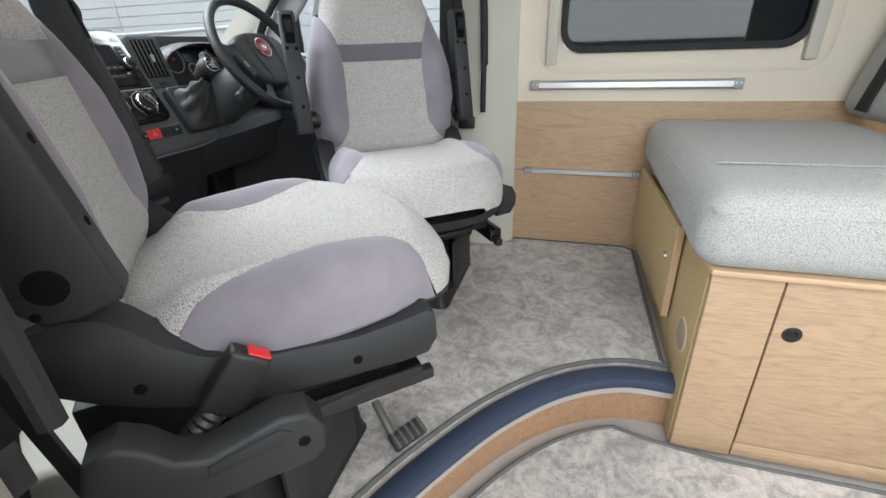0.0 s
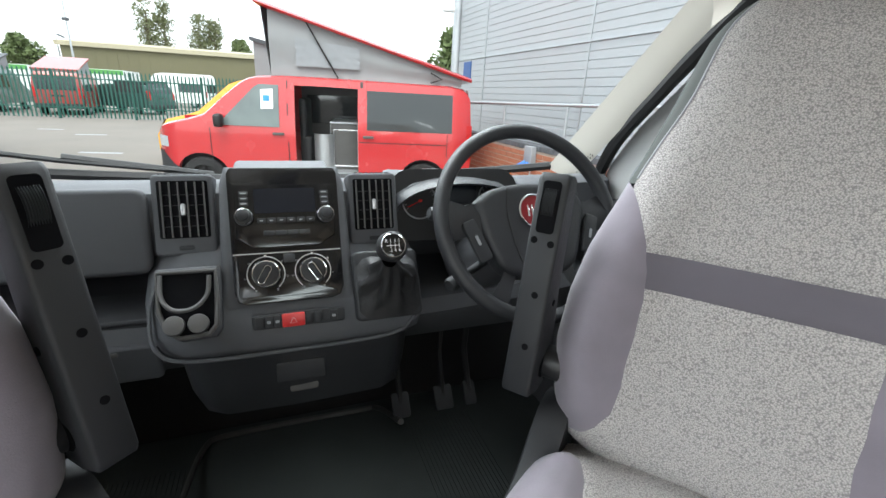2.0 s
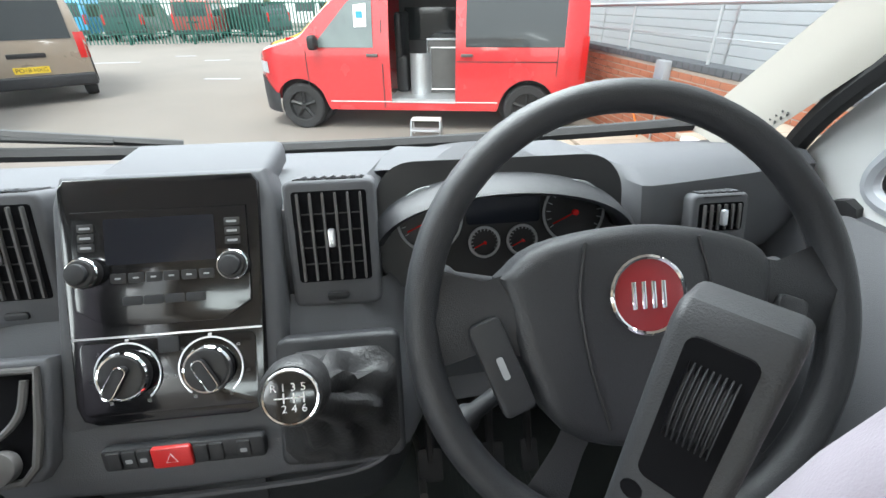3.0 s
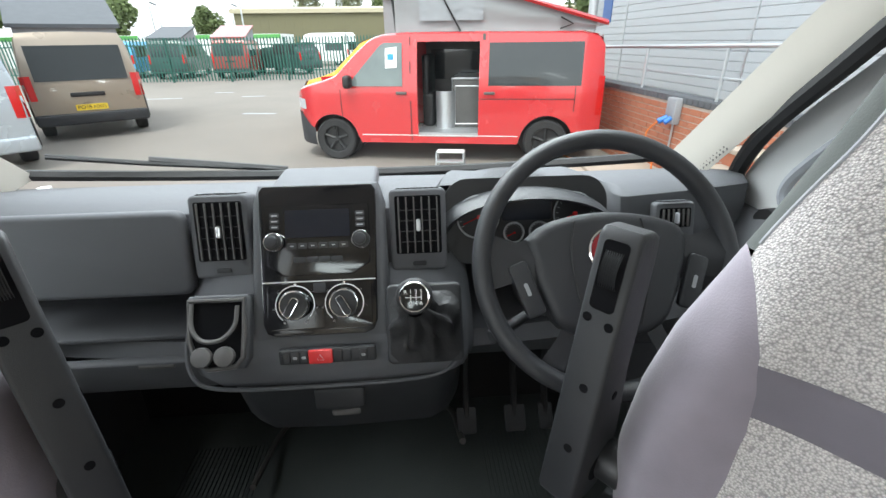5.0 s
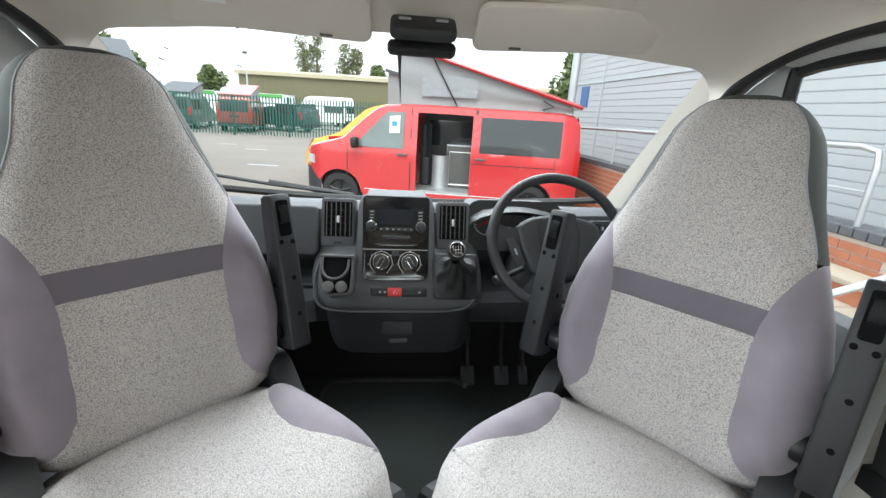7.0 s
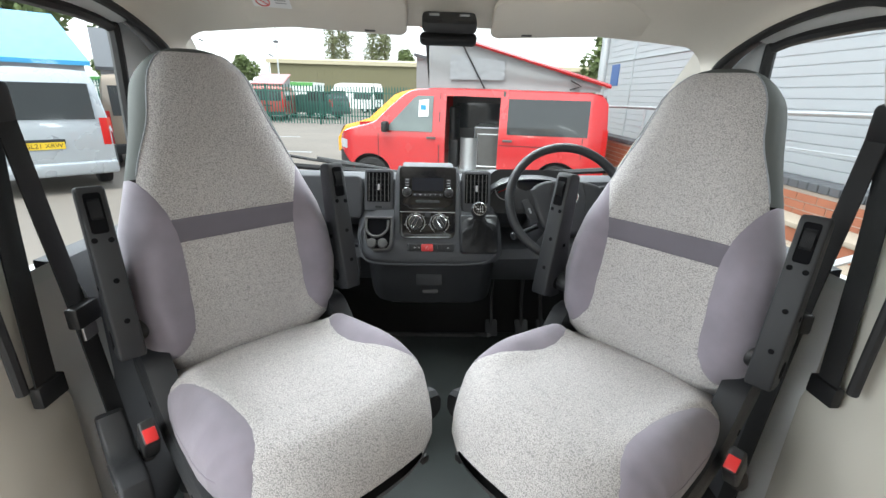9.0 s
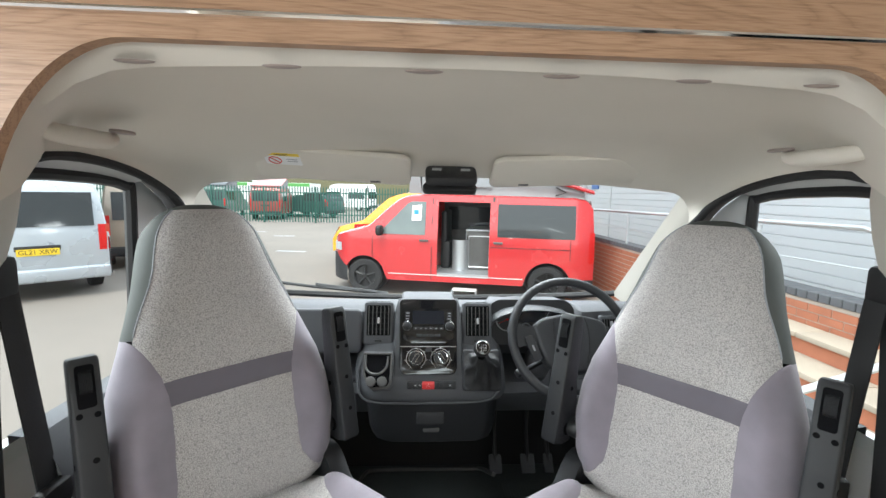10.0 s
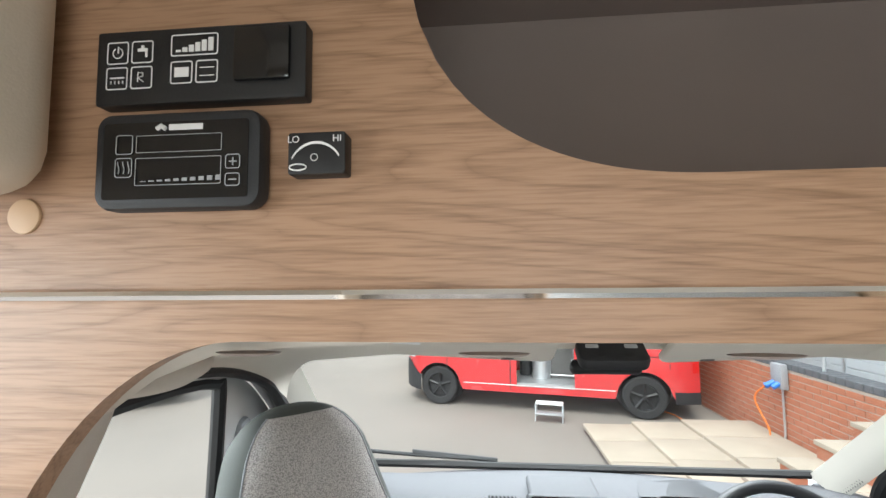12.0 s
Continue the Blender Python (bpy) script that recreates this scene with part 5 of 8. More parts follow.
part("cover", bm, "cream", tb)
bm = bmesh.new()
tube(bm, [(0.03 + 0.02 * math.cos(q * math.tau / 12), -0.05 + 0.02 * math.sin(q * math.tau / 12), 0.288) for q in range(12)], 0.003, 5, closed=True)
part("lifting_ring", bm, "metal", tb)


# ---- bench seat ----
bench = thing("bench_box", pose(0, 0, 0), "light oak bench locker with a door and raw plywood end", "bench")
bm = box((0.065, -0.655, LOW), (0.085, -0.51, 0.385), 0.002)
part("corner_panel", bm, "wood_y", bench)
bm = box((0.066, -1.30, LOW + 0.05), (0.084, -0.66, 0.385), 0.002)
bd = part("door", bm, "wood_y", bench)
bm = bmesh.new()
cyl(bm, (0.0645, -0.70, 0.245), (0.07, -0.70, 0.245), 0.021, 24, bevel=0.002)
kn = part("push_lock", bm, "black", bd, "round dark push lock")
bm = bmesh.new()
cyl(bm, (0.062, -0.70, 0.245), (0.066, -0.70, 0.245), 0.013, 20, bevel=0.002)
part("lock_button", bm, "piano", kn)
bm = box((0.068, -1.7, LOW), (0.082, -0.66, LOW + 0.046), 0.002)
part("plinth", bm, "wood_y", bench)
bm = box((0.085, -0.522, LOW), (1.045, -0.506, 0.385), 0.002)
part("end_panel", bm, "ply", bench, "raw plywood end panel")
bm = box((0.045, -1.7, 0.387), (1.045, -0.50, 0.403), 0.006)
part("seat_board", bm, "wood_edge", bench)
bm = bmesh.new()
rbox(bm, (0.0, -0.008, -0.15), (0.66, 0.008, 0.15), 0.002, 2, pose(0.33, -0.490, 0.245, 0, 0, 2.5))
fl = part("flap", bm, "ply", bench, "hinged plywood flap with oak edging")
bm = bmesh.new()
rbox(bm, (-0.004, -0.0095, -0.15), (0.003, 0.0095, 0.15), 0.001, 1, pose(0.33, -0.490, 0.245, 0, 0, 2.5))
part("edging", bm, "wood_edge", fl)
for x, z in ((0.40, 0.27), (0.78, 0.30)):
    bm = bmesh.new()
    cyl(bm, (x, -0.470, z), (x, -0.485, z), 0.011, 16, bevel=0.003)
    part("screw_cup", bm, "metal", fl, "steel screw cup")
bm = bmesh.new()
cyl(bm, (0.17, -0.503, 0.14), (0.17, -0.508, 0.14), 0.05, 28, bevel=0.003)
vt = part("round_vent", bm, "wood_edge", bench, "round beige vent with slots")
for k in range(-3, 4):
    w = math.sqrt(0.042 ** 2 - (k * 0.011) ** 2)
    bm = box((0.17 + k * 0.011 - 0.003, -0.5035, 0.14 - w), (0.17 + k * 0.011 + 0.003, -0.5015, 0.14 + w), 0.001)
    part("slot", bm, "brown", vt)


def cushion(name, lo, hi, r, label, m=None, crown=0.015):
    bm = bmesh.new()
    v = bmesh.ops.create_cube(bm, size=1.0)["verts"]
    for p in v:
        p.co = Vector([(lo[i] + hi[i]) / 2 + p.co[i] * (hi[i] - lo[i]) for i in range(3)])
    bmesh.ops.bevel(bm, geom=list(bm.edges), offset=r, segments=6, affect="EDGES", profile=0.5)
    bmesh.ops.subdivide_edges(bm, edges=[e for e in bm.edges if e.calc_length() > 0.12], cuts=8, use_grid_fill=True)
    c = [(lo[i] + hi[i]) / 2 for i in range(3)]
    for p in bm.verts:
        fx = 1 - min(1, abs(p.co.x - c[0]) / ((hi[0] - lo[0]) / 2)) ** 2
        fy = 1 - min(1, abs(p.co.y - c[1]) / ((hi[1] - lo[1]) / 2)) ** 2
        if p.co.z > c[2]:
            p.co.z += crown * fx * fy
        p.co += Vector((noise.noise(p.co * 7), noise.noise(p.co * 7 + Vector((9, 0, 0))), noise.noise(p.co * 7 + Vector((0, 9, 0))))) * 0.004
    ob = thing(name, m or pose(0, 0, 0), label, "cushion", "bench cushions")
    part("cover", bm, "bench_weave", ob)
    return ob


bc = cushion("bench_cushion", (0.02, -1.14, 0.404), (1.045, -0.455, 0.585), 0.065, "pale grey woven bench seat cushion with stitched seams")
bm = bmesh.new()
tube(bm, catmull([(0.03, -1.1, 0.545), (0.032, -0.55, 0.545), (0.10, -0.468, 0.548), (1.03, -0.466, 0.548)], 8), 0.003, 6)
tube(bm, [(0.25, -1.1, 0.601), (0.25, -0.52, 0.598)], 0.0025, 6)
part("seam", bm, "bench_weave", bc)
bk = cushion("bench_back_cushion", (0.03, -0.08, 0.0), (1.03, 0.08, 0.62), 0.05, "pale grey woven bench back cushion with a black strap", pose(0, -1.145, 0.598, 13, 0, 0), 0.005)
bm = box((0.83, 0.081, 0.02), (0.89, 0.090, 0.60), 0.003)
part("strap", bm, "rubber", bk, "black webbing strap")

# ---- overcab controls ----
def control_panel(name, x0, x1, z0, z1, depth, material, r, label):
    t = thing(name, pose((x0 + x1) / 2, PY, (z0 + z1) / 2), label, "control panel", "overcab control panels")
    part("housing", prism(bmesh.new(), round_rect(x1 - x0, z1 - z0, r, 5), depth, pose(0, -depth, 0), min(0.004, r * 0.6)), material, t)
    return t


def icon_frame(bm, x, z, w, h, y, th=0.0009, r=0.002):
    o, i = round_rect(w, h, r, 3, x, z), round_rect(w - 2 * th, h - 2 * th, max(r - th, 0.0003), 3, x, z)
    grid(bm, [[(a, y, b) for a, b in o], [(a, y, b) for a, b in i]], close_u=True)


cp1 = control_panel("leisure_control_panel", -0.484, -0.339, 1.671, 1.722, 0.012, "black", 0.002, "black electrical control panel with white pictogram buttons")
y = -0.0126
bm = bmesh.new()
for i in range(2):
    for j in range(2):
        icon_frame(bm, -0.057 + 0.0175 * i, 0.010 - 0.0175 * j, 0.0155, 0.0155, y)
icon_frame(bm, -0.003, 0.013, 0.033, 0.015, y)
icon_frame(bm, -0.0115, -0.0055, 0.0155, 0.0155, y)
icon_frame(bm, 0.006, -0.0055, 0.0155, 0.0155, y)
for k in range(6):
    h = 0.0015 + 0.0015 * k
    rbox(bm, (-0.016 + 0.0045 * k, y, 0.0085), (-0.0125 + 0.0045 * k, y + 0.0005, 0.0085 + h))
rbox(bm, (-0.0165, y, -0.0085), (-0.0065, y + 0.0005, -0.002))
rbox(bm, (0.001, y, -0.0085), (0.011, y + 0.0005, -0.008))
rbox(bm, (0.001, y, -0.003), (0.011, y + 0.0005, -0.0025))
tube(bm, [(-0.057 + 0.0035 * math.cos(radians(a)), y, 0.010 + 0.0035 * math.sin(radians(a))) for a in range(120, 421, 20)], 0.0004, 4)
rbox(bm, (-0.0574, y, 0.010), (-0.0566, y + 0.0005, 0.0145))
rbox(bm, (-0.043, y, 0.0105), (-0.036, y + 0.0005, 0.0125))
rbox(bm, (-0.0405, y, 0.0125), (-0.0385, y + 0.0005, 0.0145))
rbox(bm, (-0.0375, y, 0.0065), (-0.036, y + 0.0005, 0.0105))
rbox(bm, (-0.062, y, -0.0075), (-0.052, y + 0.0005, -0.0065))
for k in range(4):
    rbox(bm, (-0.0615 + 0.0028 * k, y, -0.011), (-0.061 + 0.0028 * k, y + 0.0005, -0.009))
tube(bm, [(-0.042, y, -0.0105), (-0.042, y, -0.004), (-0.0385, y, -0.0045), (-0.0385, y, -0.0065), (-0.042, y, -0.0075), (-0.038, y, -0.0105)], 0.0004, 4)
part("pictograms", bm, "white", cp1, "white printed pictograms", smooth=False)
bm = rbox(bmesh.new(), (0.025, -0.016, -0.014), (0.063, -0.011, 0.022), 0.003)
part("cover_flap", bm, "piano", cp1, "gloss black cover flap")

cp2 = control_panel("heater_control_panel", -0.479, -0.366, 1.600, 1.664, 0.016, "plastic", 0.011, "dark grey heater control unit with a black display")
part("display", prism(bmesh.new(), round_rect(0.098, 0.05, 0.002, 3), 0.001, pose(0, -0.0168, -0.0005)), "piano", cp2, "gloss black display")
y = -0.0175
bm = bmesh.new()
icon_frame(bm, 0.003, 0.010, 0.058, 0.0115, y, 0.0005, 0.001)
icon_frame(bm, 0.003, -0.008, 0.058, 0.018, y, 0.0005, 0.001)
icon_frame(bm, -0.034, 0.010, 0.012, 0.013, y, 0.0007)
icon_frame(bm, -0.034, -0.005, 0.012, 0.013, y, 0.0007)
icon_frame(bm, 0.0395, -0.003, 0.010, 0.0095, y, 0.0007)
icon_frame(bm, 0.0395, -0.0145, 0.010, 0.0085, y, 0.0007)
rbox(bm, (0.037, y, -0.0034), (0.042, y + 0.0004, -0.0026))
rbox(bm, (0.0391, y, -0.0055), (0.0399, y + 0.0004, -0.0005))
rbox(bm, (0.037, y, -0.0149), (0.042, y + 0.0004, -0.0141))
for k in range(3):
    tube(bm, [(-0.0375 + 0.0035 * k + 0.0006 * math.sin(q), y, -0.009 + 0.0016 * q) for q in range(6)], 0.0004, 4)
for k in range(10):
    h = 0.0005 + 0.0003 * k
    rbox(bm, (-0.022 + 0.0056 * k, y, -0.0145), (-0.0185 + 0.0056 * k, y + 0.0004, -0.0145 + h))
part("display_print", bm, "grey_print", cp2, "pale printed display marks", smooth=False)
bm = bmesh.new()
rbox(bm, (-0.004, y, 0.0185), (0.019, y + 0.0004, 0.0225), 0.001)
tube(bm, [(-0.012, y, 0.0195), (-0.009, y, 0.0215), (-0.006, y, 0.0195)], 0.0016, 5)
part("maker_mark", bm, "white", cp2, smooth=False)

cp3 = control_panel("water_pump_control", -0.349, -0.312, 1.620, 1.647, 0.014, "black", 0.002, "small black control marked LO and HI with a white arc")
y = -0.0147
bm = bmesh.new()
grid(bm, [[(0.0175 * math.sin(radians(a)), y, -0.0125 + 0.0185 * math.cos(radians(a)) + w) for a in range(-62, 63, 6)] for w in (-0.0005, 0.0012)])
tube(bm, [(-0.001 + 0.0022 * math.cos(q * math.tau / 12), y, -0.003 + 0.0022 * math.sin(q * math.tau / 12)) for q in range(12)], 0.0003, 4, closed=True)
tube(bm, [(-0.0115 + 0.0055 * math.cos(q * math.tau / 16), y, -0.009 + 0.002 * math.sin(q * math.tau / 16)) for q in range(16)], 0.0005, 4, closed=True)
part("arc_mark", bm, "white", cp3, "white printed arc", smooth=False)
text("lettering_lo", "LO", 0.006, pose(-0.0145, y, 0.0085, 90, 0, 0), "white", cp3, 0.0002)
text("lettering_hi", "HI", 0.006, pose(0.0135, y, 0.0085, 90, 0, 0), "white", cp3, 0.0002)

# ---- dashboard ----
LEAN = math.degrees(math.atan(0.545))
PANEL = pose(0, 0.95, 0.685, -LEAN, 0, 0)  # centre stack plane: local x across, z up the face, -y out
dash = thing("dashboard", pose(0, 0, 0), "dark grey moulded dashboard with centre stack, vents and instrument hood", "dashboard")


def dash_profile(x):
    """Depth and height of the dashboard's face along the section at x."""
    u = abs(x - CX) / 0.85
    sweep = 0.16 * u ** 2.2
    c = 0.02 * smoothstep(0.34, 0.24, abs(x)) + 0.17 * smoothstep(0.20, 0.27, x) * smoothstep(0.60, 0.53, x)
    return [(1.58 - 0.16 * u * u, 0.825), (1.40, 0.87), (1.20 + 0.3 * sweep, 0.905), (1.12 + c + sweep * 0.5, 0.908), (1.08 + c + sweep * 0.6, 0.895), (1.06 + c + sweep * 0.7, 0.855), (1.045 + c + sweep * 0.8, 0.80), (1.06 + c + sweep * 0.8, 0.755), (1.30, 0.75), (1.32, 0.652), (1.05 + sweep * 0.6, 0.637), (1.04 + sweep * 0.6, 0.60), (1.12 + sweep * 0.4, 0.54), (1.22, 0.44), (1.34, 0.40), (1.62, 0.38)]


bm = bmesh.new()
grid(bm, [[(x, y, z) for y, z in dash_profile(x)] for x in [CX - 0.85 + 0.0125 * i for i in range(137)]])
part("body", bm, "dash", dash)


# rim and lower cover of the console
bm = bmesh.new()
def console_row(z, y0, w0, w1):
    return [(-w0 - 0.02, 1.25, z), (-w0 - 0.012, y0 + 0.07, z), (-w0 + 0.01, y0 + 0.025, z), (-w0 + 0.05, y0, z), (0, y0 - 0.006, z), (w1 - 0.05, y0, z), (w1 - 0.01, y0 + 0.025, z), (w1 + 0.012, y0 + 0.07, z), (w1 + 0.02, 1.25, z)]


grid(bm, [console_row(*r) for r in ((0.80, 1.062, 0.232, 0.25), (0.79, 1.050, 0.238, 0.255), (0.745, 1.003, 0.246, 0.266), (0.70, 0.965, 0.25, 0.27), (0.66, 0.94, 0.245, 0.27), (0.635, 0.938, 0.24, 0.27), (0.62, 0.944, 0.232, 0.268), (0.612, 0.957, 0.222, 0.26), (0.608, 1.01, 0.21, 0.25))])
part("console_rim", bm, "dash", dash)
bm = bmesh.new()
grid(bm, [console_row(*r) for r in ((0.625, 0.992, 0.215, 0.253), (0.56, 0.996, 0.213, 0.252), (0.46, 1.016, 0.205, 0.248), (0.425, 1.026, 0.195, 0.242), (0.412, 1.045, 0.18, 0.23), (0.405, 1.10, 0.17, 0.22), (0.40, 1.2, 0.17, 0.22))])
part("lower_cover", bm, "plastic", dash, "near-black lower console cover")
bm = bmesh.new()
tube(bm, catmull([(-0.235, 1.03, 0.745), (-0.245, 0.985, 0.70), (-0.235, 0.948, 0.645), (-0.18, 0.934, 0.622), (0.0, 0.928, 0.622), (0.19, 0.934, 0.625), (0.252, 0.955, 0.65)], 6), 0.004, 6)
part("console_bead", bm, "dash", dash)
lc = part("ash_drawer", prism(bmesh.new(), round_rect(0.10, 0.045, 0.006, 3), 0.012, pose(0.01, 0.985, 0.535, -12, 0, 0), 0.003), "plastic", dash)
part("drawer_pull", prism(bmesh.new(), round_rect(0.06, 0.028, 0.006, 3), 0.006, pose(0.015, 1.005, 0.485, -14, 0, 0), 0.003), "vinyl", dash)
# stack surround: outer frame
bm = bmesh.new()
prism(bm, [(-0.125, 0.0), (-0.12, 0.27), (-0.11, 0.305), (0.11, 0.305), (0.12, 0.27), (0.125, 0.0), (0.11, -0.015), (-0.11, -0.015)], 0.08, PANEL @ Matrix.Translation((0, 0.004, 0.0)), 0.012, 3)
part("stack_surround", bm, "dash", dash)
stack = part("stack_fascia", prism(bmesh.new(), [(-0.078, 0.027), (-0.094, 0.033), (-0.101, 0.05), (-0.105, 0.262), (-0.105, 0.288), (-0.098, 0.298), (0.098, 0.298), (0.105, 0.288), (0.105, 0.262), (0.101, 0.05), (0.094, 0.033), (0.078, 0.027)], 0.02, PANEL @ Matrix.Translation((0, -0.004, 0)), 0.003), "piano", dash, "gloss black centre fascia")
part("top_tray_lid", rbox(bmesh.new(), (-0.102, -0.085, -0.03), (0.102, 0.08, 0.008), 0.012, 4, pose(0.0, 1.180, 0.928, 3, 0, 0)), "dash", dash)


def on_panel(x, z, out=0.0):
    return PANEL @ Matrix.Translation((x, -0.004 - out, z))


def dial(parent, x, z, r, label):
    bm = bmesh.new()
    m = on_panel(x, z)
    cyl(bm, m @ Vector((0, 0, 0)), m @ Vector((0, -0.018, 0)), r, 28, r * 0.9, 0.003)
    d = part("dial", bm, "black", parent, label)
    bm = bmesh.new()
    tube(bm, [m @ Vector((r * 0.93 * math.cos(a * math.tau / 32), -0.013, r * 0.93 * math.sin(a * math.tau / 32))) for a in range(32)], 0.0014 + 0.0012 * (r > 0.02), 5, closed=True)
    part("chrome_ring", bm, "chrome", d)
    return d, m


radio = part("radio", prism(bmesh.new(), [(-0.092, 0.155), (-0.092, 0.262), (0.092, 0.262), (0.092, 0.155), (0.06, 0.135), (-0.06, 0.135)], 0.006, on_panel(0, 0, 0.003), 0.002), "piano", dash, "black car radio with a blank display")
part("display", prism(bmesh.new(), round_rect(0.115, 0.05, 0.003, 3), 0.002, on_panel(0, 0.228, 0.004)), "screen", radio, "blank dark display")
for x in (-0.077, 0.077):
    d, m = dial(radio, x, 0.196, 0.0165, "round radio knob with a chrome ring")
    bm = bmesh.new()
    cyl(bm, m @ Vector((0, -0.018, 0)), m @ Vector((0, -0.024, 0)), 0.011, 24, 0.0105, 0.0015)
    part("knob_face", bm, "plastic", d)
for i in range(6):
    part("preset_button", prism(bmesh.new(), round_rect(0.0165, 0.011, 0.002, 2), 0.002, on_panel(-0.046 + 0.0184 * i, 0.188, 0.004), 0.0006), "black", radio)
for i in range(4):
    part("function_button", prism(bmesh.new(), round_rect(0.021, 0.010, 0.002, 2), 0.002, on_panel(-0.033 + 0.022 * i, 0.163, 0.004), 0.0006), "plastic", radio)
for s in (-1, 1):
    for k in range(3):
        b = part("side_button", prism(bmesh.new(), round_rect(0.017, 0.009, 0.002, 2), 0.002, on_panel(s * 0.076, 0.244 - 0.0105 * k, 0.004), 0.0006), "black", radio)
        part("print", prism(bmesh.new(), round_rect(0.011, 0.0025, 0.0006, 1), 0.0004, on_panel(s * 0.076, 0.244 - 0.0105 * k, 0.0045)), "grey_print", b)
for i in range(6):
    part("button_print", prism(bmesh.new(), round_rect(0.006, 0.002, 0.0005, 1), 0.0004, on_panel(-0.046 + 0.0184 * i, 0.188, 0.0045)), "grey_print", radio)
part("divider", prism(bmesh.new(), round_rect(0.2, 0.0022, 0.0008, 2), 0.002, on_panel(0, 0.124, 0.001)), "alu", dash, "thin silver dividing line")
heater = part("heater_panel", prism(bmesh.new(), round_rect(0.185, 0.082, 0.008, 4), 0.004, on_panel(0, 0.079, 0.001), 0.001), "piano", dash, "gloss black heater panel with two dials")
for x, turn in ((-0.0435, -30), (0.0435, 30)):
    bm = bmesh.new()
    m = on_panel(x, 0.083, 0.002)
    tube(bm, [m @ Vector((0.034 * math.cos(radians(a)), -0.0005, 0.034 * math.sin(radians(a)))) for a in range(-50, 236, 8)], 0.0012, 4)
    part("scale_ring", bm, "alu", heater)
    d, m = dial(heater, x, 0.083, 0.026, "round heater dial with chrome ring and pointer")
    bm = bmesh.new()
    R = m @ Matrix.Rotation(radians(180 - turn), 4, "Y")
    prism(bm, round_rect(0.012, 0.036, 0.0055, 5), 0.010, R @ Matrix.Translation((0, -0.026, 0.004)), 0.002)
    pt = part("pointer", bm, "plastic", d)
    bm = bmesh.new()
    o = round_rect(0.0125, 0.0365, 0.0056, 5)
    tube(bm, [R @ Vector((a, -0.0262, b + 0.004)) for a, b in o], 0.0008, 5, closed=True)
    part("pointer_edge", bm, "chrome", pt)
    for a in range(-60, 241, 50):
        q = m @ Vector((0.039 * math.cos(radians(a)), -0.0005, 0.036 * math.sin(radians(a))))
        part("scale_mark", rbox(bmesh.new(), (-0.002, -0.0005, -0.002), (0.002, 0.0005, 0.002), 0, 1, Matrix.Translation(q) @ PANEL.to_3x3().to_4x4()), "white", heater, smooth=False)
part("small_button", prism(bmesh.new(), round_rect(0.022, 0.018, 0.002, 2), 0.003, on_panel(0.0, 0.112, 0.003), 0.001), "plastic", heater)

# switch strip with the hazard button
part("switch_strip", prism(bmesh.new(), round_rect(0.17, 0.028, 0.005, 4), 0.012, pose(0.012, 0.935, 0.683, -12, 0, 0), 0.003), "plastic", dash)
hz = part("hazard_button", prism(bmesh.new(), round_rect(0.042, 0.026, 0.003, 3), 0.012, pose(0.0, 0.9315, 0.684, -12, 0, 0), 0.002), "red", dash, "red hazard warning button")
bm = bmesh.new()
H = pose(0.0, 0.9308, 0.684, -12, 0, 0)
tube(bm, [H @ Vector(p) for p in ((-0.006, 0, -0.005), (0.006, 0, -0.005), (0, 0, 0.006))], 0.0005, 4, closed=True)
part("triangle_mark", bm, "white", hz)
for x in (-0.060, -0.044, -0.029, 0.030, 0.046, 0.075):
    b = part("switch", prism(bmesh.new(), round_rect(0.0145, 0.022, 0.002, 2), 0.010, pose(x, 0.9325, 0.684, -12, 0, 0), 0.0015), "plastic", dash)
    if x in (-0.044, -0.029, 0.075):
        part("switch_print", prism(bmesh.new(), round_rect(0.007, 0.005, 0.001, 2), 0.0005, pose(x, 0.9318, 0.684, -12, 0, 0)), "grey_print", b)


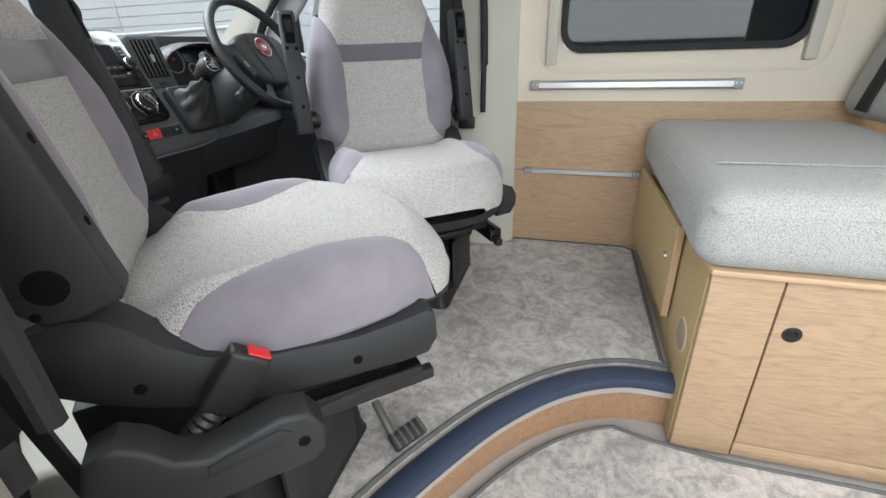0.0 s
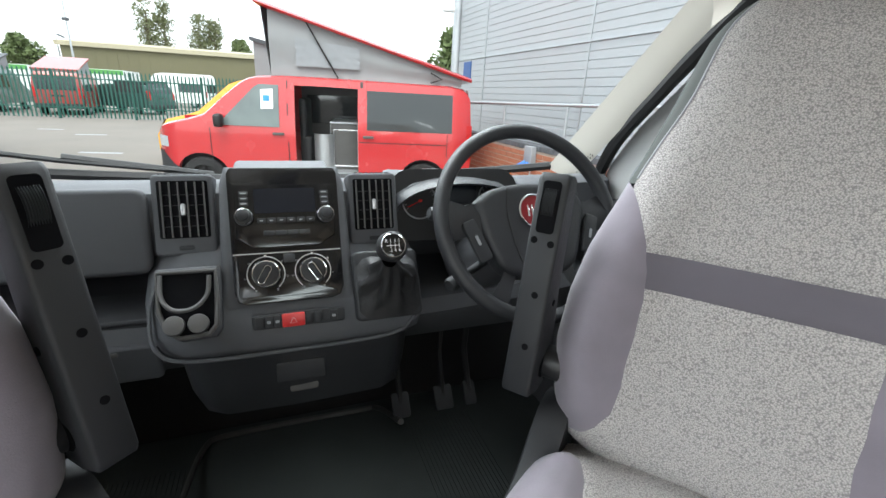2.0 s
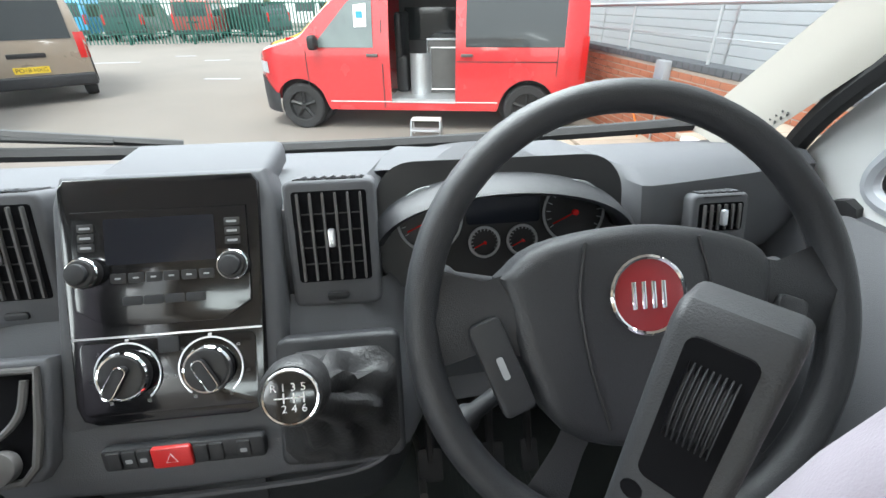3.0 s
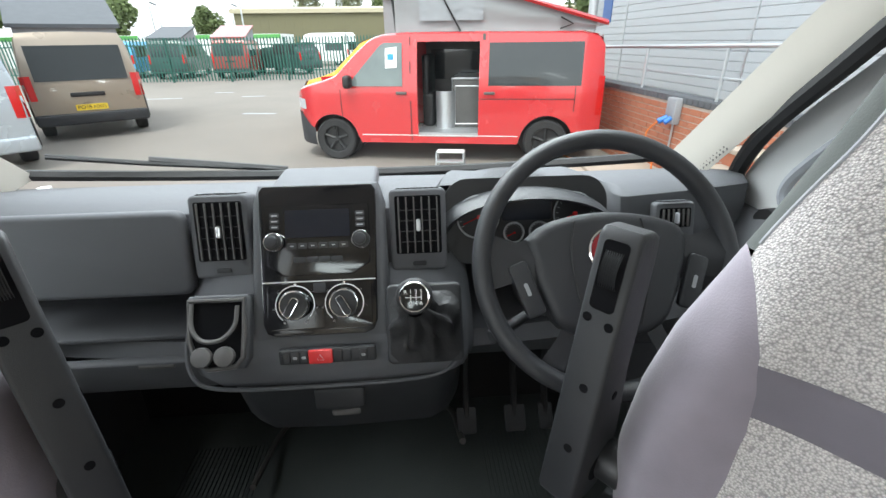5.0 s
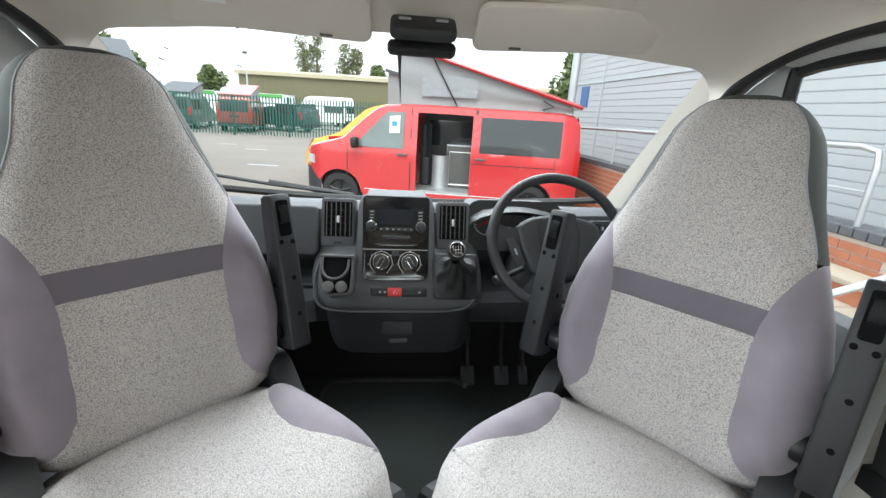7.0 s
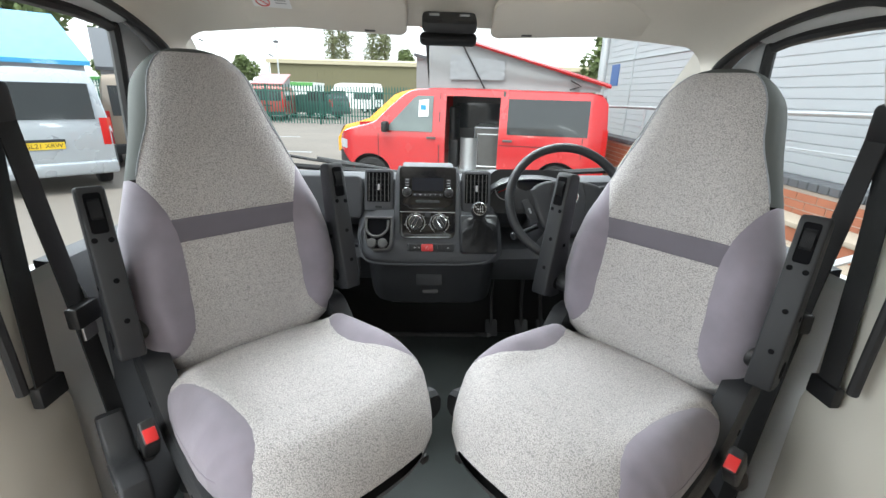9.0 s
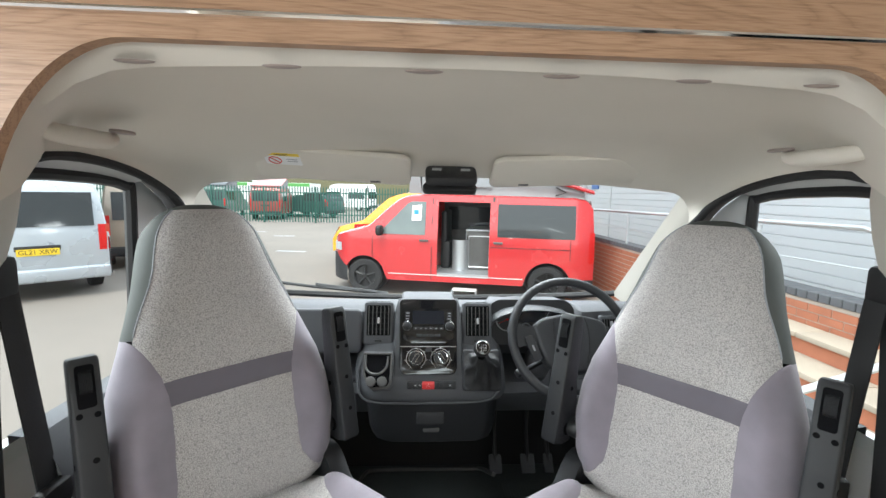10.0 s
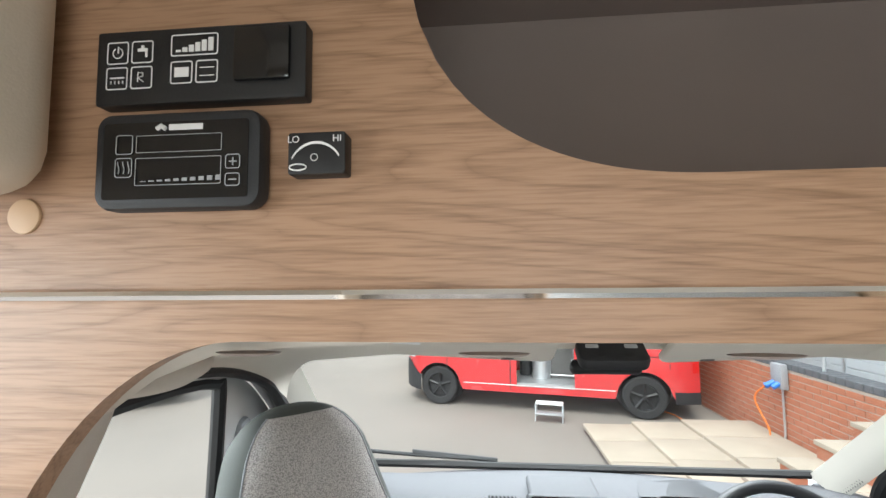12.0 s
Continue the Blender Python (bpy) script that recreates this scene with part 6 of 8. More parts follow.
def vent(x, w, h, z0, y0):
    """Face vent with upright slats, tab, thumb wheel and a small top grille."""
    P = pose(x, y0, z0, -LEAN * 0.55, 0, 0)
    v = part("vent", prism(bmesh.new(), round_rect(w, h, 0.010, 4), 0.06, P, 0.006, 3), "dash", dash, "upright slatted air vent")
    # flat plate; the depth of the vent is only shade painted near-black
    part("vent_opening_shade", prism(bmesh.new(), round_rect(w - 0.020, h - 0.046, 0.004, 3), 0.004, P @ Matrix.Translation((0, -0.0008, 0.010))), "cavity_shade", v)
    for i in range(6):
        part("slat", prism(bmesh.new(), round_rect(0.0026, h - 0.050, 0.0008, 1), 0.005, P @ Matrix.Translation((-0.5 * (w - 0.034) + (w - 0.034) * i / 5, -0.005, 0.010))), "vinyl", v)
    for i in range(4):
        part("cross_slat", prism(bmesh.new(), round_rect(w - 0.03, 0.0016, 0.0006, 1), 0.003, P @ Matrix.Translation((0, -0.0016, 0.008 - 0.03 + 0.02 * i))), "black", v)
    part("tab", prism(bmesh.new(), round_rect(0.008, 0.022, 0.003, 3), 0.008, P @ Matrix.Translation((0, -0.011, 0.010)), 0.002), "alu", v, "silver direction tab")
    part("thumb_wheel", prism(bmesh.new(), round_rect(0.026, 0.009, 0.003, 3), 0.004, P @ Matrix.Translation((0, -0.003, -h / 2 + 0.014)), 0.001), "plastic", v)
    # shade between the top slats, painted near-black
    part("top_grille", rbox(bmesh.new(), (-w * 0.38, 0.004, h / 2 - 0.02), (w * 0.38, 0.046, h / 2 + 0.0005), 0.0, 1, P), "cavity_shade", v)
    for i in range(7):
        cx = -w * 0.32 + w * 0.64 * i / 6
        part("top_slat", rbox(bmesh.new(), (cx - 0.0022, 0.004, h / 2 - 0.012), (cx + 0.0022, 0.046, h / 2 + 0.002), 0, 1, P), "dash", v)
    return v


vent(-0.182, 0.106, 0.155, 0.862, 1.070)
vent(0.182, 0.106, 0.155, 0.862, 1.066)
vent(-0.70, 0.09, 0.13, 0.86, 1.10)
vent(0.70, 0.085, 0.085, 0.845, 1.09)
# glove box line, open shelf
part("glovebox_lid", prism(bmesh.new(), round_rect(0.41, 0.16, 0.02, 4), 0.03, pose(-0.448, 1.058, 0.835, -10, 0, 0), 0.010, 3), "dash", dash)
bm = box((-0.68, 1.062, 0.645), (-0.26, 1.2, 0.657), 0.004)
part("shelf_lip", bm, "dash", dash)
part("lower_lid", prism(bmesh.new(), round_rect(0.40, 0.10, 0.015, 4), 0.02, pose(-0.46, 1.06, 0.555, 18, 0, 0), 0.006, 3), "dash", dash)
part("lid_catch", prism(bmesh.new(), round_rect(0.07, 0.01, 0.004, 3), 0.006, pose(-0.36, 1.045, 0.592, 0, 0, 0), 0.002), "vinyl", dash)

# cup tray
tray = part("cup_tray", prism(bmesh.new(), [(-0.052, 0.06), (-0.050, 0.068), (0.052, 0.068), (0.056, 0.06), (0.056, -0.045), (0.045, -0.062), (-0.010, -0.065), (-0.036, -0.045)], 0.07, pose(-0.178, 0.958, 0.726, -33, 0, 0), 0.006, 3), "dash", dash, "moulded cup and coin tray")
T = pose(-0.178, 0.954, 0.726, -33, 0, 0)
TRAY = [(-0.046, 0.060), (0.048, 0.060), (0.050, 0.0), (0.048, -0.040), (0.036, -0.055), (-0.010, -0.058), (-0.030, -0.044), (-0.043, -0.008)]
# flat plate on the tray front, painted as the shade of a recess
part("tray_recess_shade", prism(bmesh.new(), TRAY, 0.003, T), "cavity_shade", tray)
part("tray_rim", tube(bmesh.new(), [T @ Vector((x, -0.002, z)) for x, z in TRAY], 0.0045, 8, closed=True), "vinyl", tray, "pale moulded rim of the tray")
bm = bmesh.new()
tube(bm, catmull([T @ Vector(p) for p in ((-0.040, -0.004, 0.056), (-0.038, -0.006, 0.015), (-0.02, -0.008, -0.008), (0.012, -0.008, -0.008), (0.034, -0.006, 0.015), (0.038, -0.004, 0.050))], 6), 0.004, 8)
part("cup_ring", bm, "vinyl", tray, "grey cup holder ring")
for x, z in ((-0.018, -0.036), (0.02, -0.036)):
    bm = bmesh.new()
    cyl(bm, T @ Vector((x, -0.004, z)), T @ Vector((x, -0.016, z)), 0.017, 22, bevel=0.002)
    part("socket_cap", bm, "vinyl", tray, "round grey socket cap")

# gear lever
gl = thing("gear_lever", pose(0.178, 0.945, 0.74), "gear lever with black leather gaiter and round knob", "gear lever")
part("gaiter_frame", prism(bmesh.new(), round_rect(0.135, 0.14, 0.012, 4), 0.03, pose(0.008, 0.0, -0.005, -LEAN, 0, 0), 0.006, 3), "plastic", gl)
bm = bmesh.new()
G = pose(0.008, -0.004, -0.01, -LEAN, 0, 0)
rows = []
for k in range(9):
    t = k / 8
    row = []
    for q in range(40):
        a = q * math.tau / 40
        sq = 0.062 / max(abs(math.cos(a)), abs(math.sin(a)))
        r0 = min(sq, 0.076)
        r1 = 0.014
        r = r1 + (r0 - r1) * (1 - t) ** 1.15
        r *= 1 + 0.24 * math.sin(4 * a + 4 * t) * math.sin(math.pi * t) + 0.16 * math.sin(7 * a - 7 * t) * math.sin(math.pi * t)
        p = G @ Vector((r * math.cos(a), 0, r * math.sin(a)))
        top = Vector((-0.008, -0.075, 0.075))
        p = p + (top - (G @ Vector((0, 0, 0)))) * (t ** 1.3)
        row.append(p)
    rows.append(row)
grid(bm, rows, close_u=True)
part("gaiter", bm, "leather", gl, "creased black leather gaiter")
bm = bmesh.new()
K = pose(-0.008, -0.08, 0.10, 62, 0, 0)
rows = []
for z, r in ((-0.045, 0.012), (-0.03, 0.016), (-0.012, 0.024), (0.006, 0.0275), (0.018, 0.0265), (0.024, 0.0235), (0.0245, 0.001)):
    rows.append([K @ Vector((r * math.cos(q * math.tau / 26), r * math.sin(q * math.tau / 26), z)) for q in range(26)])
grid(bm, rows, close_u=True)
kb = part("knob", bm, "leather", gl)
bm = bmesh.new()
cyl(bm, K @ Vector((0, 0, 0.0235)), K @ Vector((0, 0, 0.0262)), 0.0205, 26, bevel=0.001)
kf = part("knob_cap", bm, "piano", kb, "gloss black cap with gear pattern")
bm = bmesh.new()
tube(bm, [K @ Vector((0.021 * math.cos(a * math.tau / 30), 0.021 * math.sin(a * math.tau / 30), 0.0258)) for a in range(30)], 0.0011, 5, closed=True)
part("cap_ring", bm, "chrome", kf)
for ch, x, z in (("R", -0.0125, 0.0075), ("1", -0.005, 0.0075), ("3", 0.0025, 0.0075), ("5", 0.01, 0.0075), ("2", -0.005, -0.009), ("4", 0.0025, -0.009), ("6", 0.01, -0.009)):
    text("gear_number", ch, 0.0085, K @ Matrix.Translation((x, z, 0.0264)), "white", kf, 0.0002)
bm = bmesh.new()
for x in (-0.005, 0.0025, 0.01):
    rbox(bm, (x - 0.0006, -0.0045, 0.0262), (x + 0.0006, 0.0035, 0.0266), 0, 1, K)
rbox(bm, (-0.0125, -0.0010, 0.0262), (0.01, 0.0, 0.0266), 0, 1, K)
part("gear_pattern", bm, "white", kf, smooth=False)

# instrument hood and cluster
ic = thing("instrument_cluster", pose(0.40, 1.12, 0.855), "dark instrument cluster under an arched hood", "instrument cluster")
bm = bmesh.new()
rows = []
for k in range(25):
    a = radians(12 + 156 * k / 24)
    c, s_ = math.cos(a), math.sin(a)
    rows.append([(0.168 * c * f, dy, -0.03 + 0.088 * (s_ ** 0.8 if s_ > 0 else max(s_, -0.3)) * g) for f, g, dy in ((0.90, 0.84, 0.10), (0.94, 0.90, -0.02), (0.97, 0.93, -0.038), (1.02, 0.99, -0.045), (1.06, 1.05, -0.035), (1.08, 1.06, 0.03), (1.06, 0.95, 0.2))])
grid(bm, rows)
part("hood", bm, "wheel_rim", ic)
# inner skin of the hood, coloured near-black to hold its shade
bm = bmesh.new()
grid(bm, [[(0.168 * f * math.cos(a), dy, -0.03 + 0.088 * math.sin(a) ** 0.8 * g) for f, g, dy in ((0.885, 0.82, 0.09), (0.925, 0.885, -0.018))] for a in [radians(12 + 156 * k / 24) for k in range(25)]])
part("hood_lining", bm, "cavity_shade", ic, "inside of the hood, its shade painted near-black")
bm = prism(bmesh.new(), round_rect(0.335, 0.17, 0.05, 6), 0.01, pose(0, -0.005, 0.0, -18, 0, 0))
face = part("dial_face", bm, "black", ic)
F = pose(0, -0.008, 0.006, -18, 0, 0)
for x, r, z in ((-0.098, 0.042, 0.004), (0.098, 0.042, 0.004), (-0.026, 0.020, -0.030), (0.026, 0.020, -0.030)):
    bm = bmesh.new()
    tube(bm, [F @ Vector((x + r * math.cos(a * math.tau / 36), 0, z + r * math.sin(a * math.tau / 36))) for a in range(36)], 0.002, 5, closed=True)
    for k in range(15):
        a = radians(-30 + 240 * k / 14)
        tube(bm, [F @ Vector((x + r * q * math.cos(a), -0.001, z + r * q * math.sin(a))) for q in (0.78, 0.92)], 0.0007, 4)
    g = part("gauge", bm, "grey_print", face, "round gauge with pale scale")
    bm = bmesh.new()
    a = radians(205)
    tube(bm, [F @ Vector((x, -0.004, z)), F @ Vector((x + r * 0.8 * math.cos(a), -0.004, z + r * 0.8 * math.sin(a)))], 0.0009, 5)
    cyl(bm, F @ Vector((x, -0.002, z)), F @ Vector((x, -0.008, z)), 0.005 * r / 0.05, 12)
    part("needle", bm, "lamp_red", g)
part("trip_display", prism(bmesh.new(), round_rect(0.10, 0.055, 0.005, 3), 0.002, F @ Matrix.Translation((0.0, -0.001, 0.022))), "screen", face)

# steering wheel
SW = pose(0.470, 0.885, 0.870, -30, 0, 0)  # local x across, z up the wheel, -y to the driver
sw = thing("steering_wheel", SW, "dark grey four-spoke steering wheel with a red round badge", "steering wheel")
bm = bmesh.new()
rows = []
for k in range(72):
    a = k * math.tau / 72
    rows.append([(math.cos(a) * (0.196 + 0.015 * math.cos(q * math.tau / 14)), 0.0165 * math.sin(q * math.tau / 14), math.sin(a) * (0.196 + 0.015 * math.cos(q * math.tau / 14))) for q in range(14)])
grid(bm, rows, close_u=True, close_v=True)
part("rim", bm, "wheel_rim", sw)
HUB = catmull([(-0.126, 0, 0.040), (-0.085, 0, 0.068), (0, 0, 0.080), (0.085, 0, 0.068), (0.126, 0, 0.040), (0.112, 0, -0.03), (0.078, 0, -0.098), (0, 0, -0.118), (-0.078, 0, -0.098), (-0.112, 0, -0.03)], 4)
hub = part("hub", prism(bmesh.new(), [(p.x, p.z) for p in HUB], 0.06, pose(0, -0.012, 0), 0.016, 4), "wheel_rim", sw, "moulded airbag cover")
for s in (-1, 1):
    bm = bmesh.new()
    tube(bm, catmull([(s * 0.052, -0.0125, 0.066), (s * 0.060, -0.0130, 0.02), (s * 0.054, -0.0130, -0.04), (s * 0.040, -0.0125, -0.095)], 6), 0.0016, 6)
    part("cover_seam", bm, "black", hub)
for s in (-1, 1):
    bm = bmesh.new()
    grid(bm, [[(s * x, y, z) for x, y, z in ((0.09, -0.004, 0.050), (0.09, -0.010, 0.012), (0.09, 0.0, -0.035), (0.09, 0.03, 0.0))], [(s * x, y, z) for x, y, z in ((0.14, 0.004, 0.038), (0.14, -0.004, 0.012), (0.14, 0.004, -0.022), (0.14, 0.03, 0.005))], [(s * x, y, z) for x, y, z in ((0.190, 0.0, 0.055), (0.194, -0.012, 0.008), (0.190, 0.0, -0.035), (0.190, 0.014, 0.005))]], close_u=True)
    part("spoke", bm, "wheel_rim", sw)
    bm = bmesh.new()
    grid(bm, [[(s * x, y, z) for x, y, z in ((0.06, -0.002, -0.055), (0.04, -0.004, -0.08), (0.05, 0.02, -0.08))], [(s * x, y, z) for x, y, z in ((0.085, 0.005, -0.11), (0.06, 0.004, -0.12), (0.07, 0.02, -0.115))], [(s * x, y, z) for x, y, z in ((0.12, 0.0, -0.150), (0.085, 0.0, -0.172), (0.10, 0.012, -0.162))]], close_u=True)
    part("lower_spoke", bm, "wheel_rim", sw)
    sp = part("switch_pad", prism(bmesh.new(), round_rect(0.03, 0.085, 0.006, 3), 0.012, Matrix.Translation((s * 0.130, -0.010, -0.035)) @ Matrix.Rotation(radians(s * 20), 4, "Y"), 0.003), "plastic", sw, "black thumb switch pad")
    part("pad_mark", prism(bmesh.new(), round_rect(0.006, 0.02, 0.002, 2), 0.001, Matrix.Translation((s * 0.130, -0.0112, -0.035)) @ Matrix.Rotation(radians(s * 20), 4, "Y")), "grey_print", sp)
bm = bmesh.new()
cyl(bm, (0, -0.011, 0.018), (0, -0.0155, 0.018), 0.033, 36, bevel=0.001)
bd = part("badge", bm, "badge_red", sw, "round red badge with a chrome ring")
bm = bmesh.new()
tube(bm, [(0.033 * math.cos(a * math.tau / 36), -0.0155, 0.018 + 0.033 * math.sin(a * math.tau / 36)) for a in range(36)], 0.0022, 6, closed=True)
part("badge_ring", bm, "chrome", bd)
for x in (-0.0135, -0.0045, 0.0045, 0.0135):
    part("badge_bar", rbox(bmesh.new(), (x - 0.0022, -0.0168, 0.006), (x + 0.0022, -0.0154, 0.030), 0.0006), "chrome", bd)
col = thing("steering_column", pose(0.476, 0.90, 0.855, -30, 0, 0), "dark steering column shroud with control stalks", "steering column")
bm = bmesh.new()
grid(bm, [[(w * math.cos(q * math.tau / 20), y, h * math.sin(q * math.tau / 20) - 0.02) for q in range(20)] for y, w, h in ((0.03, 0.05, 0.05), (0.05, 0.07, 0.065), (0.16, 0.085, 0.075), (0.30, 0.09, 0.08))], close_u=True)
part("shroud", bm, "dash", col)
for x1, z1, y1 in ((-0.20, 0.05, 0.05), (-0.185, -0.105, 0.03), (0.20, 0.03, 0.05)):
    bm = bmesh.new()
    d = Vector((x1, y1, z1)) - Vector((-0.05 if x1 < 0 else 0.05, 0.08, z1 * 0.4))
    a = Vector((-0.05 if x1 < 0 else 0.05, 0.08, z1 * 0.4))
    tube(bm, [a, a + d * 0.75, a + d * 0.8, a + d * 0.97, a + d], [0.008, 0.009, 0.014, 0.0145, 0.011], 14)
    part("stalk", bm, "plastic", col, "black control stalk")
# pedals
for x, w in ((0.30, 0.055), (0.44, 0.06), (0.53, 0.04)):
    pd = thing("pedal", pose(x, 1.22, 0.20), "black rubber foot pedal on a steel arm", "pedal", "foot pedals")
    part("pad", prism(bmesh.new(), round_rect(w, 0.075, 0.008, 3), 0.012, pose(0, 0, 0, -35, 0, 0), 0.003), "plastic", pd)
    bm = bmesh.new()
    tube(bm, [(0, 0.01, 0.0), (0, 0.07, 0.12), (0, 0.06, 0.26)], 0.01, 6)
    part("arm", bm, "black", pd)
bm = box((-0.80, 1.50, -0.01), (0.93, 1.52, 0.78))
tagged(part("firewall", bm, "rubber", smooth=False), "black firewall lining below the dashboard", "firewall", kind="structure")
# wiper behind the screen base
for x0, x1, y0, y1 in ((-0.70, -0.02, 1.50, 1.60),):
    wp = thing("wiper", pose(0, 0.05, -0.005), "black windscreen wiper blade and arm", "wiper")
    bm = bmesh.new()
    tube(bm, [ws_point(-0.93, 0.10) + Vector((0, -0.03, 0.018)), ws_point(-0.70, 0.06) + Vector((0, -0.03, 0.018)), ws_point(-0.44, 0.03) + Vector((0, -0.03, 0.018))], 0.007, 6)
    part("blade", bm, "rubber", wp)
    bm = bmesh.new()
    tube(bm, [ws_point(-0.70, 0.068) + Vector((0, -0.02, 0.022)), ws_point(-0.30, 0.0) + Vector((0, -0.02, 0.02))], 0.01, 6)
    part("arm", bm, "black", wp)


# ---- outside ----
bm = bmesh.new()
for lo, hi in (((-900, -900), (900, 900)),):
    bm.faces.new([bm.verts.new((x, y, GROUND)) for x, y in ((lo[0], lo[1]), (hi[0], lo[1]), (hi[0], hi[1]), (lo[0], hi[1]))])
tagged(part("ground", bm, "asphalt", smooth=False), "worn grey-brown asphalt yard", "ground", kind="structure")
for x, y, w, a in ((-8.6, 17.2, 1.6, 4), (-5.4, 17.4, 0.8, 3), (-7.0, 19.0, 0.7, 0), (-3.9, 13.0, 0.9, -8)):
    bm = rbox(bmesh.new(), (-w / 2, -0.10, 0.0), (w / 2, 0.10, 0.004), 0, 1, pose(x, y, GROUND, 0, 0, a))
    tagged(part("road_marking", bm, "grey_print", smooth=False), "worn white painted line on the asphalt", "road marking", "road markings", "structure")


def wheel_part(parent, x, y, z, r, w, rim, side=-1, spokes=5):
    """Road wheel whose axle runs along y; side: where its face looks."""
    bm = bmesh.new()
    rows = []
    for dy, rr in ((0, r * 0.66), (0, r * 0.93), (0.02, r), (w - 0.02, r), (w, r * 0.93), (w, r * 0.6)):
        rows.append([(x + rr * math.cos(q * math.tau / 36), y - side * dy, z + rr * math.sin(q * math.tau / 36)) for q in range(36)])
    grid(bm, rows, close_u=True)
    wh = part("wheel", bm, "tyre", parent)
    bm = bmesh.new()
    rows = []
    for dy, rr in ((0.005, r * 0.68), (0.012, r * 0.62), (0.07, r * 0.58), (0.075, 0.01)):
        rows.append([(x + rr * math.cos(q * math.tau / 36), y - side * dy, z + rr * math.sin(q * math.tau / 36)) for q in range(36)])
    grid(bm, rows, close_u=True)
    for k in range(spokes):
        a = math.tau * k / spokes + 0.3
        c, s = math.cos(a), math.sin(a)
        pts = []
        for rr, hw in ((0.04, 0.03), (r * 0.35, 0.022), (r * 0.62, 0.035)):
            pts.append([(x + rr * c - hw * t * s, y - side * (0.02 + 0.02 * abs(t)), z + rr * s + hw * t * c) for t in (-1, 0, 1)])
        grid(bm, pts)
    cyl(bm, (x, y - side * 0.03, z), (x, y - side * 0.005, z), 0.04, 16)
    part("alloy_rim", bm, rim, wh)
    return wh


def plate(parent, body, m, w=0.52):
    p = part("number_plate", prism(bmesh.new(), round_rect(w, 0.11, 0.008, 3), 0.01, m), "yellow", parent, "yellow number plate reading " + body)
    text("plate_text", body, 0.098, m @ Matrix.Translation((0, -0.002, 0.0)) @ pose(0, 0, 0, 90, 0, 0), "black", p, 0.001)


# red camper: front at x = 0, near side at y = 0, length along +x
def side_panel(bm, pts_list, y):
    for pts in pts_list:
        vs = [bm.verts.new((x, y(x, z), z)) for x, z in pts]
        bm.faces.new(vs)


red = thing("red_camper_van", pose(-1.90, 7.71, GROUND, 0, 0, -12.1) @ Matrix.Scale(0.965, 4), "red camper van with raised pop-top roof and open sliding door", "van")
def tumble(x, z):
    """Side of the body leans in above the waist, and rounds in at nose and tail."""
    t = 0.0
    if z > 1.0:
        t += 0.16 * ((z - 1.0) / 0.95) ** 1.6
    if x < 0.85:
        t += 0.42 * ((0.85 - x) / 0.65) ** 2.6
    if x > 4.75:
        t += 0.10 * ((x - 4.75) / 0.38) ** 2
    return t


TOP = [(0.20, 0.93), (0.23, 1.02), (0.32, 1.09), (0.50, 1.145), (0.80, 1.215), (1.02, 1.29), (1.30, 1.56), (1.55, 1.77), (1.66, 1.83), (1.78, 1.86), (2.1, 1.885), (2.6, 1.89), (4.75, 1.87), (4.98, 1.83), (5.08, 1.72), (5.13, 1.0)]
def top_z(x):
    return lerp_table(TOP, x)[0]


def arch_z(x):
    z = 0.30
    for cx in (0.93, 4.33):
        d = abs(x - cx)
        if d < 0.41:
            z = max(z, 0.33 + math.sqrt(0.41 ** 2 - d * d))
    return z


DOOR = (2.33, 3.28, 0.40, 1.79)  # sliding door opening
GW = (3.42, 4.78, 1.17, 1.76)    # rear side glass
def front_glass(x):
    """Lower and upper edge of the cab door glass."""
    return 1.165, min(1.775, 1.20 + (x - 1.24) * 1.05)


bm = bmesh.new()
xs = sorted(set([0.2 + i * 0.0493 for i in range(101)] + [DOOR[0], DOOR[1], 1.14, 1.96]))
zs = [0.30 + i * 0.055 for i in range(31)]
def open_at(x, z):
    if DOOR[0] <= x <= DOOR[1] and DOOR[2] <= z <= DOOR[3]:
        return True
    return z < arch_z(x) or z > top_z(x) - 0.01


cols = []
for x in xs:
    lo, hi = arch_z(x), max(arch_z(x) + 0.05, top_z(x))
    cols.append([(x, tumble(x, lo + (hi - lo) * k / 30), lo + (hi - lo) * k / 30) for k in range(31)])
for a, b in zip(cols, cols[1:]):
    for k in range(30):
        mx, mz = (a[k][0] + b[k][0]) / 2, (a[k][2] + b[k + 1][2]) / 2
        if DOOR[0] <= mx <= DOOR[1] and DOOR[2] <= mz <= DOOR[3]:
            continue
        q = [a[k], b[k], b[k + 1], a[k + 1]]
        bm.faces.new([bm.verts.new(p) for p in q])
clean(bm, 1e-4)
part("side_body", bm, "red_paint", red)
bm = bmesh.new()
rows = []
for x in xs:
    z = top_z(x)
    t = tumble(x, z)
    rows.append([(x, t, z), (x - 0.0, t + 0.06, z + 0.03), (x, 0.95, z + 0.05), (x, 1.84 - t, z + 0.03), (x, 1.9 - t, z)])
grid(bm, rows)
grid(bm, [[(x, 1.9 - tumble(x, z), z) for z in (0.3, 0.8, 1.2, top_z(x))] for x in xs])
grid(bm, [[(0.2, tumble(0.2, z), z), (0.12, 0.70, z), (0.10, 0.95, z), (0.12, 1.2, z), (0.2, 1.9 - tumble(0.2, z), z)] for z in (0.25, 0.6, 0.93)])
grid(bm, [[(5.13 - 0.10 * max(0, z - 1.0), tumble(5.12, z), z), (5.17 - 0.10 * max(0, z - 1.0), 0.95, z), (5.13 - 0.10 * max(0, z - 1.0), 1.9 - tumble(5.12, z), z)] for z in (0.3, 0.8, 1.3, 1.85)])
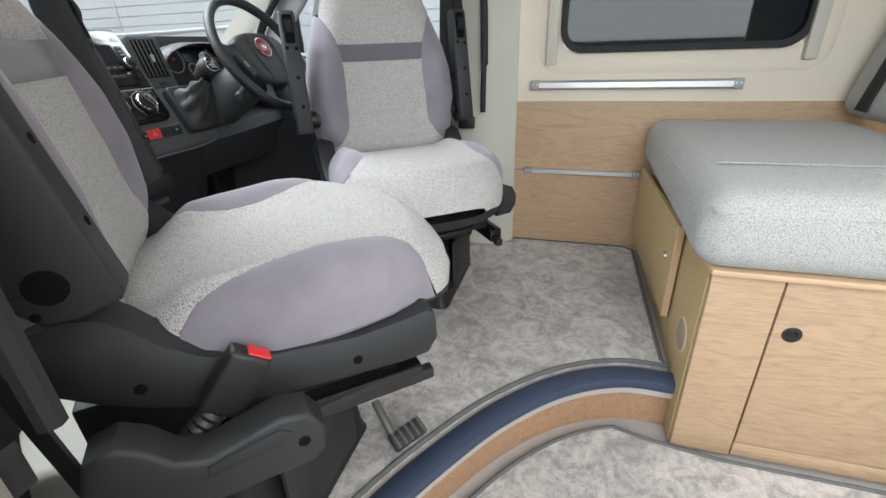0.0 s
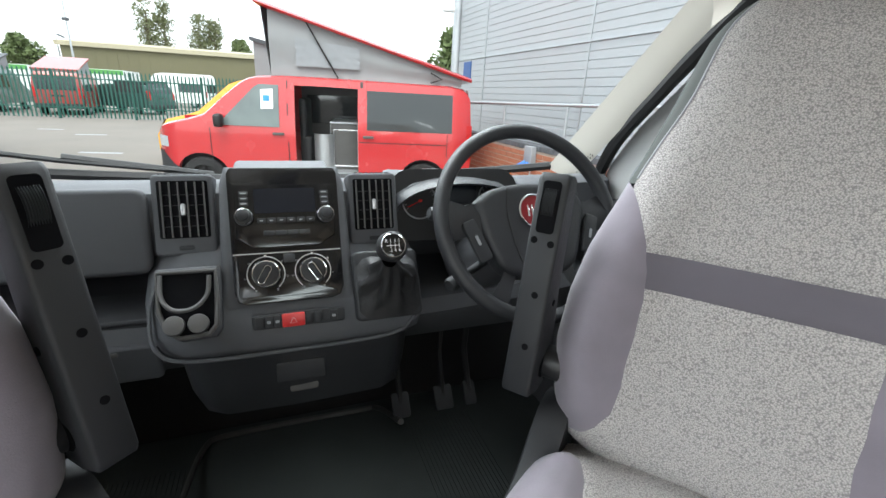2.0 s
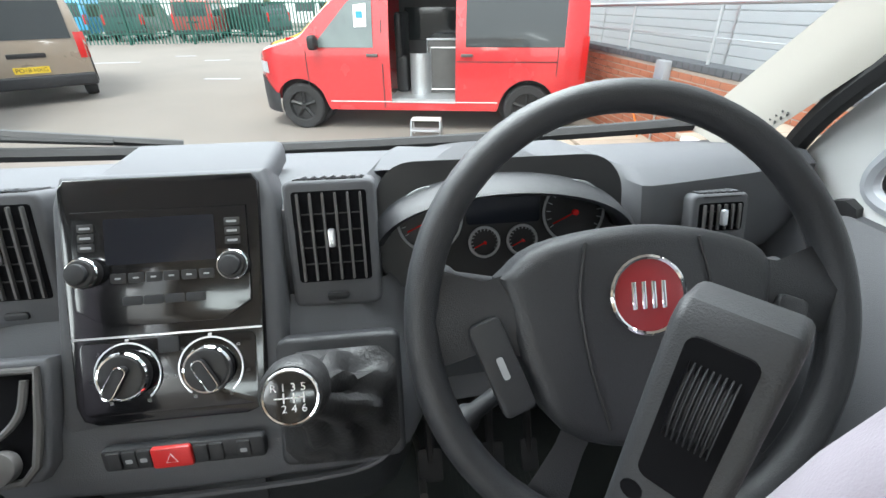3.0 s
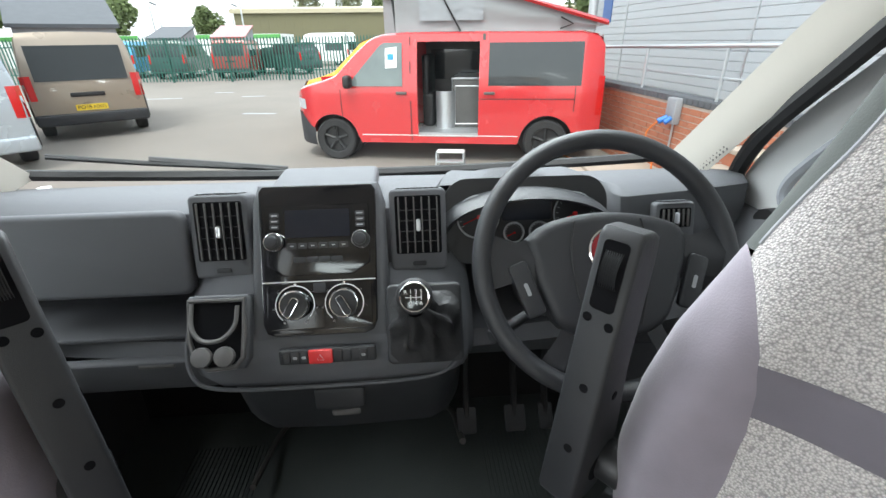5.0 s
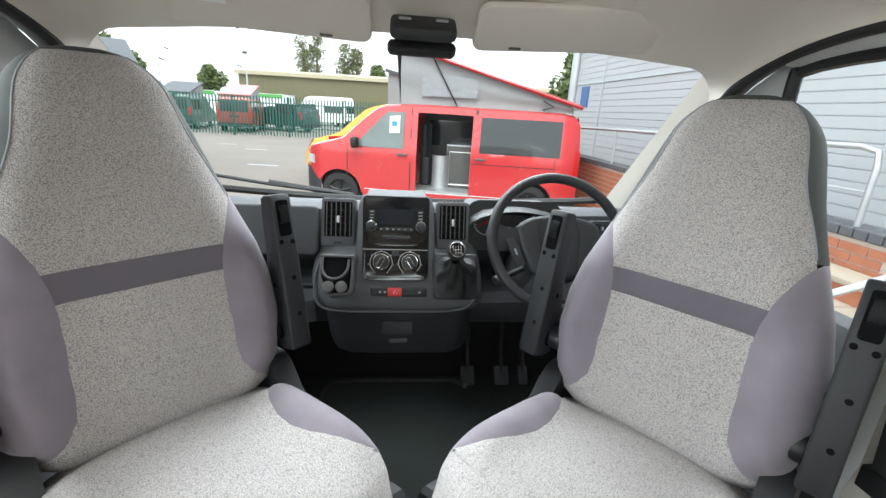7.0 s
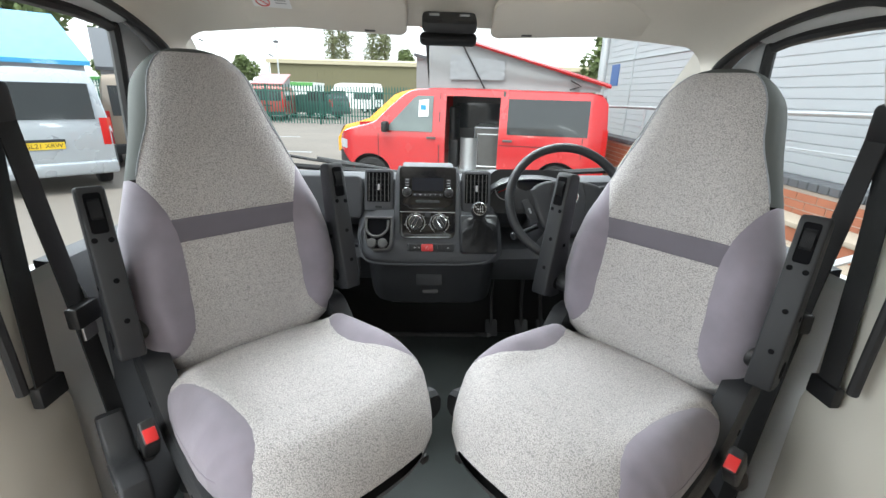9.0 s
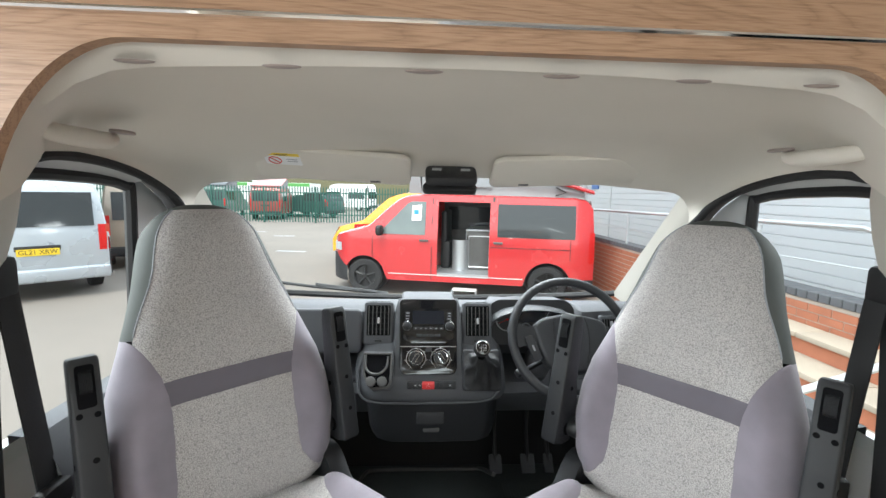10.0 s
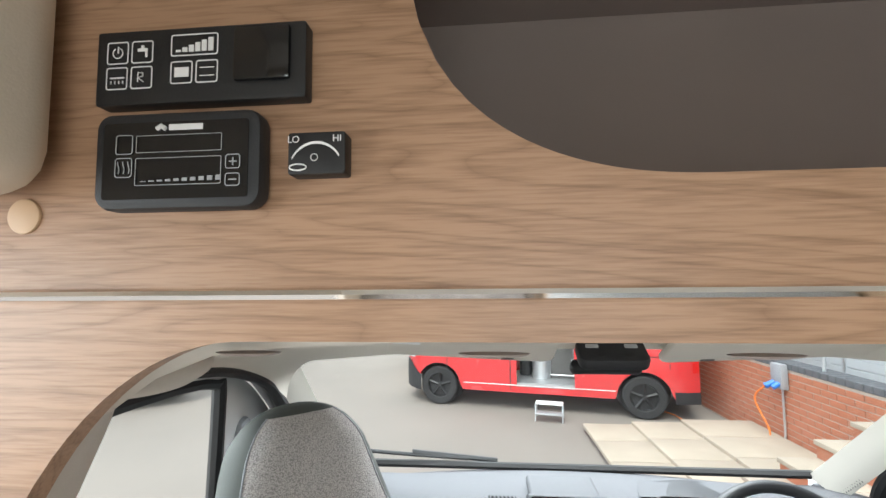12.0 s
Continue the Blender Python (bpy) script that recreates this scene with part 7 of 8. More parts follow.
part("roof_and_far_side", bm, "red_paint", red)
bm = bmesh.new()
grid(bm, [[(x, tumble(x, 0.5) - 0.014 - 0.02 * math.sin(math.pi * k / 4), 0.24 + (0.50 - 0.22 * smoothstep(0.25, 0.60, x)) * k / 4) for k in range(5)] for x in (0.185, 0.21, 0.24, 0.28, 0.34, 0.42, 0.50, 0.56, 0.60)])
grid(bm, [[(0.185 - 0.10 * math.sin(math.pi * (y - 0.42) / 1.06), y, z) for y in (0.42, 0.6, 0.8, 0.95, 1.1, 1.3, 1.48)] for z in (0.24, 0.5, 0.74)])
part("front_bumper", bm, "plastic", red, "dark grey plastic bumper")
bm = bmesh.new()
grid(bm, [[(x, tumble(x, z) - 0.012, z) for x in (4.76, 4.9, 5.05, 5.135)] for z in (0.28, 0.38, 0.46)])
part("rear_bumper", bm, "plastic", red, "dark grey plastic bumper")
bm = bmesh.new()
grid(bm, [[(x, tumble(x, z) - 0.008, z) for x in (0.205, 0.24, 0.29, 0.36, 0.44)] for z in (0.80, 0.87, 0.96)])
part("headlight", bm, "lamp_clear", red, "clear headlight")
bm = bmesh.new()
grid(bm, [[(x, tumble(x, z) - 0.006, z) for x in (5.03, 5.08, 5.125)] for z in (0.75, 1.0, 1.3)])
part("tail_light", bm, "lamp_red", red)
bm = bmesh.new()
grid(bm, [[(x, tumble(x, z) - 0.006, z) for x in [GW[0] + (GW[1] - GW[0]) * i / 12 for i in range(13)]] for z in [GW[2] + (GW[3] - GW[2]) * i / 6 for i in range(7)]])
part("rear_side_glass", bm, "car_glass", red, "dark tinted side glass")
bm = bmesh.new()
rows = []
for i in range(13):
    x = 1.26 + (2.10 - 1.26) * i / 12
    lo, hi = front_glass(x)
    rows.append([(x, tumble(x, lo + (hi - lo) * k / 6) - 0.014, lo + (hi - lo) * k / 6) for k in range(7)])
grid(bm, rows)
part("cab_glass", bm, "cab_glass", red, "cab door glass")
bm = bmesh.new()
bm.faces.new([bm.verts.new((x, tumble(x, z) - 0.020, z)) for x, z in ((1.84, 1.42), (2.02, 1.43), (2.02, 1.72), (1.84, 1.70))])
sheet = part("price_sheet", bm, "white_paint", red, "pale sheet in the cab window")
bm = bmesh.new()
rbox(bm, (1.88, tumble(1.9, 1.55) - 0.028, 1.54), (1.97, tumble(1.9, 1.55) - 0.021, 1.62))
part("sheet_print", bm, "sky_blue", sheet)
for zz in (0.42,):
    bm = bmesh.new()
    grid(bm, [[(x, tumble(x, zz + d) - 0.01, zz + d) for x in [1.40 + 2.5 * i / 20 for i in range(21)]] for d in (0, 0.012)])
    part("sill_line", bm, "white_paint", red, "thin pale line along the sill")
bm = bmesh.new()
rows = [[(x, tumble(x, z) - 0.004, z) for z in (0.34, 0.9, 1.4, 1.85)] for x in (2.215, 2.23)]
grid(bm, rows)
rows = [[(x, tumble(x, z) - 0.004, z) for z in (0.34, 0.9, 1.12)] for x in (1.085, 1.097)]
grid(bm, rows)
rows = [[(x, tumble(x, z) - 0.004, z) for z in (0.80, 1.0, 1.15)] for x in (4.70, 4.712)]
grid(bm, rows)
rows = [[(x, tumble(x, z) - 0.004, z) for x in (3.3, 3.7, 4.2, 4.7)] for z in (0.975, 0.987)]
grid(bm, rows)
part("panel_gaps", bm, "black", red)
for x in (2.08, 3.44):
    bm = rbox(bmesh.new(), (x - 0.085, -0.035, 1.045), (x + 0.085, -0.003, 1.085), 0.012)
    part("door_handle", bm, "vinyl", red, "dark door handle")
bm = rbox(bmesh.new(), (1.20, -0.20, 1.14), (1.32, -0.02, 1.33), 0.045, 3)
part("door_mirror", bm, "black", red)
for x in (0.93, 4.33):
    wheel_part(red, x, 0.03, 0.335, 0.335, 0.23, "black")
    wheel_part(red, x, 1.87, 0.335, 0.335, 0.23, "black", side=1)
    bm = bmesh.new()
    cyl(bm, (x, 0.27, 0.40), (x, 0.6, 0.40), 0.42, 24)
    part("wheel_well", bm, "black", red)
# interior through the open door
bm = box((2.28, 0.05, 0.33), (3.32, 1.7, 0.46))
part("cabin_floor", bm, "galv", red, "grey cabin floor")
bm = box((2.20, 1.66, 0.4), (3.40, 1.72, 1.9))
rbox(bm, (2.20, 0.2, 1.84), (3.40, 1.7, 1.88))
rbox(bm, (3.32, 0.12, 0.4), (3.36, 1.7, 1.88))
part("cabin_lining", bm, "vinyl", red)
bm = box((2.30, 1.62, 1.15), (3.30, 1.655, 1.65))
part("far_window", bm, "car_glass", red)
bm = box((2.82, 0.55, 0.46), (3.31, 1.6, 1.22), 0.01)
un = part("kitchen_unit", bm, "vinyl", red, "dark grey kitchen unit with silver edging")
bm = box((2.80, 0.53, 1.22), (3.31, 1.62, 1.25), 0.005)
part("worktop", bm, "galv", un)
bm = bmesh.new()
for a, b in (((2.86, 0.545, 0.52), (2.86, 0.545, 1.12)), ((2.86, 0.545, 1.12), (3.26, 0.545, 1.12)), ((3.26, 0.545, 1.12), (3.26, 0.545, 0.52)), ((3.26, 0.545, 0.52), (2.86, 0.545, 0.52)), ((2.81, 0.545, 0.47), (2.81, 0.545, 1.22))):
    tube(bm, [a, b], 0.010, 6)
part("door_edging", bm, "galv", un)
bm = bmesh.new()
rows = []
for k in range(13):
    a = radians(180 * k / 12)
    rows.append([(2.70 - 0.16 * math.cos(a), 0.55 - 0.14 * math.sin(a), z) for z in (0.46, 1.05)])
grid(bm, rows)
part("curved_door", bm, "galv", un, "silver curved cupboard door")
bm = box((2.30, 0.6, 0.46), (2.50, 1.3, 1.0), 0.05, 3)
rbox(bm, (2.30, 0.6, 0.95), (2.42, 1.3, 1.6), 0.05, 3)
part("front_seat", bm, "black", red)
# pop-top
bm = bmesh.new()
def lid(x):
    return 2.90 - (x - 1.85) * 0.277
rows = []
for x in [1.80 + 3.28 * i / 16 for i in range(17)]:
    z = lid(x)
    d = 0.03 if x < 1.9 else 0.07
    rows.append([(x, 0.16, z - d * 0.6), (x, 0.13, z - 0.01), (x, 0.2, z + 0.03), (x, 0.95, z + 0.07), (x, 1.7, z + 0.03), (x, 1.77, z - 0.01), (x, 1.74, z - d * 0.6)])
vs = grid(bm, rows, close_u=True)
bm.faces.new(vs[0]), bm.faces.new(vs[-1][::-1])
part("pop_top_lid", bm, "red_paint", red, "red raised roof lid")
bm = bmesh.new()
xs3 = [1.98 + 2.95 * i / 40 for i in range(41)]
for yy in (0.24, 1.66):
    grid(bm, [[(x, yy + 0.012 * noise.noise((x * 6, k * 1.3, yy)) + 0.02 * math.sin(k), 1.90 + (max(lid(x) - 0.02, 1.91) - 1.90) * k / 8) for k in range(9)] for x in xs3])
grid(bm, [[(1.98 - 0.012 * k, y, 1.90 + (lid(1.9) - 1.90) * k / 8) for k in range(9)] for y in (0.24, 0.6, 0.95, 1.3, 1.66)])
tent = part("tent_canvas", bm, "canvas", red, "grey tent canvas of the raised roof")
bm = bmesh.new()
rows = [[(2.36 + 0.95 * i / 24, 0.21 + 0.016 * noise.noise((i * 0.9, j * 1.1, 0)), 2.06 + 0.40 * j / 10 - 0.10 * i / 24 * j / 10) for i in range(25)] for j in range(11)]
grid(bm, rows)
part("tent_window", bm, "piping", tent, "crumpled clear tent window")
bm = bmesh.new()
tube(bm, [(2.52, 0.19, 2.70), (2.98, 0.19, 1.92)], 0.014, 6)
part("strut", bm, "black", tent)
bm = bmesh.new()
tube(bm, [(4.42, 0.19, 1.93), (4.60, 0.19, 1.99), (4.42, 0.19, 2.08)], 0.014, 6)
part("hinge_arm", bm, "black", tent)

stool = thing("step_stool", pose(0.75, 6.78, GROUND, 0, 0, -12), "folding metal step stool on the asphalt", "step stool")
for x in (-0.20, 0.20):
    bm = bmesh.new()
    tube(bm, [(x, -0.12, 0), (x, -0.05, 0.24), (x, 0.12, 0.24), (x, 0.18, 0)], 0.012, 6)
    part("leg_frame", bm, "galv", stool)
for z, y in ((0.245, 0.03), (0.12, -0.08)):
    bm = box((-0.2, y - 0.08, z - 0.012), (0.2, y + 0.08, z + 0.012), 0.004)
    part("tread", bm, "white_paint" if z > 0.2 else "galv", stool)


def parked_van(name, m, paint, label, L=4.9, W=1.9, H=1.97, plate_text="", top=None, top_label="", lean=0.0, rise=0.62, glass=(1.12, 1.74), plate_z=0.62):
    """Van seen from behind: tail at y = 0, nose at y = L."""
    v = thing(name, m, label, "van", "parked vans")
    bm = bmesh.new()
    rows = []
    prof = [(0.0, 0.35), (-0.02, 0.6), (0.0, 1.05), (0.09, H - 0.14), (0.2, H), (L * 0.62, H), (L * 0.70, H - 0.1), (L * 0.84, 1.15), (L * 0.97, 0.98), (L, 0.7), (L, 0.35)]
    for y, z in prof:
        t = 0.13 * max(0, (z - 1.0) / 1.0) ** 1.5
        rows.append([(-W / 2 + t + 0.03, y, z - 0.02), (-W / 2 + t, y + 0.0, z - 0.05), (-W / 2 + t, y, z - 0.07)][:1] + [(-W / 4, y - 0.015, z), (0, y - 0.02, z + 0.01), (W / 4, y - 0.015, z)] + [(W / 2 - t - 0.03, y, z - 0.02)])
    grid(bm, rows)
    for s in (-1, 1):
        vs = []
        g = []
        for y in [0.0 + L * i / 24 for i in range(25)]:
            hi = max(z for z in [0.36] + [lerp_table([(0, 1.05), (0.09, H - 0.14), (0.2, H), (L * 0.62, H), (L * 0.70, H - 0.1), (L * 0.84, 1.15), (L * 0.97, 0.98), (L, 0.7)], y)[0]])
            g.append([(s * (W / 2 - 0.13 * max(0, (0.35 + (hi - 0.35) * k / 8 - 1.0) / 1.0) ** 1.5 - (0.03 if k == 8 else 0)), y, 0.35 + (hi - 0.35) * k / 8 - (0.02 if k == 8 else 0)) for k in range(9)])
        grid(bm, g)
    part("body", bm, paint, v)
    bm = bmesh.new()
    def tail(z):
        return lerp_table([(0.35, 0.0), (1.05, 0.0), (H - 0.14, 0.09), (H, 0.2)], z)[0] - 0.03
    grid(bm, [[(x * W, tail(z), z) for x in (-0.39, -0.2, 0, 0.2, 0.39)] for z in [glass[0] + (glass[1] - glass[0]) * k / 4 for k in range(5)]])
    part("rear_window", bm, "car_glass", v)
    for s in (-1, 1):
        bm = bmesh.new()
        grid(bm, [[(s * x, tail(z) + 0.012 if x < W / 2 - 0.05 else tail(z) + 0.07, z) for x in (W / 2 - 0.16, W / 2 - 0.06, W / 2 + 0.006)] for z in (0.78, 1.0, 1.22)])
        part("tail_light", bm, "lamp_red", v)
        bm = bmesh.new()
        grid(bm, [[(s * (W / 2 + 0.004 - 0.13 * max(0, z - 1.0) ** 1.5), y, z) for y in (0.35, 1.2, 2.0)] for z in (1.1, 1.4, 1.68)])
        part("side_glass", bm, "car_glass", v)
        for y in (0.95, L - 0.95):
            w2 = part("wheel", cyl(bmesh.new(), (s * (W / 2 - 0.22), y, 0.33), (s * (W / 2 - 0.01), y, 0.33), 0.33, 24, bevel=0.03), "tyre", v)
            part("alloy_rim", cyl(bmesh.new(), (s * (W / 2 - 0.05), y, 0.33), (s * (W / 2 - 0.002), y, 0.33), 0.2, 20), "galv", w2)
    bm = box((-W / 2 + 0.02, -0.07, 0.30), (W / 2 - 0.02, 0.1, 0.52), 0.04, 3)
    part("rear_bumper", bm, "plastic" if paint != "silver_paint" else paint, v)
    bm = box((-0.28, -0.045, 0.82), (0.28, 0.0, 0.90), 0.015)
    part("tailgate_handle", bm, "black", v)
    if plate_text:
        plate(v, plate_text, pose(0, -0.05, plate_z))
    if top:
        z0, z1 = H + 0.02, H + 0.07 + rise
        bm = bmesh.new()
        a = [(-0.84, 0.22), (0.84, 0.22), (0.84, 3.0), (-0.84, 3.0)]
        h = [z0 + 0.05, z0 + 0.05, z1, z1] if lean >= 0 else [z1, z1, z0 + 0.05, z0 + 0.05]
        vs = []
        for (x, y), hh in zip(a, h):
            vs.append((x * 1.04, y, hh))
        t1 = [bm.verts.new(p) for p in vs]
        t2 = [bm.verts.new((x, y, z + 0.07)) for x, y, z in vs]
        bm.faces.new(t1), bm.faces.new(t2)
        for i in range(4):
            bm.faces.new([t1[i], t1[(i + 1) % 4], t2[(i + 1) % 4], t2[i]])
        part("pop_top_lid", bm, top, v, top_label)
        bm = bmesh.new()
        b1 = [bm.verts.new((x * 0.95, y + (0.05 if y < 1 else -0.05), z0 - 0.05)) for x, y in a]
        b2 = [bm.verts.new((x * 0.95, y + (0.05 if y < 1 else -0.05), hh)) for (x, y), hh in zip(a, h)]
        for i in range(4):
            bm.faces.new([b1[i], b1[(i + 1) % 4], b2[(i + 1) % 4], b2[i]])
        part("tent_canvas", bm, "canvas", v)
    return v


parked_van("silver_camper_van", pose(-6.13, 6.84, GROUND, 0, 0, 44), "silver_paint", "silver-blue camper van with a sky blue pop-top roof, seen from behind", plate_text="GL21 XRW", top="sky_blue", top_label="sky blue roof lid", rise=0.95, glass=(1.2, 1.76), plate_z=0.80)
parked_van("bronze_camper_van", pose(-6.2, 10.05, GROUND, 0, 0, 34), "tan_paint", "bronze-brown camper van with dark raised roof, seen from behind", plate_text="PO18 HXG", top="roof_dark", top_label="slate grey raised roof lid", rise=1.0)
yv = parked_van("yellow_camper_van", pose(2.78, 10.7, GROUND, 0, 0, 78), "yellow_paint", "yellow camper van with a grey raised roof behind the red one", H=1.86, top="roof_dark", top_label="dark roof lid")
parked_van("dark_red_van", pose(-9.2, 26.5, GROUND, 0, 0, 6), "dark_red_paint", "dark red van with raised roof behind the fence", plate_text="", top="dark_red_paint", top_label="dull red roof lid", H=1.9)
parked_van("dark_green_van", pose(-12.6, 26.8, GROUND, 0, 0, 6), "teal_paint", "dark green van with raised roof behind the fence", top="roof_dark", top_label="grey roof lid", H=1.9)
parked_van("blue_van", pose(-15.6, 27.5, GROUND, 0, 0, 6), "sky_blue", "bright blue van behind the fence", H=1.9)
parked_van("teal_van", pose(-5.6, 29.5, GROUND, 0, 0, 60), "teal_paint", "dark teal car behind the fence", H=1.5, L=4.4)
parked_van("white_van", pose(-4.2, 40.0, GROUND, 0, 0, 70), "white_paint", "white van in the far yard", H=2.4, L=5.5)

# palisade fence
FY = 24.6
fence = thing("palisade_fence", pose(0, FY, GROUND, 0, 0, 1), "dark green steel palisade fence", "fence")
bm = bmesh.new()
prism(bm, [(-0.032, 0.05), (0.032, 0.05), (0.032, 1.95), (0.0, 2.05), (-0.032, 1.95)], 0.008)
first = part("pale", bm, "fence", fence)
first.location = (-19.9, 0, 0)
for i in range(1, 150):
    o = new("pale", first.data)
    o.parent, o.location = fence, (-19.9 + 0.155 * i, 0.006 * math.sin(i * 2.1), 0)
for z in (0.45, 1.65):
    bm = box((-20, 0.02, z), (3.4, 0.05, z + 0.05))
    part("rail", bm, "fence", fence)
for x in (-19.8, -17, -14.2, -11.4, -8.6, -5.8, -3.0, -0.2, 2.6):
    bm = box((x - 0.05, 0.05, 0), (x + 0.05, 0.15, 2.0))
    part("post", bm, "fence", fence)

# far shed, lamp posts, trees
shed = thing("far_shed", pose(-20.5, 62, GROUND), "long olive metal shed with a pale low roof", "shed")
bm = box((0, 0, 0), (46, 12, 5.0))
part("wall", bm, "olive", shed, smooth=False)
bm = bmesh.new()
grid(bm, [[(-0.4, y, z) for y, z in ((-0.3, 4.95), (-0.3, 5.4), (6, 6.0), (12.3, 5.4))], [(46.4, y, z) for y, z in ((-0.3, 4.95), (-0.3, 5.4), (6, 6.0), (12.3, 5.4))]])
part("roof", bm, "shed_roof", shed, smooth=False)
for x in range(1, 46):
    bm = box((x - 0.03, -0.04, 0.1), (x + 0.03, 0.0, 4.9))
    part("cladding_rib", bm, "olive", shed, smooth=False)
for x, y, h, kind in ((-17.3, 55, 9.3, 2), (-30, 62, 6.0, 1), (-22, 66, 6.0, 1), (-33, 70, 8.0, 1)):
    lp = thing("street_lamp", pose(x, y, GROUND), "grey steel yard lamp post with floodlights", "street lamp", "yard lamps")
    bm = bmesh.new()
    cyl(bm, (0, 0, 0), (0, 0, h), 0.10, 10, 0.07)
    part("pole", bm, "galv", lp)
    for s in ((-1, 1) if kind == 2 else (1,)):
        bm = rbox(bmesh.new(), (-0.35, -0.2, -0.08), (0.35, 0.2, 0.08), 0.03, 2, pose(s * 0.45, 0, h + 0.1, 0, s * 25, 0))
        part("lamp_head", bm, "roof_dark", lp)
    if kind == 2:
        bm = box((-0.25, -0.25, h * 0.72), (0.25, 0.1, h * 0.72 + 0.25), 0.03)
        part("camera_box", bm, "roof_dark", lp)


def tree(x, y, h, w, z0, material, label, seed, n=1500, poplar=False):
    rnd = random.Random(seed)
    t = thing("tree", pose(x, y, GROUND), label, "tree", "far trees")
    bm = bmesh.new()
    tube(bm, [(0, 0, 0), (0.1, 0, h * 0.4), (0.0, 0.1, h * 0.8)], [h * 0.022, h * 0.016, h * 0.006], 8)
    for k in range(8):
        a, zz = rnd.random() * math.tau, h * (0.3 + 0.06 * k)
        tube(bm, [(0, 0, zz), (w * 0.3 * math.cos(a), w * 0.3 * math.sin(a), zz + h * 0.12)], [h * 0.008, h * 0.003], 5)
    part("trunk", bm, "bark", t)
    bm = bmesh.new()
    blobs = []
    for k in range(46 if poplar else 16):
        a, r, zz = rnd.random() * math.tau, math.sqrt(rnd.random()), rnd.random()
        prof = math.sin(math.pi * (0.12 + 0.80 * zz)) if not poplar else (0.55 + 0.45 * math.sin(math.pi * zz))
        blobs.append((Vector((w * 0.34 * r * prof * math.cos(a), w * 0.34 * r * prof * math.sin(a), z0 + (h - z0) * (0.08 + 0.84 * zz))), w * ((0.22 if poplar else 0.16) + 0.12 * rnd.random()) * (0.6 + 0.4 * prof)))
    for k in range(n):
        c, rr = blobs[k % len(blobs)]
        d = Vector((rnd.gauss(0, 1), rnd.gauss(0, 1), rnd.gauss(0, 1))).normalized()
        p = c + d * rr * (0.75 + 0.35 * rnd.random())
        s = w * 0.042 * (0.7 + 0.8 * rnd.random())
        u = Vector((rnd.gauss(0, 1), rnd.gauss(0, 1), rnd.gauss(0, 1))).normalized()
        v = u.cross(d).normalized()
        u = v.cross(u)
        bm.faces.new([bm.verts.new(p + q) for q in (u * s, v * s * 0.7, -u * s, -v * s * 0.7)])
    part("crown", bm, material, t, smooth=False)


for i, (x, y, h, w, z0, mt, lb, pop) in enumerate((
        (-14.6, 74, 13.2, 2.9, 2, "leaf_dark", "tall olive-green poplar behind the shed", True), (-12.9, 75, 12.8, 2.7, 2, "leaf_dark", "tall olive-green poplar behind the shed", True),
        (-8.8, 76, 11.4, 2.9, 2, "leaf_dark", "tall olive-green poplar behind the shed", True), (-7.0, 76, 11.0, 2.7, 2, "leaf_dark", "tall olive-green poplar behind the shed", True),
        (-3.5, 75, 8.2, 3.6, 2, "leaf", "green tree behind the shed", False), (13.5, 34, 6.4, 4.5, 1.5, "leaf", "bright green leafy tree beside the grey building", False), (16, 36, 6.0, 5, 1.5, "leaf", "bright green leafy tree beside the grey building", False),
        (-30, 36, 10.2, 8, 2, "leaf", "broad green tree at the yard's edge", False), (-29, 46, 7.6, 6, 2, "leaf", "broad green tree at the yard's edge", False), (-33, 60, 6.8, 5, 2, "leaf", "broad green tree at the yard's edge", False),
        (-40, 36, 11, 10, 2, "leaf", "broad green tree at the yard's edge", False), (-45, 72, 8, 8, 2, "leaf", "broad green tree at the yard's edge", False), (-30, 78, 6.5, 5, 2, "leaf", "broad green tree at the yard's edge", False))):
    tree(x, y, h, w, z0, mt, lb, 100 + i, 3600, pop)
hall = thing("dealer_canopies", pose(-34, 44, GROUND), "white sales cabins with green banners in the far yard", "cabins")
for k in range(4):
    bm = box((k * 6.0, 0, 0), (k * 6.0 + 5.2, 5, 2.45))
    part("cabin", bm, "white_paint", hall, smooth=False)
    bm = box((k * 6.0, -0.05, 2.1), (k * 6.0 + 5.2, 0.0, 2.42))
    part("banner", bm, "green_stripe", hall, smooth=False)

# grey clad building, brick wall and rail
BX = 4.7
bld = thing("grey_building", pose(BX, 0, GROUND), "large building with pale grey horizontal metal cladding", "building")
bm = bmesh.new()
z = 0.0
prof = []
while z < 9.0:
    prof += [(0.0, z), (0.0, z + 0.115), (0.012, z + 0.12), (0.012, z + 0.13)]
    z += 0.13
grid(bm, [[(x, y, zz) for x, zz in prof] for y in (-25, 12.0)])
part("cladding", bm, "cladding", bld, smooth=False)
bm = box((0.03, -25, 0), (12, 11.98, 9.0))
part("core", bm, "cladding", bld, smooth=False)
for y in (-5.0, -1.2, 2.6, 6.4, 10.2):
    bm = box((-0.012, y - 0.02, 0), (0.01, y + 0.02, 9))
    part("joint_strip", bm, "galv", bld, smooth=False)
for zz in (2.6, 4.4, 6.2):
    bm = box((-0.02, -25, zz), (0.01, 12.0, zz + 0.035))
    part("seam_strip", bm, "galv", bld, smooth=False)
bm = bmesh.new()
tube(bm, [(-0.05, 11.9, 0), (-0.05, 11.9, 9)], 0.12, 10)
part("corner_post", bm, "galv", bld)
bm = rbox(bmesh.new(), (-0.02, 10.95, 2.05), (0.0, 11.4, 2.55), 0.0)
part("notice_sign", bm, "signblue", bld, "small blue notice sign")
sg = None
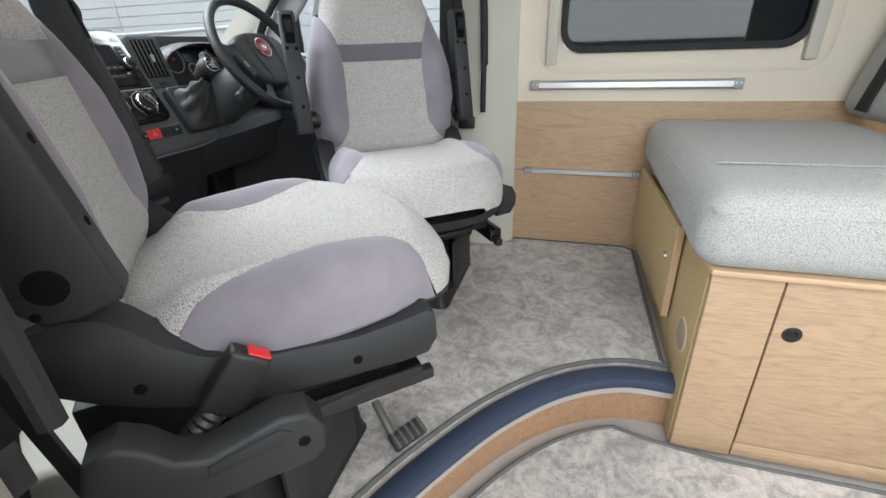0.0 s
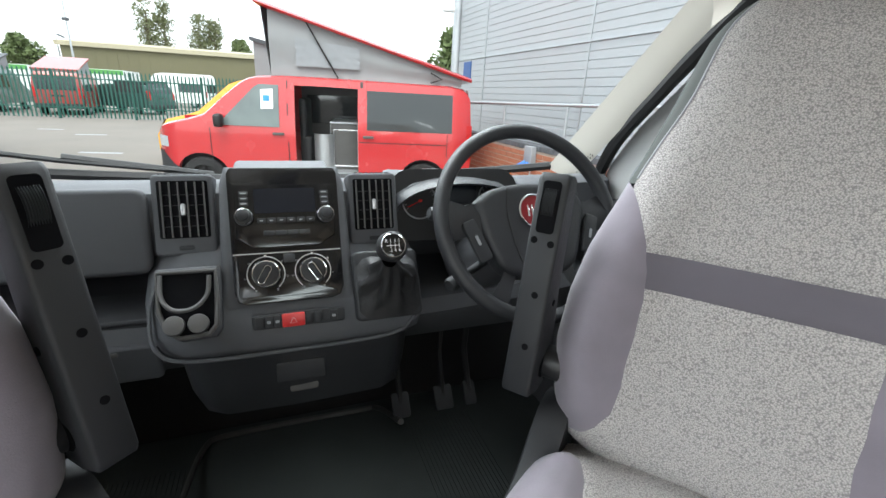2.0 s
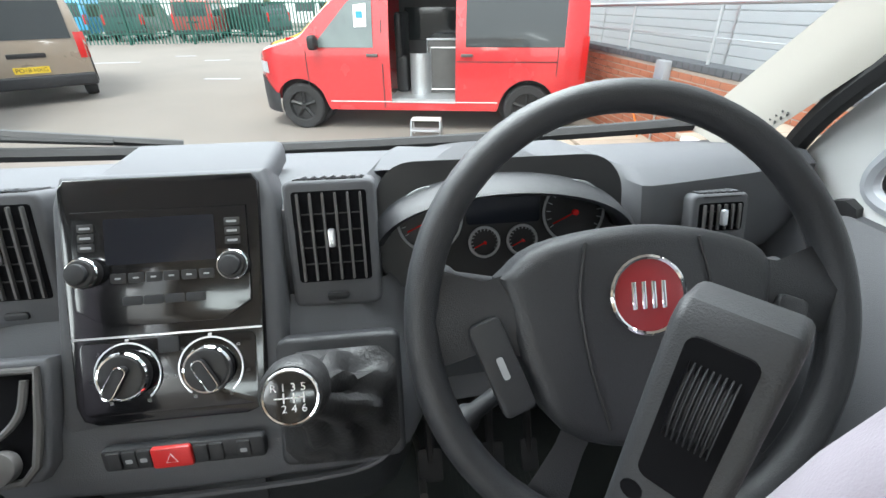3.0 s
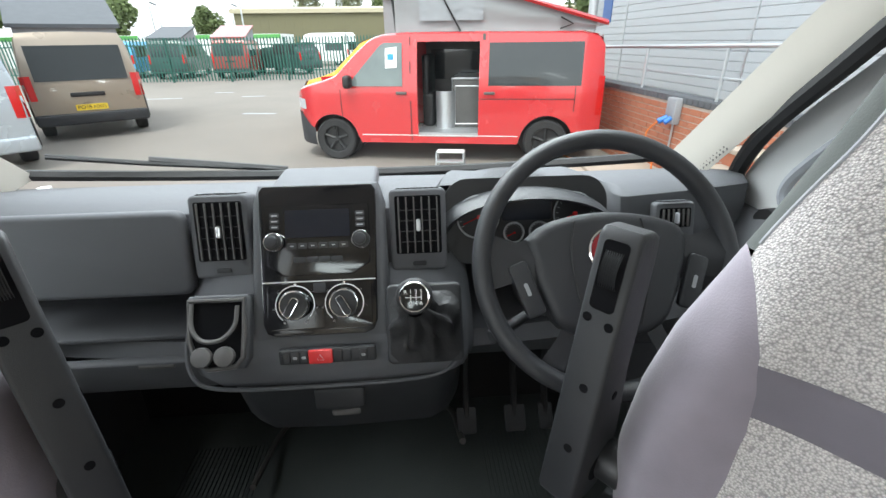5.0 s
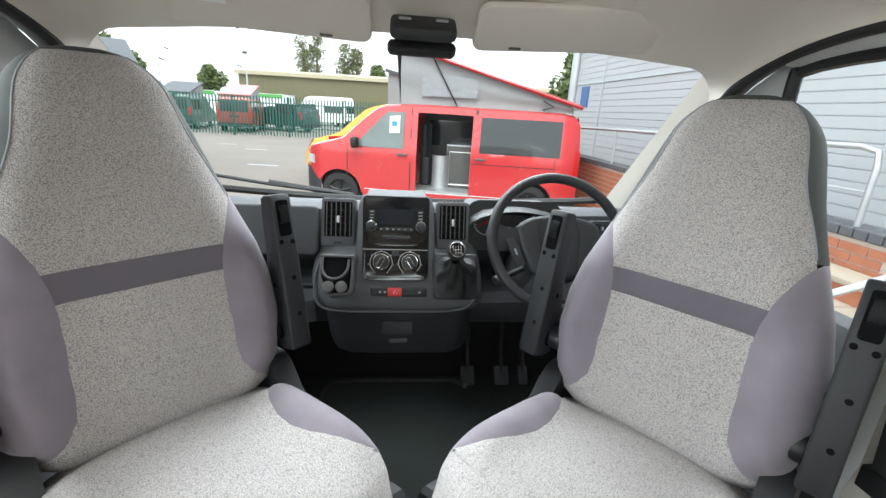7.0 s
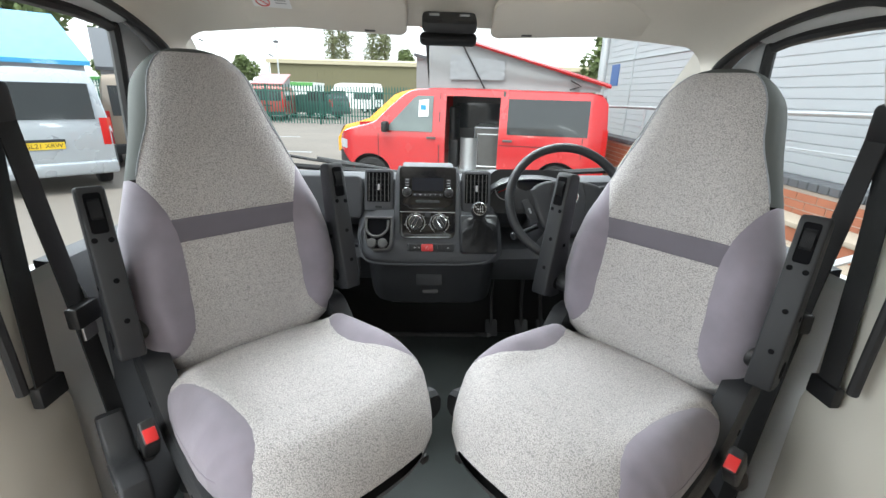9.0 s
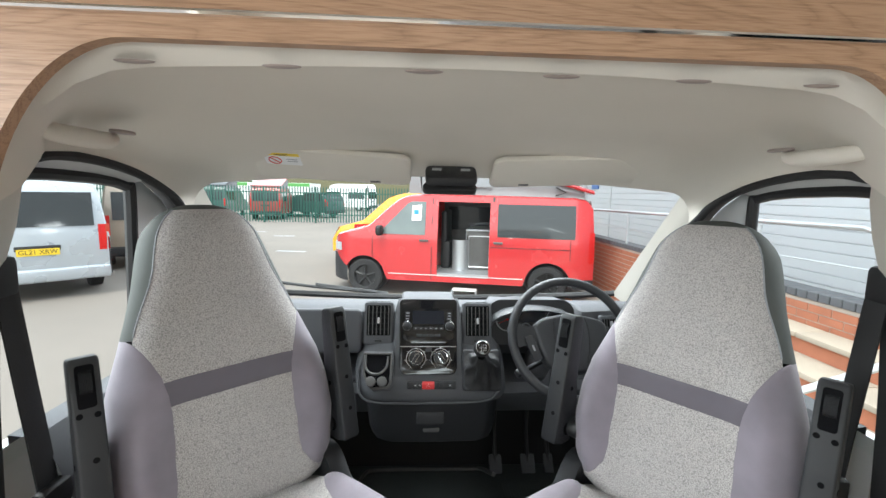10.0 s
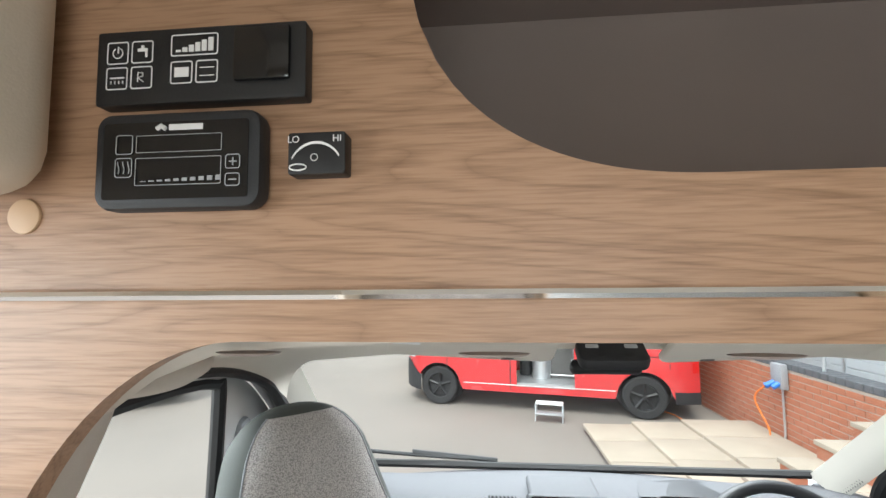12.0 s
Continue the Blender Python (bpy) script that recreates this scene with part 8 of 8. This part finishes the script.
for k, (h, w) in enumerate(((0.55, 0.55), (0.4, 0.32), (0.62, 0.34), (0.62, 0.34), (0.4, 0.3))):
    y0 = 9.2 - k * 0.62
    bm = rbox(bmesh.new(), (-0.06, y0 - w, 3.85), (-0.01, y0, 3.85 + h), 0.03)
    part("sign_shape", bm, "signblue", bld, "raised blue sign letter shape")
cam_b = rbox(bmesh.new(), (-0.55, 11.6, 3.7), (-0.25, 11.75, 3.85), 0.02)
part("camera_box", cam_b, "white_paint", bld, "white security camera")

bw = thing("brick_wall", pose(3.4, 0, GROUND), "red brick retaining wall with a dark engineering brick cap", "wall", kind="structure")
bm = box((0.006, -3.0, 0.0), (0.22, 8.6, 1.02))
part("mortar_core", bm, "mortar", bw, smooth=False)
def brick_mesh(l, d, h, r):
    bm = box((0, 0, 0), (d, l, h), r, 1)
    me = bpy.data.meshes.new("brick")
    bmesh.ops.recalc_face_normals(bm, faces=bm.faces)
    bm.to_mesh(me)
    bm.free()
    return me


BR = brick_mesh(0.215, 0.10, 0.065, 0.004)
BR.materials.append(M["brick"])
cnt = 0
rest = bmesh.new()
for row in range(13):
    y = 2.2 + (0.1125 if row % 2 else 0)
    while y < 7.9:
        if cnt < 290 and 3.6 < y:
            o = new("brick", BR)
            o.parent, o.location = bw, (0.0 - 0.003 * random.random(), y, 0.02 + row * 0.075)
            cnt += 1
        else:
            rbox(rest, (0.0, y, 0.02 + row * 0.075), (0.1, y + 0.215, 0.085 + row * 0.075))
        y += 0.225
tagged(part("bricks", rest, "brick", bw, smooth=False), kind="stuff")
CB = brick_mesh(0.10, 0.24, 0.075, 0.006)
CB.materials.append(M["dark_brick"])
for i in range(92):
    o = new("cap_brick", CB)
    o.parent, o.location = bw, (-0.012, -1.5 + i * 0.110, 1.022)
rail = thing("handrail", pose(3.45, 0, GROUND + 1.1), "galvanised steel handrail on the brick wall", "handrail")
bm = bmesh.new()
tube(bm, [(0, 8.4, 0.50), (0, 2.75, 0.58), (0, 2.62, 0.55), (0, 2.6, 0.45), (0, 2.6, 0.0)], 0.024, 10)
part("top_rail", bm, "galv", rail)
for y in (8.3, 6.65, 5.0, 3.8):
    bm = bmesh.new()
    cyl(bm, (0, y, 0), (0, y, 0.53), 0.018, 8)
    part("post", bm, "galv", rail)
bm = bmesh.new()
tube(bm, [(0, 8.3, 0.22), (0, 2.6, 0.26)], 0.008, 6)
part("mid_wire", bm, "galv", rail)
sk = thing("power_socket", pose(3.37, 5.6, GROUND + 0.80), "grey outdoor power socket with a blue plug and orange cable", "power socket")
bm = box((-0.06, -0.10, -0.02), (0.03, 0.10, 0.28), 0.012)
part("box", bm, "piping", sk)
bm = bmesh.new()
cyl(bm, (-0.06, 0.03, 0.05), (-0.16, 0.05, 0.0), 0.035, 12)
cyl(bm, (-0.06, -0.05, 0.05), (-0.13, -0.05, 0.0), 0.03, 12)
part("plug", bm, "blue_plug", sk)
bm = bmesh.new()
tube(bm, catmull([(-0.16, 0.06, 0.0), (-0.2, 0.2, -0.2), (-0.1, 0.1, -0.6), (-0.2, 0.3, -0.785), (-0.6, 0.9, -0.785), (-0.7, 1.6, -0.785), (-1.2, 2.2, -0.785)], 8), 0.010, 6)
part("cable", bm, "orange", sk)
bm = bmesh.new()
tube(bm, [(0.0, -0.02, -0.02), (0.0, -0.02, -0.78)], 0.012, 6)
part("conduit", bm, "galv", sk)

# shallow brick-edged terrace steps of concrete slabs
ter = thing("terrace_steps", pose(0, 0, GROUND), "wide shallow steps of concrete slabs with brick risers", "steps")
for k, (xa, xb) in enumerate(((1.14, 1.80), (1.80, 2.46), (2.46, 3.35))):
    h = 0.11 + 0.04 * k
    bm = box((xa + 0.05, 4.3, 0.0), (xb + 0.05, 6.3, h - 0.05))
    part("brick_base", bm, "brick", ter, smooth=False)
    n = 6
    for i in range(3):
        y = 4.3 + i * 0.667
        bm = box((xa, y + 0.006, h - 0.05), (xb + 0.04, y + 0.66, h), 0.008)
        part("slab", bm, "slab", ter)
fl2 = thing("side_steps", pose(0, 0, GROUND), "flight of concrete slab steps with red brick risers beside the wall", "steps")
for k in range(5):
    xa, h = 1.80 + 0.325 * k, 0.14 + 0.165 * k
    bm = box((xa + 0.03, 0.8, 0.0), (3.4, 4.25, h - 0.045))
    part("brick_riser", bm, "brick", fl2, smooth=False)
    for i in range(5):
        bm = box((xa, 0.8 + 0.69 * i + 0.004, h - 0.045), (xa + 0.36 if k < 4 else 3.39, 0.8 + 0.69 * i + 0.686, h), 0.008)
        part("slab", bm, "slab", fl2)
lr = thing("step_handrail", pose(2.45, 2.0, GROUND - 0.18), "galvanised handrail beside the terrace steps", "handrail")
bm = bmesh.new()
tube(bm, [(-0.9, 0, 0.62), (0.9, -0.35, 1.45)], 0.024, 8)
part("rail", bm, "galv", lr)
bm = bmesh.new()
cyl(bm, (-0.85, 0, 0.0), (-0.85, 0, 0.64), 0.02, 8)
part("post", bm, "galv", lr)
